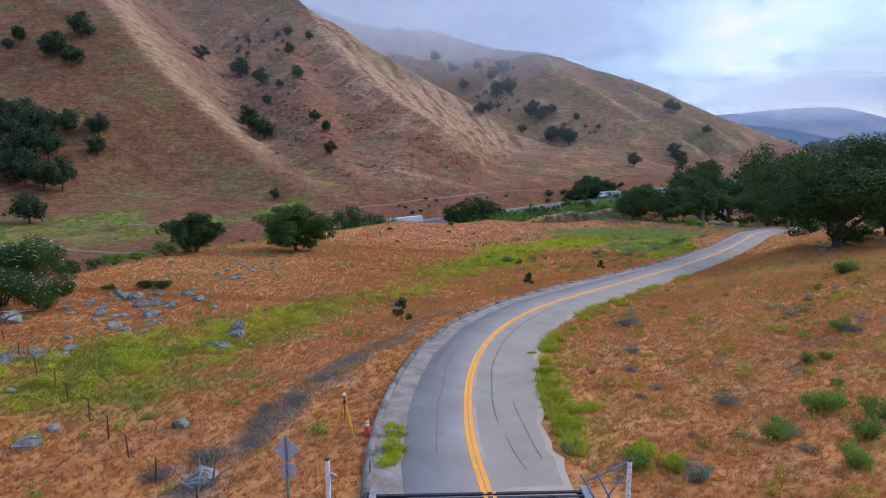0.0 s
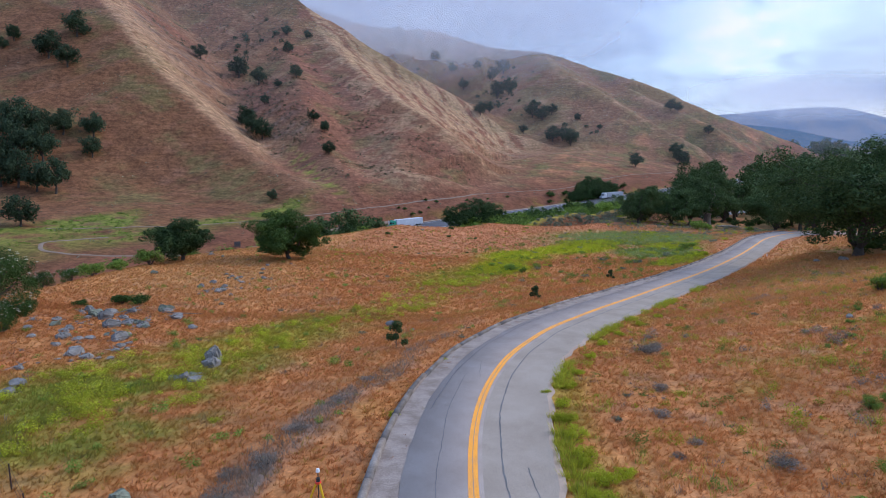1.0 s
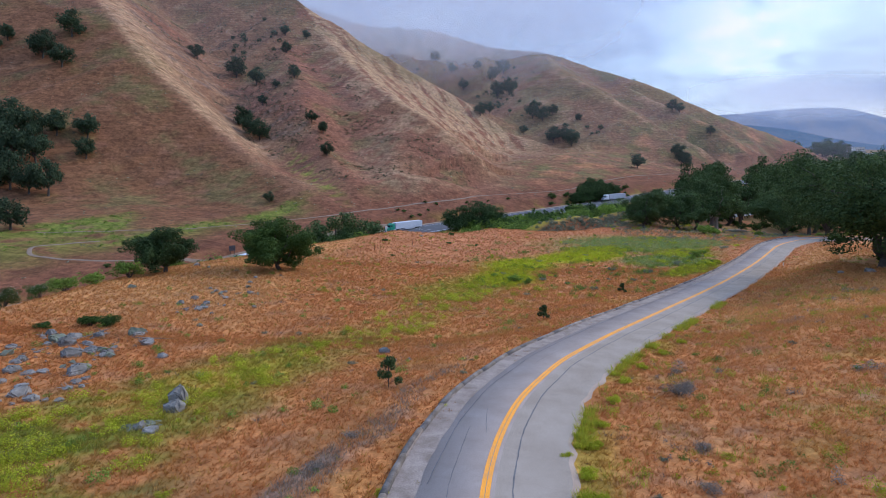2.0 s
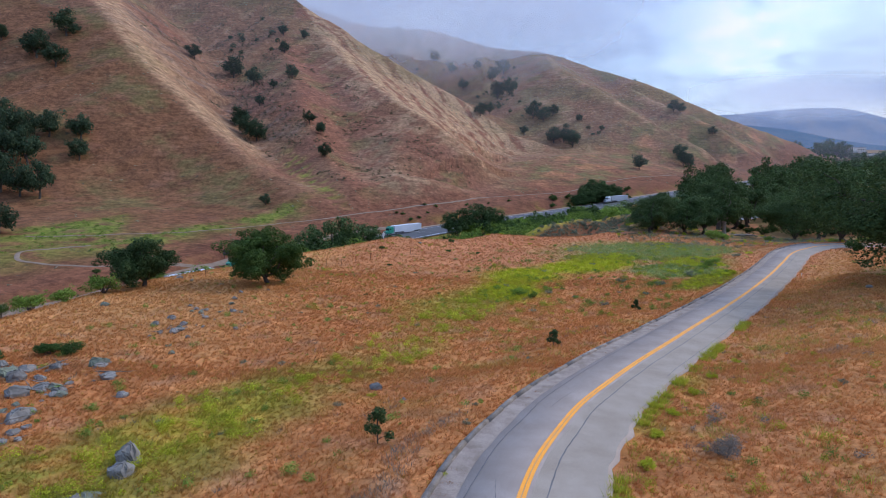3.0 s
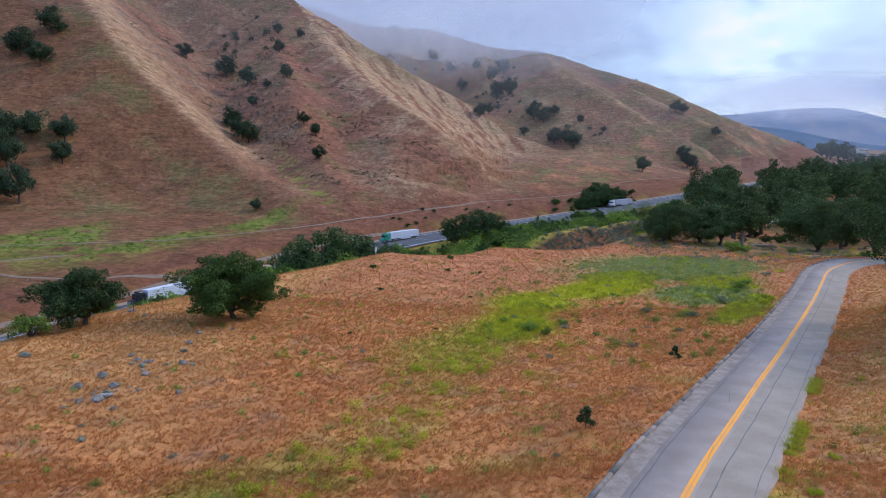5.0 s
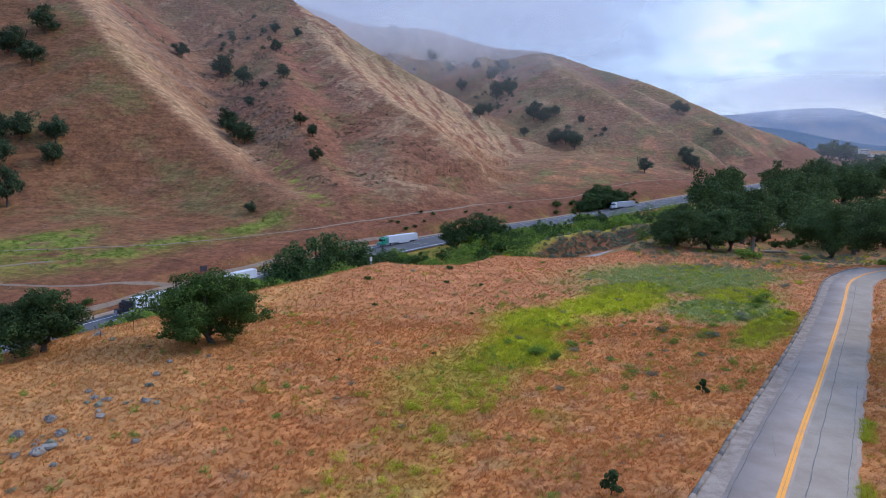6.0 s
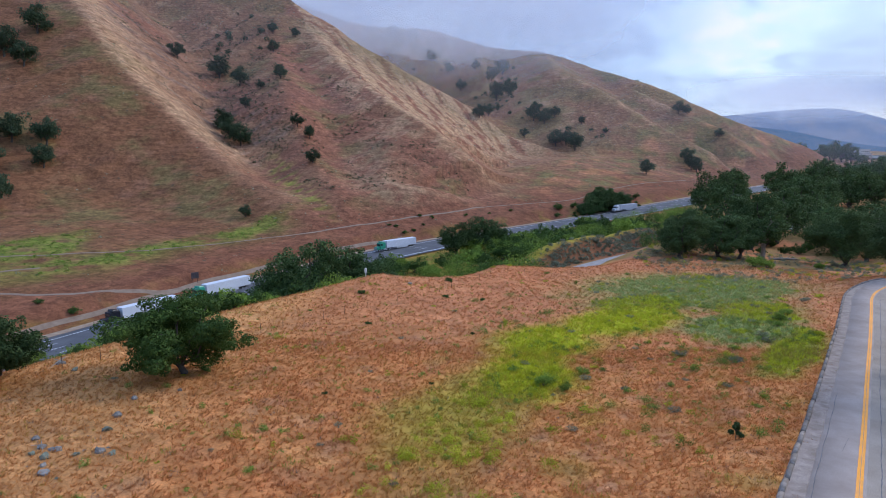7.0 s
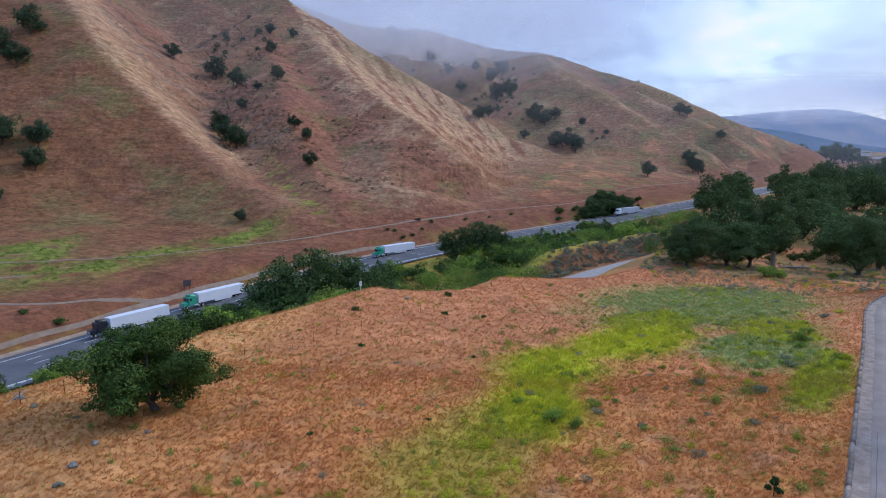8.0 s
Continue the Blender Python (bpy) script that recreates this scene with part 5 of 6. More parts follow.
scatter([shrub("bush", 61 + k, 1.0, 1.4, 3000, 0.038, SHRUB, "round fresh green bush in the dry field", group="green field bushes", slim=0.3) for k in range(3)],
        [(12.4, 20.9, 1.0), (13.2, 17.8, .9), (15.6, 23.3, 1.1), (16.4, 23.8, 0.8), (15.1, 20.0, 1.0), (16.9, 22.1, 1.0), (17.6, 21.2, .9), (19.0, 29.9, .75), (20.2, 30.3, .6),
         (23.9, 35.0, .9), (35.6, 52.4, 1.5), (36.6, 52.8, 1.2), (25.6, 40.9, .4), (23.1, 39.4, .35), (27.5, 44, .4), (30, 47, .5), (26.2, 33.5, .5), (18.3, 26.5, .5), (6.3, 18.2, .8),
         (21, 26.5, .7), (24, 30, .6), (31, 40, .5), (29, 36, .45), (38, 50, .6), (9.5, 93.5, 1.5), (11.3, 92.3, 1.1), (14, 97, 1.0), (7, 97.5, .8), (46, 118, 1.5), (48.5, 121, 1.3), (44, 115, 1.0)])
scatter([shrub("bush", 66 + k, 0.42, 1.25, 2400, 0.035, DEAD, "grey dead twiggy bush in the dry field", group="dead field bushes", slim=0.14) for k in range(2)],
        [(12.7, 25.5, 1.2), (12.9, 41.3, 1.5), (13.6, 42.3, 1.2), (11.1, 34.1, .9), (9.9, 30.6, .9), (24.4, 34.6, 1.3), (13.2, 21.2, .9), (16.2, 24.2, .8), (17.3, 20.6, 1.0), (10.2, 27.5, .7), (14.5, 46, .8),
         (8.9, 26, .6), (-6.5, 28.5, 1.0), (-5.4, 32, .9), (-7.6, 22.5, 1.3), (-8.6, 19.5, 1.3), (-9.8, 18.2, 1.1), (-6.9, 25.2, 1.2), (-4.4, 35, .8), (-8.0, 24.5, .9), (-7.2, 20.6, 1.1)])
scatter([shrub("bush", 71 + k, 0.6, 1.05, 2600, 0.034, LIME, "yellow-green mustard clump at the lane's edge", group="lane-edge clumps", slim=0.28) for k in range(3)],
        [(5.4, 31.2, .9), (5.2, 29.2, 1.0), (5.1, 27.3, 1.0), (5.1, 25.2, 1.1), (5.3, 23.4, 1.1), (5.0, 21.9, 1.0), (6.4, 34, .8), (7.3, 36.5, .8), (8.8, 40, .8), (10.5, 43.5, .8), (12.6, 46.8, .8),
         (15.4, 50.6, .8), (18.2, 54.4, .8), (22, 58.8, .7), (6.2, 24, .8), (6.8, 19.2, 1.1), (7.5, 18.3, 1.0), (-2.0, 20.8, .85), (-1.95, 19.6, 1.05), (-2.0, 18.5, .9), (-2.2, 21.8, .55), (-1.9, 19.0, .8), (4.9, 33.0, .6),
         (-2.5, 29.6, .5), (-0.2, 38.6, .45), (44.3, 107.6, 1.6), (46.6, 110.4, 1.3)])
scatter([shrub("bush", 76, 0.6, 0.9, 2200, 0.03, SAGE, "grey-green sage bush on the lane's shoulder", group="sage bushes", slim=0.25)],
        [(4.3, 19.6, .9), (0.9, 44.4, .6), (8.0, 17.4, 1.2), (7.6, 29.6, .6), (9.0, 33, .5), (1.5, 47.2, .5), (6.0, 58, .6)])
scatter([shrub("bush", 81 + k, 0.75, 1.6, 2600, 0.045, DARK_SHRUB, "low dark green bush among the rocks", group="dark field bushes") for k in range(2)],
        [(-34.1, 57.6, .9), (-31.2, 59.4, 1.4), (-29.8, 59.8, 1.3), (-36, 51, .8), (-12.7, 127, .8), (0.6, 136, .9), (0.2, 126.5, .7), (-9.8, 112.5, .6), (5.6, 126, .6), (-10.5, 88.5, .4), (-1.3, 93, .35), (3.4, 110, .4)])
scatter([shrub("bush", 84 + k, 3.4, 4.6, 19000, 0.05, DARK_SHRUB, "large bush with cream blossom beside the rocks", group="blossoming bushes", bloom=FLOWERS) for k in range(2)],
        [(-33.4, 46.6, 0.95), (-40.5, 54.5, 1.55), (-37.2, 47.5, 1.05), (-42, 50, 1.35), (-43.5, 65.5, .6), (-42, 68.5, .5)])
scatter([shrub("bush", 87, 2.4, 3.8, 2000, 0.12, SHRUB, "bright green bush below the lone oak", group="brow bushes")],
        [(-39.8, 81.5, 1.0), (-42, 72.5, .8), (-41.5, 77, .7), (-40, 94, .8), (71.5, 173.5, 1.25), (74, 172.5, .9), (97, 162, .8), (110, 170, 1.0), (88, 176, .7)])
# scattered weeds through the green patch
rng = np.random.default_rng(9)
weeds = [shrub("weed", 91 + k, 0.4, 0.9, 520, 0.042, (SHRUB, SAGE, LIME)[k], "small leafy weed in the green patch", group="patch weeds", category="weed", slim=0.3) for k in range(3)]
spots = []
while len(spots) < 130:
    x, y = 8 + 58 * rng.random(), 82 + 75 * rng.random()
    if abs(float(nearest(LANE_COARSE, x, y)[0])) > 7 and float(nearest(LANE_COARSE, x, y)[0]) > 0 and rng.random() < 0.35 + 0.65 * (abs(x - 0.55 * (y - 60)) < 14):
        spots.append((x, y, 0.5 + 0.9 * rng.random()))
for i in range(26):
    u = i / 25
    spots.append((30 + 26 * u + 2.2 * rng.normal(), 101 + 34 * u + 2.0 * rng.normal(), 1.0 + 0.9 * rng.random()))
while len(spots) < 270:
    x, y = -30 + 60 * rng.random(), 18 + 110 * rng.random()
    if abs(float(nearest(LANE_COARSE, x, y)[0])) > 6:
        spots.append((x, y, 0.35 + 0.5 * rng.random()))
scatter(weeds, spots)
# bank shrubs across the freeway
spots = [(-18, 296, 0.8), (-22, 300, 0.7), (-14, 300, 0.7), (-10, 307, 0.6), (-6, 318, 0.79), (-12, 317, 0.68), (-25, 301, 0.6), (10, 329, 0.7), (22, 337, 0.6),
         (34, 346, 0.7), (-97, 188, 0.9), (-105, 187, 0.7), (-52, 263, 0.6), (-60, 250, 0.6)]
for i, (x, y, s) in enumerate(spots):
    tagged(place(green_bush[1], x, y, s * 0.8, 40 * i, 0.1), "dark shrub on the red bank above the freeway")
for i in range(20):
    k = 58.6 + 0.42 * i
    c = FREEWAY[int(k)] + (FREEWAY[int(k) + 1] - FREEWAY[int(k)]) * (k % 1)
    off = 16 + 5 * math.sin(i * 2.1)
    x, y = c[0] - 0.65 * off, c[1] + 0.76 * off
    tagged(place(green_bush[1], x, y, 0.9 + 0.4 * math.sin(i * 1.7), 70 * i, 0.3, 1.1), "dense green thicket beyond the freeway")


# ---- rocks ----
def boulder(seed, mat, label):
    """An angular grey rock, broken along flat faces."""
    rng = np.random.default_rng(seed)
    bm = bmesh.new()
    for _ in range(20):
        d = rng.normal(size=3)
        d /= np.linalg.norm(d)
        bm.verts.new(Vector(d * np.array([0.60, 0.46, 0.44]) * (0.75 + 0.35 * rng.random())))
    bmesh.ops.convex_hull(bm, input=bm.verts)
    bmesh.ops.delete(bm, geom=[v for v in bm.verts if not v.link_faces], context="VERTS")
    bmesh.ops.bevel(bm, geom=list(bm.edges), offset=0.035, segments=1, affect="EDGES")
    bmesh.ops.subdivide_edges(bm, edges=list(bm.edges), cuts=1, use_grid_fill=True)
    for v in bm.verts:
        v.co += Vector(rng.normal(size=3) * 0.022)
    return tagged(part("boulder", bm, mat), label, "rock", "field boulders")


rocks = [boulder(100 + k, LICHEN if k == 3 else ROCK, "angular grey boulder lying in the dry grass") for k in range(6)]
stones = [(-15.2, 40.6, 1.3), (-15.6, 37.9, .8), (-14.9, 37.4, .9), (-11.3, 23.2, .9), (-8.0, 17.6, 1.2), (-24.6, 46.9, 1.5), (-29.5, 53.5, 1.6), (-24.9, 42.2, 1.3), (-25.8, 43.6, .9), (-25.6, 34.7, 1.0),
          (-33.1, 42.4, 2.0), (-16.3, 21.2, 1.1), (-16.4, 22.8, .6), (-26.5, 33.5, 1.0), (-25.1, 68.3, 1.1), (-26.2, 57.4, 1.5), (-23.8, 54.5, 1.2), (-32.5, 51.8, .8), (-27.2, 50.4, 1.6), (-4.9, 53.4, 1.1),
          (-21.7, 27.5, .6), (-36.4, 75.8, 1.0), (-24.1, 54.7, .8), (-21, 51.2, .9), (-25.6, 70.3, .8), (-20.4, 69.6, .7), (-24.6, 73.1, .8), (-22.4, 61, .6)]
extra = [(-26.9, 76.3, .6), (-24.7, 81.5, .8), (-25, 84.5, .6), (-22.4, 86.7, .5), (-5.7, 133.2, .9), (-33.5, 90.5, .7), (-35.8, 92, .9), (-28.4, 46.2, 1.1), (-29.5, 48.6, .9), (-27.6, 44.2, .7), (-30.6, 46, .7),
         (-31.3, 49.8, .9), (-28.6, 56.2, 1.0), (-25, 50.6, .7), (28.5, 45.5, .6), (54, 84.5, 1.4), (51.5, 86.2, 1.0), (-24.2, 79.2, .7), (-26.3, 67, .6), (-23.4, 66.2, .5), (-27.5, 72, .5), (-2.8, 50.5, .4)]
scatter(rocks, [(x, y, 1.0 * s) for x, y, s in stones + extra], -0.02)
tagged(place(rocks[0], -15.5, 41.8, 1.2, 15, 0.0, 2.0), "upright pointed grey boulder in the green swale")
rng = np.random.default_rng(31)
outcrops = ((-30.5, 54.5, 2.0), (-27.5, 47, 2.2), (-25, 43, 1.8), (-25.8, 69, 1.3), (-31.3, 51, 1.5), (-26.5, 52, 1.2), (-26, 34, 1.6), (-24.5, 75, 1.8))
for i in range(120):
    cx, cy, w = outcrops[i % len(outcrops)]
    x, y = cx + w * rng.normal(), cy + w * rng.normal()
    if x > -41:
        tagged(place(rocks[i % 6], x, y, 0.28 + 0.75 * rng.random() ** 2.2, 71 * i, 0.03, 0.7 + 0.7 * rng.random()), "small grey stone in the dry grass")
for i, (x, y, size) in enumerate(((-25.1, 42.5, 1.2), (-24.7, 47.3, 1.5), (-26.7, 52, 1.4), (-30.9, 54.4, 1.9), (-27.3, 46, 1.1), (-25.9, 56.9, 1.4), (-30.2, 55.4, 1.5), (-29.6, 48.2, 1.0), (-33.6, 43, 1.5), (-26.3, 33.2, 1.2))):
    tagged(place(rocks[(i * 5) % 6], x, y, size, 47 * i, 0.1, 0.9), "broken grey boulder in a rocky outcrop")
for x, y, turn in ((-15.3, 38.3, 35), (-16.1, 37.8, 50)):
    tagged(place(rocks[3], x, y, 1.5, turn, 0.12, 0.45), "flat tilted slab of grey rock in the green swale")


# ---- saplings ----
def sapling(seed, height, x, y):
    rng = np.random.default_rng(seed)
    top = thing("sapling", (x, y, ground_at(x, y)), "young dark-leaved oak sapling by the lane", "sapling", "oak saplings")
    stems, centres, radii = [], [], []
    for i in range(6):
        w = i * 2.4
        z = height * (0.25 + 0.7 * i / 5)
        tip = np.array([math.cos(w) * 0.3 * height * (1.1 - i / 6), math.sin(w) * 0.3 * height * (1.1 - i / 6), z])
        stems.append(bend(rng, np.array([0, 0, z * 0.5]), tip, 3, 0.03, 0.02, 0.008))
        centres.append(tip)
        radii.append(height * (0.10 + 0.07 * rng.random()))
    stems.append([(np.array([0, 0, -0.1]), 0.035), (np.array([0.04, 0, height * 0.5]), 0.025), (np.array([0, 0.03, height]), 0.01)])
    centres.append(np.array([0, 0.03, height * 0.95]))
    radii.append(height * 0.12)
    v, f = tubes(stems, 5)
    sheet("stem", v, f, BARK, top)
    v, f = leaves(rng, np.array(centres), np.array(radii) * 1.25, 900, 0.075, 0.9)
    sheet("foliage", v, f, OAK, top, shade=False)


sapling(1, 1.75, -3.5, 42.4)
sapling(2, 1.3, 8.7, 62.4)
sapling(3, 1.2, 20.9, 79.4)

# ---- fences ----
def fence(spots, label, height, wires):
    """Steel posts with strands of barbed wire."""
    top = thing("fence", (spots[0][0], spots[0][1], ground_at(*spots[0])), label, "fence")
    inv = top.matrix_basis.inverted()
    heads = []
    for i, (x, y) in enumerate(spots):
        z = ground_at(x, y)
        lean = 0.05 * math.sin(i * 2.7)
        foot, head = inv @ Vector((x, y, z - 0.25)), inv @ Vector((x + lean, y + lean * 0.6, z + height * (1 + 0.08 * math.sin(i * 1.9))))
        bm = bmesh.new()
        rod(bm, foot, head, 0.028, 0.024, 6)
        part("post", bm, RUST, top)
        heads.append((foot, head))
    for k in range(wires):
        u = 0.45 + 0.5 * k / max(1, wires - 1)
        line = [(np.array(a + (b - a) * u), 0.006) for a, b in heads]
        v, f = tubes([line], 3)
        sheet("wire", v, f, RUST, top)
    return top


fence([(-36, 42.6), (-32.5, 39.8), (-29.2, 37), (-25.9, 33.8), (-22.7, 30.8), (-19.8, 28), (-18.1, 26.4), (-15.6, 24), (-13.5, 21.8), (-11.7, 20), (-9.6, 17.8), (-7.2, 15.6)],
      "rusty steel-post wire fence across the field", 0.95, 3)
fence([(-35, 91), (-32.9, 93.4), (-29, 98), (-25, 102.2), (-21.5, 106), (-19.6, 108.3), (-17.5, 110.3), (-15.7, 113.2), (-13.5, 116.1), (-10.7, 119.1), (-7, 123), (-3.3, 126), (1, 132), (5.9, 138.9),
       (8.2, 144.7), (11.5, 147), (15, 149)], "thin wire fence on leaning posts along the brow", 1.15, 2)


# ---- cattle guard, gate wings and posts ----
zg = 4.38
guard = thing("cattle_guard", (1.0, 15.27, zg), "dark steel cattle guard set across the lane", "cattle guard", "", 2.6)
bm = bmesh.new()
box(bm, (6.6, 2.5, 0.1), (0, 0, -0.32))
part("pit_floor", bm, PIT, guard)
for k in range(10):
    bm = bmesh.new()
    box(bm, (6.3, 0.11, 0.12), (0, -1.1 + 0.235 * k, -0.03), (0, 0, 0), 0.02)
    part("rail", bm, RAIL, guard)
for x in (-3.2, 3.2):
    bm = bmesh.new()
    box(bm, (0.22, 2.6, 0.3), (x, 0, -0.10), (0, 0, 0), 0.03)
    part("side_beam", bm, CONCRETE, guard)
for off in (0.13, -0.13):
    bm = bmesh.new()
    for k in range(10):
        box(bm, (0.11, 0.10, 0.006), (0.3 + off, -1.1 + 0.235 * k, 0.034))
    part("paint_mark", bm, YELLOW, guard, "yellow centre line painted over the rails")


def wing(side, x, y):
    """A post with bracing pipes at the end of the guard."""
    z = ground_at(x, y)
    top = thing("gate_wing", (x, y, z), "white post with amber reflectors and blue-grey bracing pipes" if side > 0 else "white post with a small steel bracket beside the guard", "gate post")
    bm = bmesh.new()
    rod(bm, (0, 0, -0.3), (0, 0, 1.35), 0.075, 0.075, 12)
    part("post", bm, WHITE_PAINT, top)
    bm = bmesh.new()
    rod(bm, (0, 0, 1.35), (0, 0, 1.40), 0.08, 0.06, 12)
    part("cap", bm, RUST, top)
    if side > 0:
        for k in range(5):
            bm = bmesh.new()
            rod(bm, (-0.02 + 0.03 * (k % 2), -0.07, 0.3 + 0.22 * k), (-0.02 + 0.03 * (k % 2), -0.084, 0.3 + 0.22 * k), 0.03, 0.03, 10)
            part("reflector", bm, ORANGE_SPOT, top)
        ends = (((-0.05, 0, 1.3), (-1.15, 0.25, 0.55)), ((-0.05, 0, 0.65), (-0.5, 0.1, 0.62)), ((-0.55, 0.12, 1.15), (-0.2, 0.05, 0.75)), ((-0.05, 0, 1.2), (-0.6, 0.1, 0.05)),
                ((-0.95, 0.2, 0.95), (-0.45, 0.1, 0.0)), ((-1.35, 0.3, 0.75), (-0.85, 0.2, -0.1)))
        for a, b in ends:
            bm = bmesh.new()
            rod(bm, a, b, 0.03, 0.03, 8)
            part("brace", bm, BLUE_STEEL, top)
        for p in ((-0.22, -0.02, 0.95), (-0.38, 0.03, 0.52)):
            bm = bmesh.new()
            box(bm, (0.09, 0.02, 0.09), (p[0], p[1] - 0.02, p[2]), (0, 35, 0))
            part("reflector", bm, ORANGE_SPOT, top)
    else:
        bm = bmesh.new()
        box(bm, (0.2, 0.06, 0.1), (0.16, 0, 0.85), (0, 30, 0), 0.01)
        part("bracket", bm, STEEL, top)


wing(1, 5.3, 16.0)
wing(-1, -3.55, 16.1)
mk = thing("marker_post", (-2.5, 17.5, 4.15), "short dark steel marker post at the kerb", "post")
bm = bmesh.new()
box(bm, (0.06, 0.04, 0.65), (0, 0, 0.3), (0, 0, 0), 0.008)
part("stake", bm, BLUE_STEEL, mk)
for x, y, h, lab in ((56.8, 108.6, 0.7, "small white marker post at the lane's edge"), (-13.8, 140.0, 1.7, "pale yellow marker post on the brow")):
    mk = thing("marker_post", (x, y, ground_at(x, y)), lab, "post")
    bm = bmesh.new()
    box(bm, (0.12, 0.05, h), (0, 0, h / 2 - 0.05), (0, 0, 0), 0.01)
    part("stake", bm, WHITE_PAINT, mk)
    if h > 1:
        bm = bmesh.new()
        box(bm, (0.42, 0.06, 0.75), (0, -0.06, h - 0.45), (0, 0, 0), 0.15)
        part("panel", bm, WHITE_PAINT, mk)

# ---- road sign seen from behind ----
sg = thing("road_sign", (-4.55, 15.4, ground_at(-4.55, 15.4) - 0.35), "back of a diamond road sign with a plate below", "road sign")
bm = bmesh.new()
box(bm, (0.06, 0.05, 3.0), (0, 0, 1.3), (0, 0, 0), 0.006)
part("post", bm, BLUE_STEEL, sg)
bm = bmesh.new()
box(bm, (0.56, 0.012, 0.56), (0, 0.035, 2.35), (0, 45, 0), 0.004)
part("diamond_plate", bm, SIGN_BACK, sg)
bm = bmesh.new()
box(bm, (0.42, 0.012, 0.40), (0.03, 0.035, 1.72), (0, 0, 0), 0.004)
part("lower_plate", bm, SIGN_BACK, sg)
for z in (2.15, 2.55, 1.72):
    bm = bmesh.new()
    rod(bm, (0, -0.03, z), (0, -0.045, z), 0.014, 0.014, 6)
    part("bolt", bm, RUST, sg)

# ---- survey tripod and traffic cone ----
tp = thing("survey_tripod", (-3.95, 21.2, ground_at(-3.95, 21.2)), "yellow survey tripod carrying a white receiver on a pole", "tripod", "", 0, 0.9)
for k in range(3):
    w = radians(200 + 120 * k)
    foot, head = Vector((0.62 * math.cos(w), 0.62 * math.sin(w), -0.05)), Vector((0.07 * math.cos(w), 0.07 * math.sin(w), 1.32))
    leg = part("leg", rod(bmesh.new(), foot.lerp(head, 0.3), head, 0.035, 0.04, 8), TRIPOD_YELLOW, tp)
    part("lower_leg", rod(bmesh.new(), foot, foot.lerp(head, 0.42), 0.02, 0.026, 8), TRIPOD_YELLOW, leg)
    part("clamp", box(bmesh.new(), (0.10, 0.07, 0.08), foot.lerp(head, 0.38), (0, 0, 0), 0.01), TRIPOD_YELLOW, leg)
part("head_plate", rod(bmesh.new(), (0, 0, 1.31), (0, 0, 1.37), 0.11, 0.10, 14), CONE_RED, tp)
part("levelling_base", rod(bmesh.new(), (0, 0, 1.37), (0, 0, 1.50), 0.07, 0.06, 12), RUBBER, tp)
part("centre_rod", rod(bmesh.new(), (0, 0, 0.55), (0, 0, 1.31), 0.015, 0.015, 6), RUBBER, tp)
part("mast", rod(bmesh.new(), (0, 0, 1.5), (0, 0, 1.72), 0.02, 0.02, 8), RUBBER, tp)
part("receiver", rod(bmesh.new(), (0, 0, 1.72), (0, 0, 1.83), 0.075, 0.055, 14), WHITE_PAINT, tp)

cn = thing("traffic_cone", (-3.1, 21.15, ground_at(-3.1, 21.15)), "orange-red traffic cone with two white bands", "traffic cone")
part("base", box(bmesh.new(), (0.36, 0.36, 0.035), (0, 0, 0.015), (0, 0, 20), 0.012), RUBBER, cn)
part("body", rod(bmesh.new(), (0, 0, 0.03), (0, 0, 0.71), 0.135, 0.028, 18), CONE_RED, cn)
for z, r, h in ((0.36, 0.088, 0.10), (0.50, 0.066, 0.07)):
    part("white_band", rod(bmesh.new(), (0, 0, z), (0, 0, z + h), r, r - h * 0.157, 18), WHITE_PAINT, cn)

# ---- fallen log ----
lg = thing("log", (89, 193, ground_at(89, 193)), "bare pale fallen log under the oaks", "log")
v, f = tubes([[(np.array([-3.5, 0, 0.35]), 0.28), (np.array([-1, 0.2, 0.4]), 0.36), (np.array([2, 0, 0.4]), 0.33), (np.array([3.8, -0.2, 0.35]), 0.2)]], 9)
sheet("trunk", v, f, PALE_BARK, lg)
v, f = tubes([[(np.array([1, 0, 0.4]), 0.14), (np.array([2, 0.6, 0.9]), 0.09), (np.array([2.8, 1.0, 1.3]), 0.04)]], 6)
sheet("branch", v, f, PALE_BARK, lg)


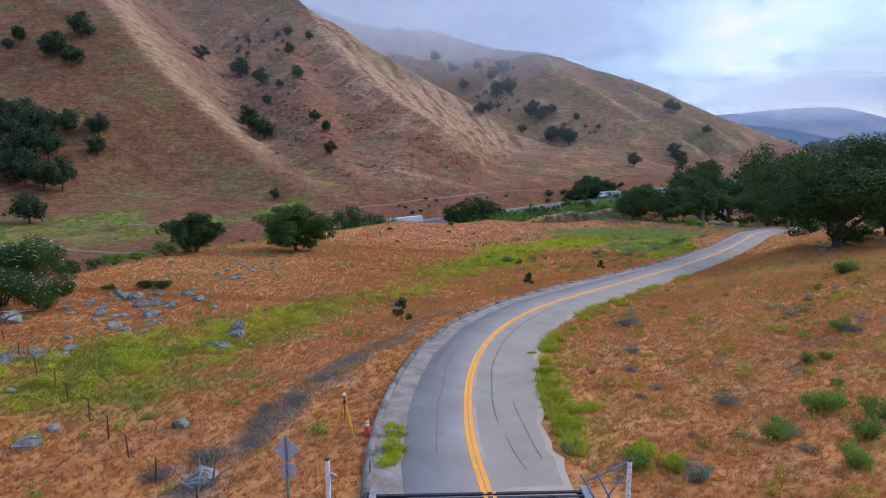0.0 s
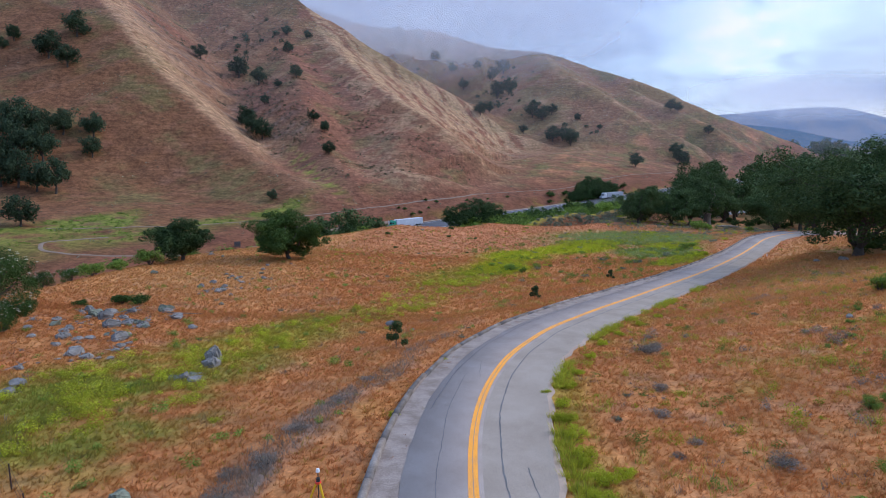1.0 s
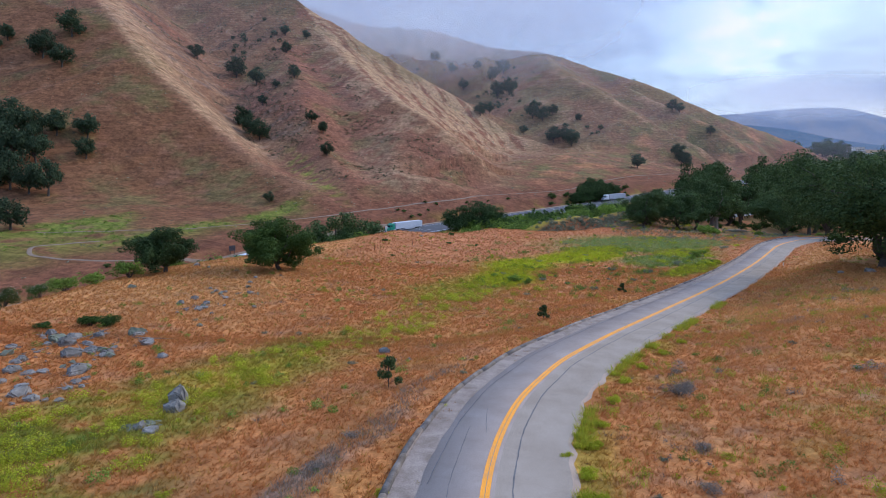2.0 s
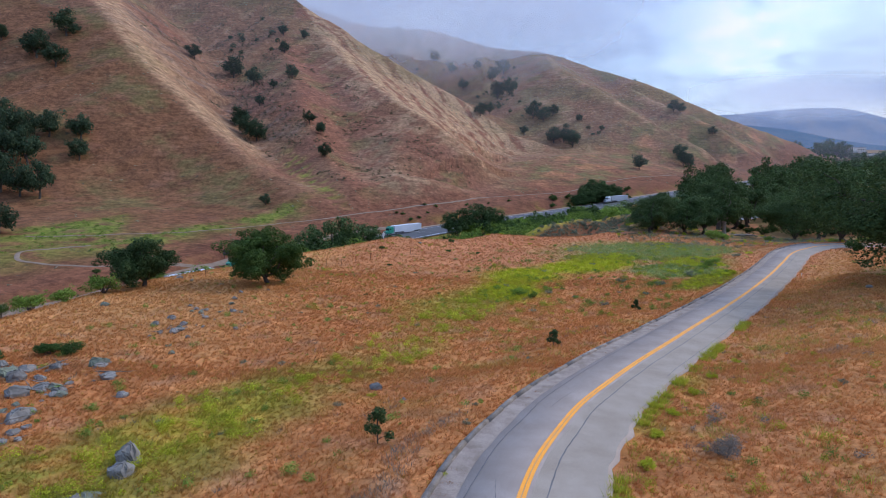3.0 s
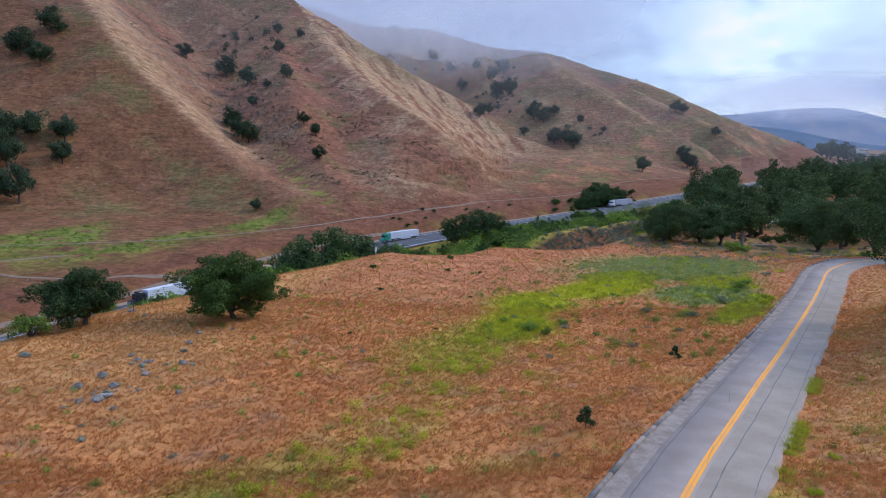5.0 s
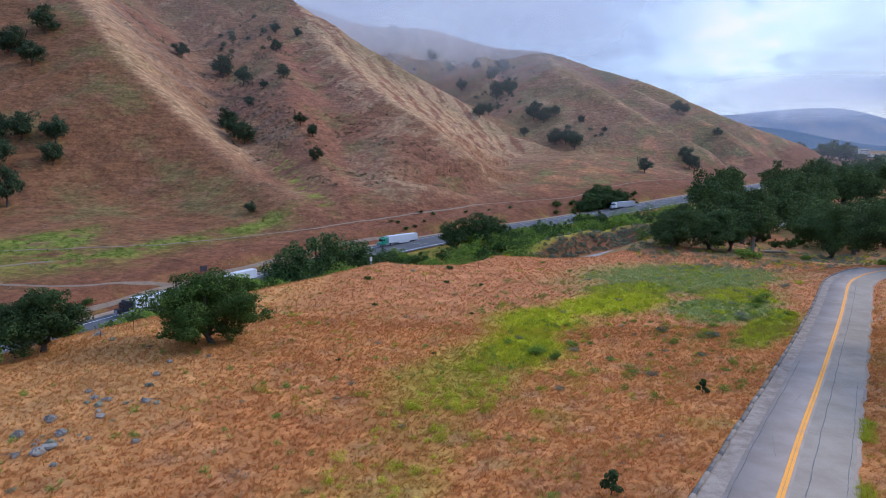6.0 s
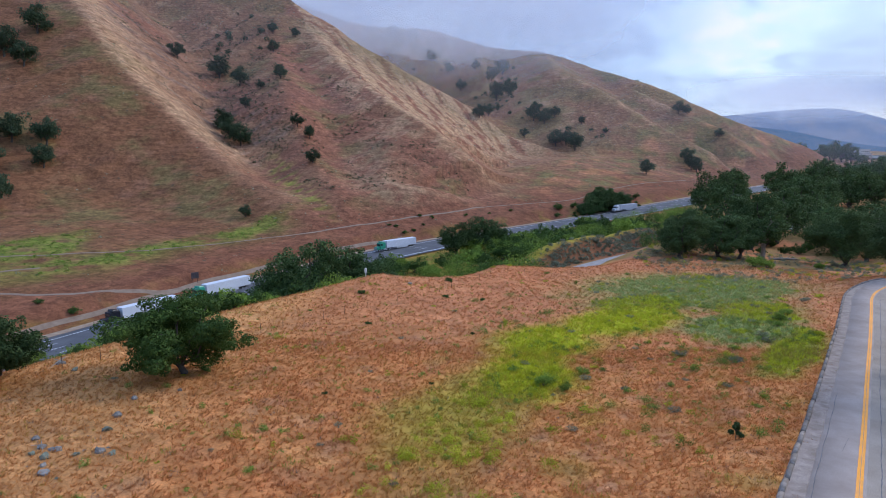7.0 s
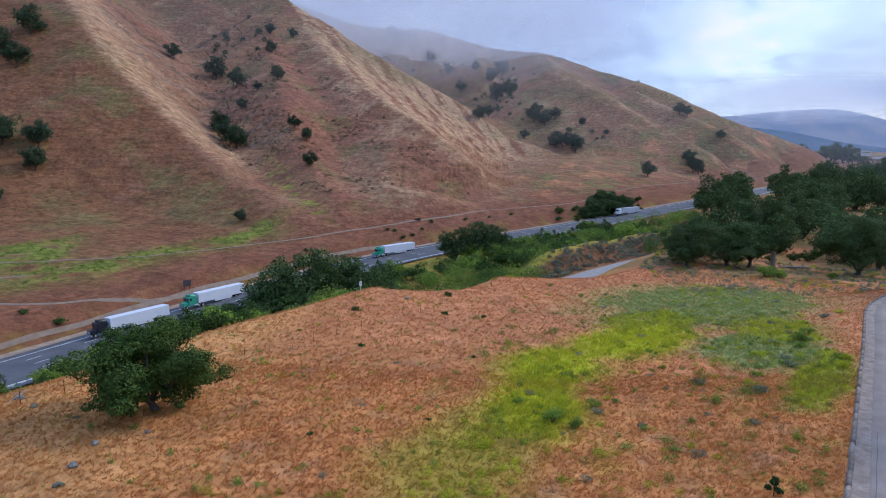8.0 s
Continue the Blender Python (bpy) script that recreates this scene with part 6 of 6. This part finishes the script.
# ---- lorries on the freeway ----
def lorry(x, y, off, cab, box_mat, label):
    """A tractor and long box trailer heading down the valley."""
    dd, along, z = nearest(FREEWAY, np.array([x]), np.array([y]))
    i = int(along[0])
    p, d = FREEWAY[i] + (FREEWAY[i + 1] - FREEWAY[i]) * (along[0] - i), FREEWAY[i + 1] - FREEWAY[i]
    d /= np.linalg.norm(d[:2])
    at = (p[0] - d[1] * off, p[1] + d[0] * off, p[2])
    top = thing("lorry", at, label, "lorry", "freeway lorries", math.degrees(math.atan2(-d[1], -d[0])))
    body = part("trailer", box(bmesh.new(), (16.1, 2.55, 2.75), (-4.6, 0, 2.55), (0, 0, 0), 0.04), box_mat, top)
    part("underframe", box(bmesh.new(), (15.5, 0.9, 0.25), (-4.6, 0, 1.05)), RUBBER, top)
    part("skirt", box(bmesh.new(), (6.0, 2.5, 0.55), (-5.0, 0, 0.85)), box_mat, top)
    c = bmesh.new()
    box(c, (2.6, 2.4, 2.5), (5.3, 0, 2.1), (0, 0, 0), 0.12)
    box(c, (1.9, 2.0, 1.1), (7.2, 0, 1.35), (0, 0, 0), 0.2)
    box(c, (2.0, 2.3, 0.55), (5.0, 0, 3.55), (0, -8, 0), 0.15, 0.85)
    cabin = part("cab", c, cab, top)
    part("windscreen", box(bmesh.new(), (0.06, 2.1, 0.8), (6.62, 0, 2.65), (0, -12, 0), 0.02), GLASS, cabin)
    for s in (1, -1):
        part("side_window", box(bmesh.new(), (0.8, 0.04, 0.6), (5.9, s * 1.2, 2.65), (0, 0, 0), 0.01), GLASS, cabin)
        part("fuel_tank", rod(bmesh.new(), (3.6, s * 1.0, 0.8), (5.0, s * 1.0, 0.8), 0.32, 0.32, 12), STEEL, top)
    part("grille", box(bmesh.new(), (0.05, 1.2, 0.7), (8.15, 0, 1.35), (0, 0, 0), 0.01), STEEL, cabin)
    part("bumper", box(bmesh.new(), (0.25, 2.3, 0.35), (8.1, 0, 0.6), (0, 0, 0), 0.05), STEEL, top)
    for wx in (7.2, 3.4, 2.1, -9.6, -10.9):
        for s in (1, -1):
            w = part("wheel", rod(bmesh.new(), (wx, s * 0.75, 0.5), (wx, s * 1.22, 0.5), 0.5, 0.5, 16), RUBBER, top)
            part("rim", rod(bmesh.new(), (wx, s * 1.215, 0.5), (wx, s * 1.235, 0.5), 0.27, 0.27, 12), STEEL, w)
    return top


lorry(104, 370, 5.8, CAB_WHITE, TRAILER_GREY, "white lorry with a grey box trailer")
lorry(-17, 270, 5.8, CAB_GREEN, TRAILER, "green lorry with a white box trailer")
lorry(-64, 208, 5.8, CAB_GREEN, TRAILER, "green lorry with a long white trailer behind the oaks")
lorry(-80, 188, 5.8, CAB_BLACK, TRAILER, "black lorry with a white box trailer")

# ---- dark board beside the freeway ----
bx, by = -78, 219
bd = thing("signboard", (bx, by, ground_at(bx, by)), "dark rectangular signboard on two posts beside the freeway", "signboard", "", 35)
for s in (-0.7, 0.7):
    part("post", box(bmesh.new(), (0.12, 0.12, 3.0), (s, 0, 1.3)), RUST, bd)
part("panel", box(bmesh.new(), (2.2, 0.08, 1.9), (0, -0.10, 2.3), (0, 0, 0), 0.02), SIGN_BROWN, bd)


# ---- the town's edge far down the valley ----
ov = thing("overpass", (735, 1045, 4), "grey concrete overpass across the distant freeway", "bridge", "", -42)
part("deck", box(bmesh.new(), (110, 12, 2.0), (0, 0, 11), (0, 0, 0), 0.2), CONCRETE, ov)
for s in (-38, -13, 13, 38):
    part("pier", box(bmesh.new(), (2.2, 6, 12), (s, 0, 4.5), (0, 0, 0), 0.2), CONCRETE, ov)
for s in (-5.8, 5.8):
    part("parapet", box(bmesh.new(), (110, 0.4, 1.1), (0, s, 12.5)), CONCRETE, ov)


def car(at, turn, paint, label):
    top = thing("car", at, label, "car", "distant cars", turn)
    b = bmesh.new()
    box(b, (4.5, 1.8, 0.75), (0, 0, 0.75), (0, 0, 0), 0.15)
    body = part("body", b, paint, top)
    part("cabin", box(bmesh.new(), (2.4, 1.6, 0.6), (-0.2, 0, 1.35), (0, 0, 0), 0.12, 0.8), GLASS, body)
    for wx in (1.4, -1.4):
        for s in (0.75, -0.75):
            part("wheel", rod(bmesh.new(), (wx, s, 0.33), (wx, s * 1.25, 0.33), 0.33, 0.33, 10), RUBBER, top)
    return top


cars = [car((0, 0, 0), 0, CAB_WHITE, "white car on the distant freeway"), car((0, 0, 0), 0, CAB_BLACK, "dark car on the distant freeway"), car((0, 0, 0), 0, STEEL, "silver car on the distant freeway")]
rng = np.random.default_rng(4)
far_line = [p for p in FREEWAY if 640 < p[0] < 1050]
for i in range(36):
    p = far_line[int(rng.random() * (len(far_line) - 1))]
    off = (-7, -3.3, 0.8, 4.6)[i % 4]
    m = pose(p[0] - 0.7 * off + 6 * rng.random(), p[1] + 0.7 * off + 6 * rng.random(), p[2] + 0.05, 0, 0, 46)
    if i < 3:
        cars[i].matrix_basis = m
    else:
        copy_thing(cars[i % 3], m)
place_car = pose(33.5, 206, -14.95, 0, 0, 42)
tagged(copy_thing(cars[0], place_car), "white car on the pale side road")


def house(at, turn, size, label):
    top = thing("building", at, label, "building", "distant buildings", turn)
    w, d, h = size
    wall = part("wall", box(bmesh.new(), (w, d, h), (0, 0, h / 2)), WHITE_PAINT, top)
    b = bmesh.new()
    box(b, (w + 1, d + 1, 0.6), (0, 0, h + 0.3), (0, 0, 0), 0.1)
    part("roof", b, STEEL, top)
    for k in range(5):
        part("window", box(bmesh.new(), (w * 0.1, 0.1, h * 0.3), (w * (-0.38 + 0.19 * k), -d / 2 - 0.02, h * 0.55)), GLASS, wall)


for x, y, w, h in ((820, 1210, 26, 7), (870, 1230, 34, 8), (910, 1270, 22, 6), (845, 1290, 30, 9), (770, 1190, 24, 6), (960, 1250, 40, 8), (900, 1330, 28, 10), (800, 1260, 20, 6)):
    house((x, y, ground_at(x, y)), 20, (w, 14, h), "low pale building at the town's edge")


# ---- grass: uncountable blades over the shelf ----
def tufts(count, x0, x1, y0, y1, seed, height, width, blades):
    rng = np.random.default_rng(seed)
    x, y = x0 + (x1 - x0) * rng.random(count), y0 + (y1 - y0) * rng.random(count)
    d, _, _ = nearest(LANE_COARSE, x, y)
    b, _, _ = nearest(BROW, x, y)
    bare = wave(x, y, 2.3, 4) + 0.6 * wave(x, y, 0.9, 1)
    keep = ((d > 3.86) | (d < -(np.interp(y, [17, 22, 28, 150], [2.65, 3.0, 3.35, 3.4]) + 0.1))) & (b < 6) & (bare > -1.1) & ((y > 17) | (np.abs(x - 1) > 4.2))
    x, y = x[keep], y[keep]
    n = len(x)
    z = on_grid(x, y, GZ)
    col = on_grid(x, y, GROWTH)
    kind = rng.random(n)
    col = np.where((kind < 0.22)[:, None], col * 0.65 + 0.35 * np.array(STRAW), col)
    col = np.where(((kind > 0.22) & (kind < 0.30))[:, None], col * 0.65 + 0.35 * np.array(RUSSET), col)
    col = np.where(((kind > 0.30) & (kind < 0.36))[:, None], col * 0.7 + 0.3 * np.array(ASH), col)
    col = np.where(((kind > 0.36) & (kind < 0.42))[:, None], col * 0.5 + 0.5 * np.array(OLIVE), col)
    col *= (0.92 + 0.28 * rng.random(n))[:, None]
    green = (col[:, 1] > 0.75 * col[:, 0])
    vs, cs = [], []
    for _ in range(blades):
        w = rng.random(n) * 2 * math.pi
        r = width * 1.6 * rng.random(n)
        h = height * (0.45 + 0.9 * rng.random(n)) * np.where(green, 1.5, 1.0)
        bx, by = x + r * np.cos(w * 3), y + r * np.sin(w * 3)
        wx, wy = np.cos(w) * width * 0.5, np.sin(w) * width * 0.5
        lx, ly = (rng.random(n) - 0.35) * h * 2.6, (rng.random(n) - 0.5) * h * 2.6
        tri = np.stack([np.c_[bx - wx, by - wy, z - 0.03], np.c_[bx + wx, by + wy, z - 0.03], np.c_[bx + lx, by + ly, z + h]], 1)
        vs.append(tri.reshape(-1, 3))
        cs.append(np.repeat(col, 3, 0))
    v, c = np.vstack(vs), np.vstack(cs)
    ob = sheet("grass", v, np.arange(len(v)).reshape(-1, 3), BLADES, None, c, shade=False)
    return tagged(ob, "dry orange and straw grass with green weeds", "grass", kind="stuff")


tufts(75000, -40, 42, 13, 58, 1, 0.17, 0.05, 6)
tufts(52000, -42, 60, 55, 105, 2, 0.22, 0.08, 5)
tufts(32000, -30, 85, 100, 175, 3, 0.26, 0.12, 4)


def weed_patch(name, label, x, y, seed, height, width, blades, tones):
    """Upright slender weeds at given places, each with its own tone."""
    rng = np.random.default_rng(seed)
    n = len(x)
    z = on_grid(x, y, GZ)
    mixed = rng.random(n)[:, None]
    col = np.array(tones[0]) * mixed + np.array(tones[1]) * (1 - mixed)
    size = 0.6 + 0.8 * rng.random(n)
    vs, cs = [], []
    for _ in range(blades):
        w = rng.random(n) * 2 * math.pi
        r = size * height * 0.55 * np.sqrt(rng.random(n))
        h = size * height * (0.35 + 0.75 * rng.random(n))
        bx, by = x + r * np.cos(w), y + r * np.sin(w)
        a = rng.random(n) * 2 * math.pi
        wx, wy = np.cos(a) * width * 0.5, np.sin(a) * width * 0.5
        lx, ly = np.cos(w) * h * 0.5 + rng.normal(size=n) * h * 0.2, np.sin(w) * h * 0.5 + rng.normal(size=n) * h * 0.2
        tri = np.stack([np.c_[bx - wx, by - wy, z - 0.03], np.c_[bx + wx, by + wy, z - 0.03], np.c_[bx + lx, by + ly, z + h]], 1)
        vs.append(tri.reshape(-1, 3))
        cs.append(np.repeat(col * (0.8 + 0.4 * rng.random(n))[:, None], 3, 0))
    v, c = np.vstack(vs), np.vstack(cs)
    ob = sheet(name, v, np.arange(len(v)).reshape(-1, 3), BLADES, None, c, shade=False)
    return tagged(ob, label, "weeds", kind="stuff")


def sown(count, x0, x1, y0, y1, seed, keep):
    rng = np.random.default_rng(seed)
    x, y = x0 + (x1 - x0) * rng.random(count), y0 + (y1 - y0) * rng.random(count)
    d, b = nearest(LANE_COARSE, x, y)[0], nearest(BROW, x, y)[0]
    ok = keep(x, y, d, on_grid(x, y, GROWTH)) & ((d > 4) | (d < -3.5)) & (b < 4) & (y > 15)
    return x[ok], y[ok]


def is_green(x, y, d, g):
    return (g[:, 1] > 0.72 * g[:, 0]) & (wave(x, y, 1.6, 3) + 0.7 * wave(x, y, 0.7, 5) > -0.35 + 0.75 * smooth(52, 62, y) * smooth(92, 84, y))


# lush green growth in the swale and the patches
x, y = sown(20000, -38, 25, 14, 100, 41, lambda x, y, d, g: is_green(x, y, d, g) & (wave(x, y, 1.1, 9) > -0.2))
weed_patch("green_weeds", "low green weeds in the swale", x, y, 42, 0.34, 0.035, 9, ((0.30, 0.29, 0.045), (0.17, 0.20, 0.03)))


def clumps(label, x, y, seed, low, high, share, mat, leaf=0.032):
    """Fluffy low weeds, too many to count: each a loose ball of small leaves with a few outliers."""
    rng = np.random.default_rng(seed)
    n = len(x)
    size = low + (high - low) * rng.random(n) ** 2
    k = 4
    cx = np.repeat(x, k) + np.repeat(size, k) * 0.6 * rng.normal(size=n * k)
    cy = np.repeat(y, k) + np.repeat(size, k) * 0.6 * rng.normal(size=n * k)
    r = np.repeat(size, k) * (0.4 + 0.6 * rng.random(n * k))
    c = np.c_[cx, cy, on_grid(cx, cy, GZ) + r * 0.65]
    v, f = leaves(rng, c, r, n * share, leaf, 1.0, 0.0, 0.42)
    return tagged(sheet("weeds", v, f, mat, None, shade=False), label, "weeds", kind="stuff")


# fluffy yellow-green clumps that stand out of the swale
x, y = sown(3300, -38, 8, 14, 90, 61, lambda x, y, d, g: (np.abs(nearest(SWALE, x, y)[0]) < 3.4 + 0.11 * np.clip(54 - y, 0, 40)) & (wave(x, y, 2.7, 8) + 0.4 * wave(x, y, 0.9, 3) > -0.25))
clumps("fluffy yellow-green weed clumps in the swale", x, y, 63, 0.18, 0.55, 150, WEED, 0.05)
x, y = sown(420, 4.5, 50, 15, 80, 64, lambda x, y, d, g: d < -4.5)
clumps("small yellow-green weeds dotted through the dry field", x, y, 65, 0.12, 0.42, 110, WEED, 0.04)
x, y = sown(260, 4.5, 50, 15, 80, 66, lambda x, y, d, g: d < -4.5)
clumps("small dark green weeds dotted through the dry field", x, y, 67, 0.12, 0.42, 120, SHRUB, 0.04)
x, y = sown(380, -34, 8, 15, 110, 68, lambda x, y, d, g: d > 5)
clumps("small green weeds dotted over the orange slope", x, y, 69, 0.12, 0.36, 110, SHRUB, 0.045)
x, y = sown(700, 4.5, 50, 15, 70, 70, lambda x, y, d, g: (d < -4.5) & (wave(x, y, 5.5, 12) + 0.4 * wave(x, y, 1.7, 4) > 0.3))
clumps("low grey dead brush through the dry field", x, y, 71, 0.14, 0.42, 110, DEAD, 0.04)
x, y = sown(900, 2, 60, 80, 160, 72, is_green)
clumps("bright mustard clumps in the green patch", x, y, 73, 0.2, 0.55, 90, LIME, 0.07)
x, y = sown(800, 4, 50, 78, 135, 74, lambda x, y, d, g: (d > 5) & (wave(x, y, 6.5, 3) + 0.5 * wave(x, y, 1.9, 4) > -0.1))
clumps("small green tufts round the damp patch", x, y, 75, 0.15, 0.55, 90, SHRUB, 0.06)
x, y = sown(420, -20, 40, 76, 135, 76, lambda x, y, d, g: (d > 5) & (wave(x, y, 8.5, 7) + 0.5 * wave(x, y, 2.3, 2) > 0.0))
clumps("small yellow-green tufts over the orange slope", x, y, 77, 0.15, 0.5, 90, WEED, 0.06)
x, y = sown(38000, -5, 75, 82, 165, 43, lambda x, y, d, g: is_green(x, y, d, g) & (g[:, 2] < 0.06))
weed_patch("green_weeds", "yellow-green mustard in the far patch", x, y, 44, 0.45, 0.06, 7, ((0.50, 0.52, 0.03), (0.34, 0.40, 0.03)))
x, y = sown(26000, 10, 80, 95, 165, 45, lambda x, y, d, g: is_green(x, y, d, g) & (g[:, 2] >= 0.06))
weed_patch("green_weeds", "blue-green rushes in the damp patch", x, y, 46, 0.4, 0.06, 7, ((0.25, 0.35, 0.135), (0.19, 0.28, 0.085)))
x, y = sown(1500, 44, 135, 150, 205, 78, lambda x, y, d, g: wave(x, y, 9, 3) + 0.5 * wave(x, y, 2.7, 4) > -0.25)
clumps("low olive weeds beneath the grove", x, y, 79, 0.2, 0.7, 60, SAGE, 0.1)
x, y = sown(1100, 44, 135, 148, 205, 80, lambda x, y, d, g: wave(x, y, 11, 6) + 0.5 * wave(x, y, 3.1, 2) > 0.1)
clumps("yellow-green weeds at the grove's edge", x, y, 81, 0.2, 0.6, 60, WEED, 0.1)
# clumps of green and grey weeds through the dry field
x, y = sown(14000, 4, 48, 14, 75, 47, lambda x, y, d, g: (wave(x, y, 2.1, 11) + 0.5 * wave(x, y, 5.5, 2) > 0.32))
weed_patch("green_weeds", "small green weeds through the dry field", x, y, 48, 0.3, 0.03, 9, ((0.42, 0.40, 0.05), (0.17, 0.22, 0.05)))
x, y = sown(9000, -38, 48, 14, 90, 49, lambda x, y, d, g: (wave(x, y, 1.8, 14) + 0.5 * wave(x, y, 6.5, 5) > 0.6))
weed_patch("dead_weeds", "dry grey weeds through the field", x, y, 50, 0.26, 0.03, 9, ((0.26, 0.22, 0.185), (0.15, 0.128, 0.11)))
x, y = sown(12000, -30, 70, 75, 150, 51, lambda x, y, d, g: (wave(x, y, 2.4, 17) + 0.5 * wave(x, y, 7.5, 6) > 0.55))
weed_patch("green_weeds", "green and yellow weeds along the brow", x, y, 52, 0.32, 0.06, 7, ((0.36, 0.36, 0.05), (0.17, 0.21, 0.06)))
# grey brush beside the lane
x, y = sown(9000, -14, 3, 14, 54, 53, lambda x, y, d, g: np.abs(d - 5.9 - 0.16 * np.clip(38 - y, 0, 40) + 0.5 * wave(x, y, 4.3, 1)) < (0.75 + 0.6 * wave(x, y, 1.9, 7)) * smooth(52, 34, y))
weed_patch("dead_weeds", "grey dead brush in the ditch beside the lane", x, y, 54, 0.3, 0.025, 9, ((0.36, 0.285, 0.225), (0.20, 0.158, 0.125)))
# what grows in the gutter joint and over the lane's ragged edge
rng = np.random.default_rng(55)
s = S0 + 1 + 120 * rng.random(1500)
k = s.astype(int)
d = LANE[k + 1] - LANE[k]
d /= np.linalg.norm(d[:, :2], axis=1)[:, None]
side = 2.47 + 0.08 * rng.normal(size=len(s))
ok = wave(s, s * 0, 2.2, 3) > -0.1
x, y = (LANE[k, 0] - d[:, 1] * side)[ok], (LANE[k, 1] + d[:, 0] * side)[ok]
weed_patch("gutter_weeds", "small weeds in the gutter joint", x, y, 56, 0.13, 0.025, 6, ((0.30, 0.20, 0.09), (0.20, 0.22, 0.05)))
side = 3.02 + 0.22 * rng.normal(size=len(s))
ok = wave(s, s * 0, 3.1, 8) > 0.25
x, y = (LANE[k, 0] - d[:, 1] * side)[ok], (LANE[k, 1] + d[:, 0] * side)[ok]
weed_patch("gutter_weeds", "russet dry litter in the gutter", x, y, 57, 0.14, 0.04, 6, ((0.40, 0.17, 0.08), (0.30, 0.14, 0.08)))
s = S0 + 3 + 62 * rng.random(2600)
k = s.astype(int)
d = LANE[k + 1] - LANE[k]
d /= np.linalg.norm(d[:, :2], axis=1)[:, None]
side = -(3.45 + 0.5 * rng.random(len(s)) ** 1.5)
ok = (wave(s, s * 0, 3.7, 2) + 0.5 * wave(s, s * 0, 1.1, 5) > np.interp(LANE[k, 1], [26, 34], [-0.6, 0.15])) & (np.interp(LANE[k, 1], [17, 24], [0, 1]) > 0.3)
x, y = (LANE[k, 0] - d[:, 1] * side)[ok], (LANE[k, 1] + d[:, 0] * side)[ok]
weed_patch("verge_weeds", "lime-green weeds along the lane's edge", x, y, 58, 0.42, 0.03, 10, ((0.46, 0.44, 0.04), (0.27, 0.30, 0.04)))
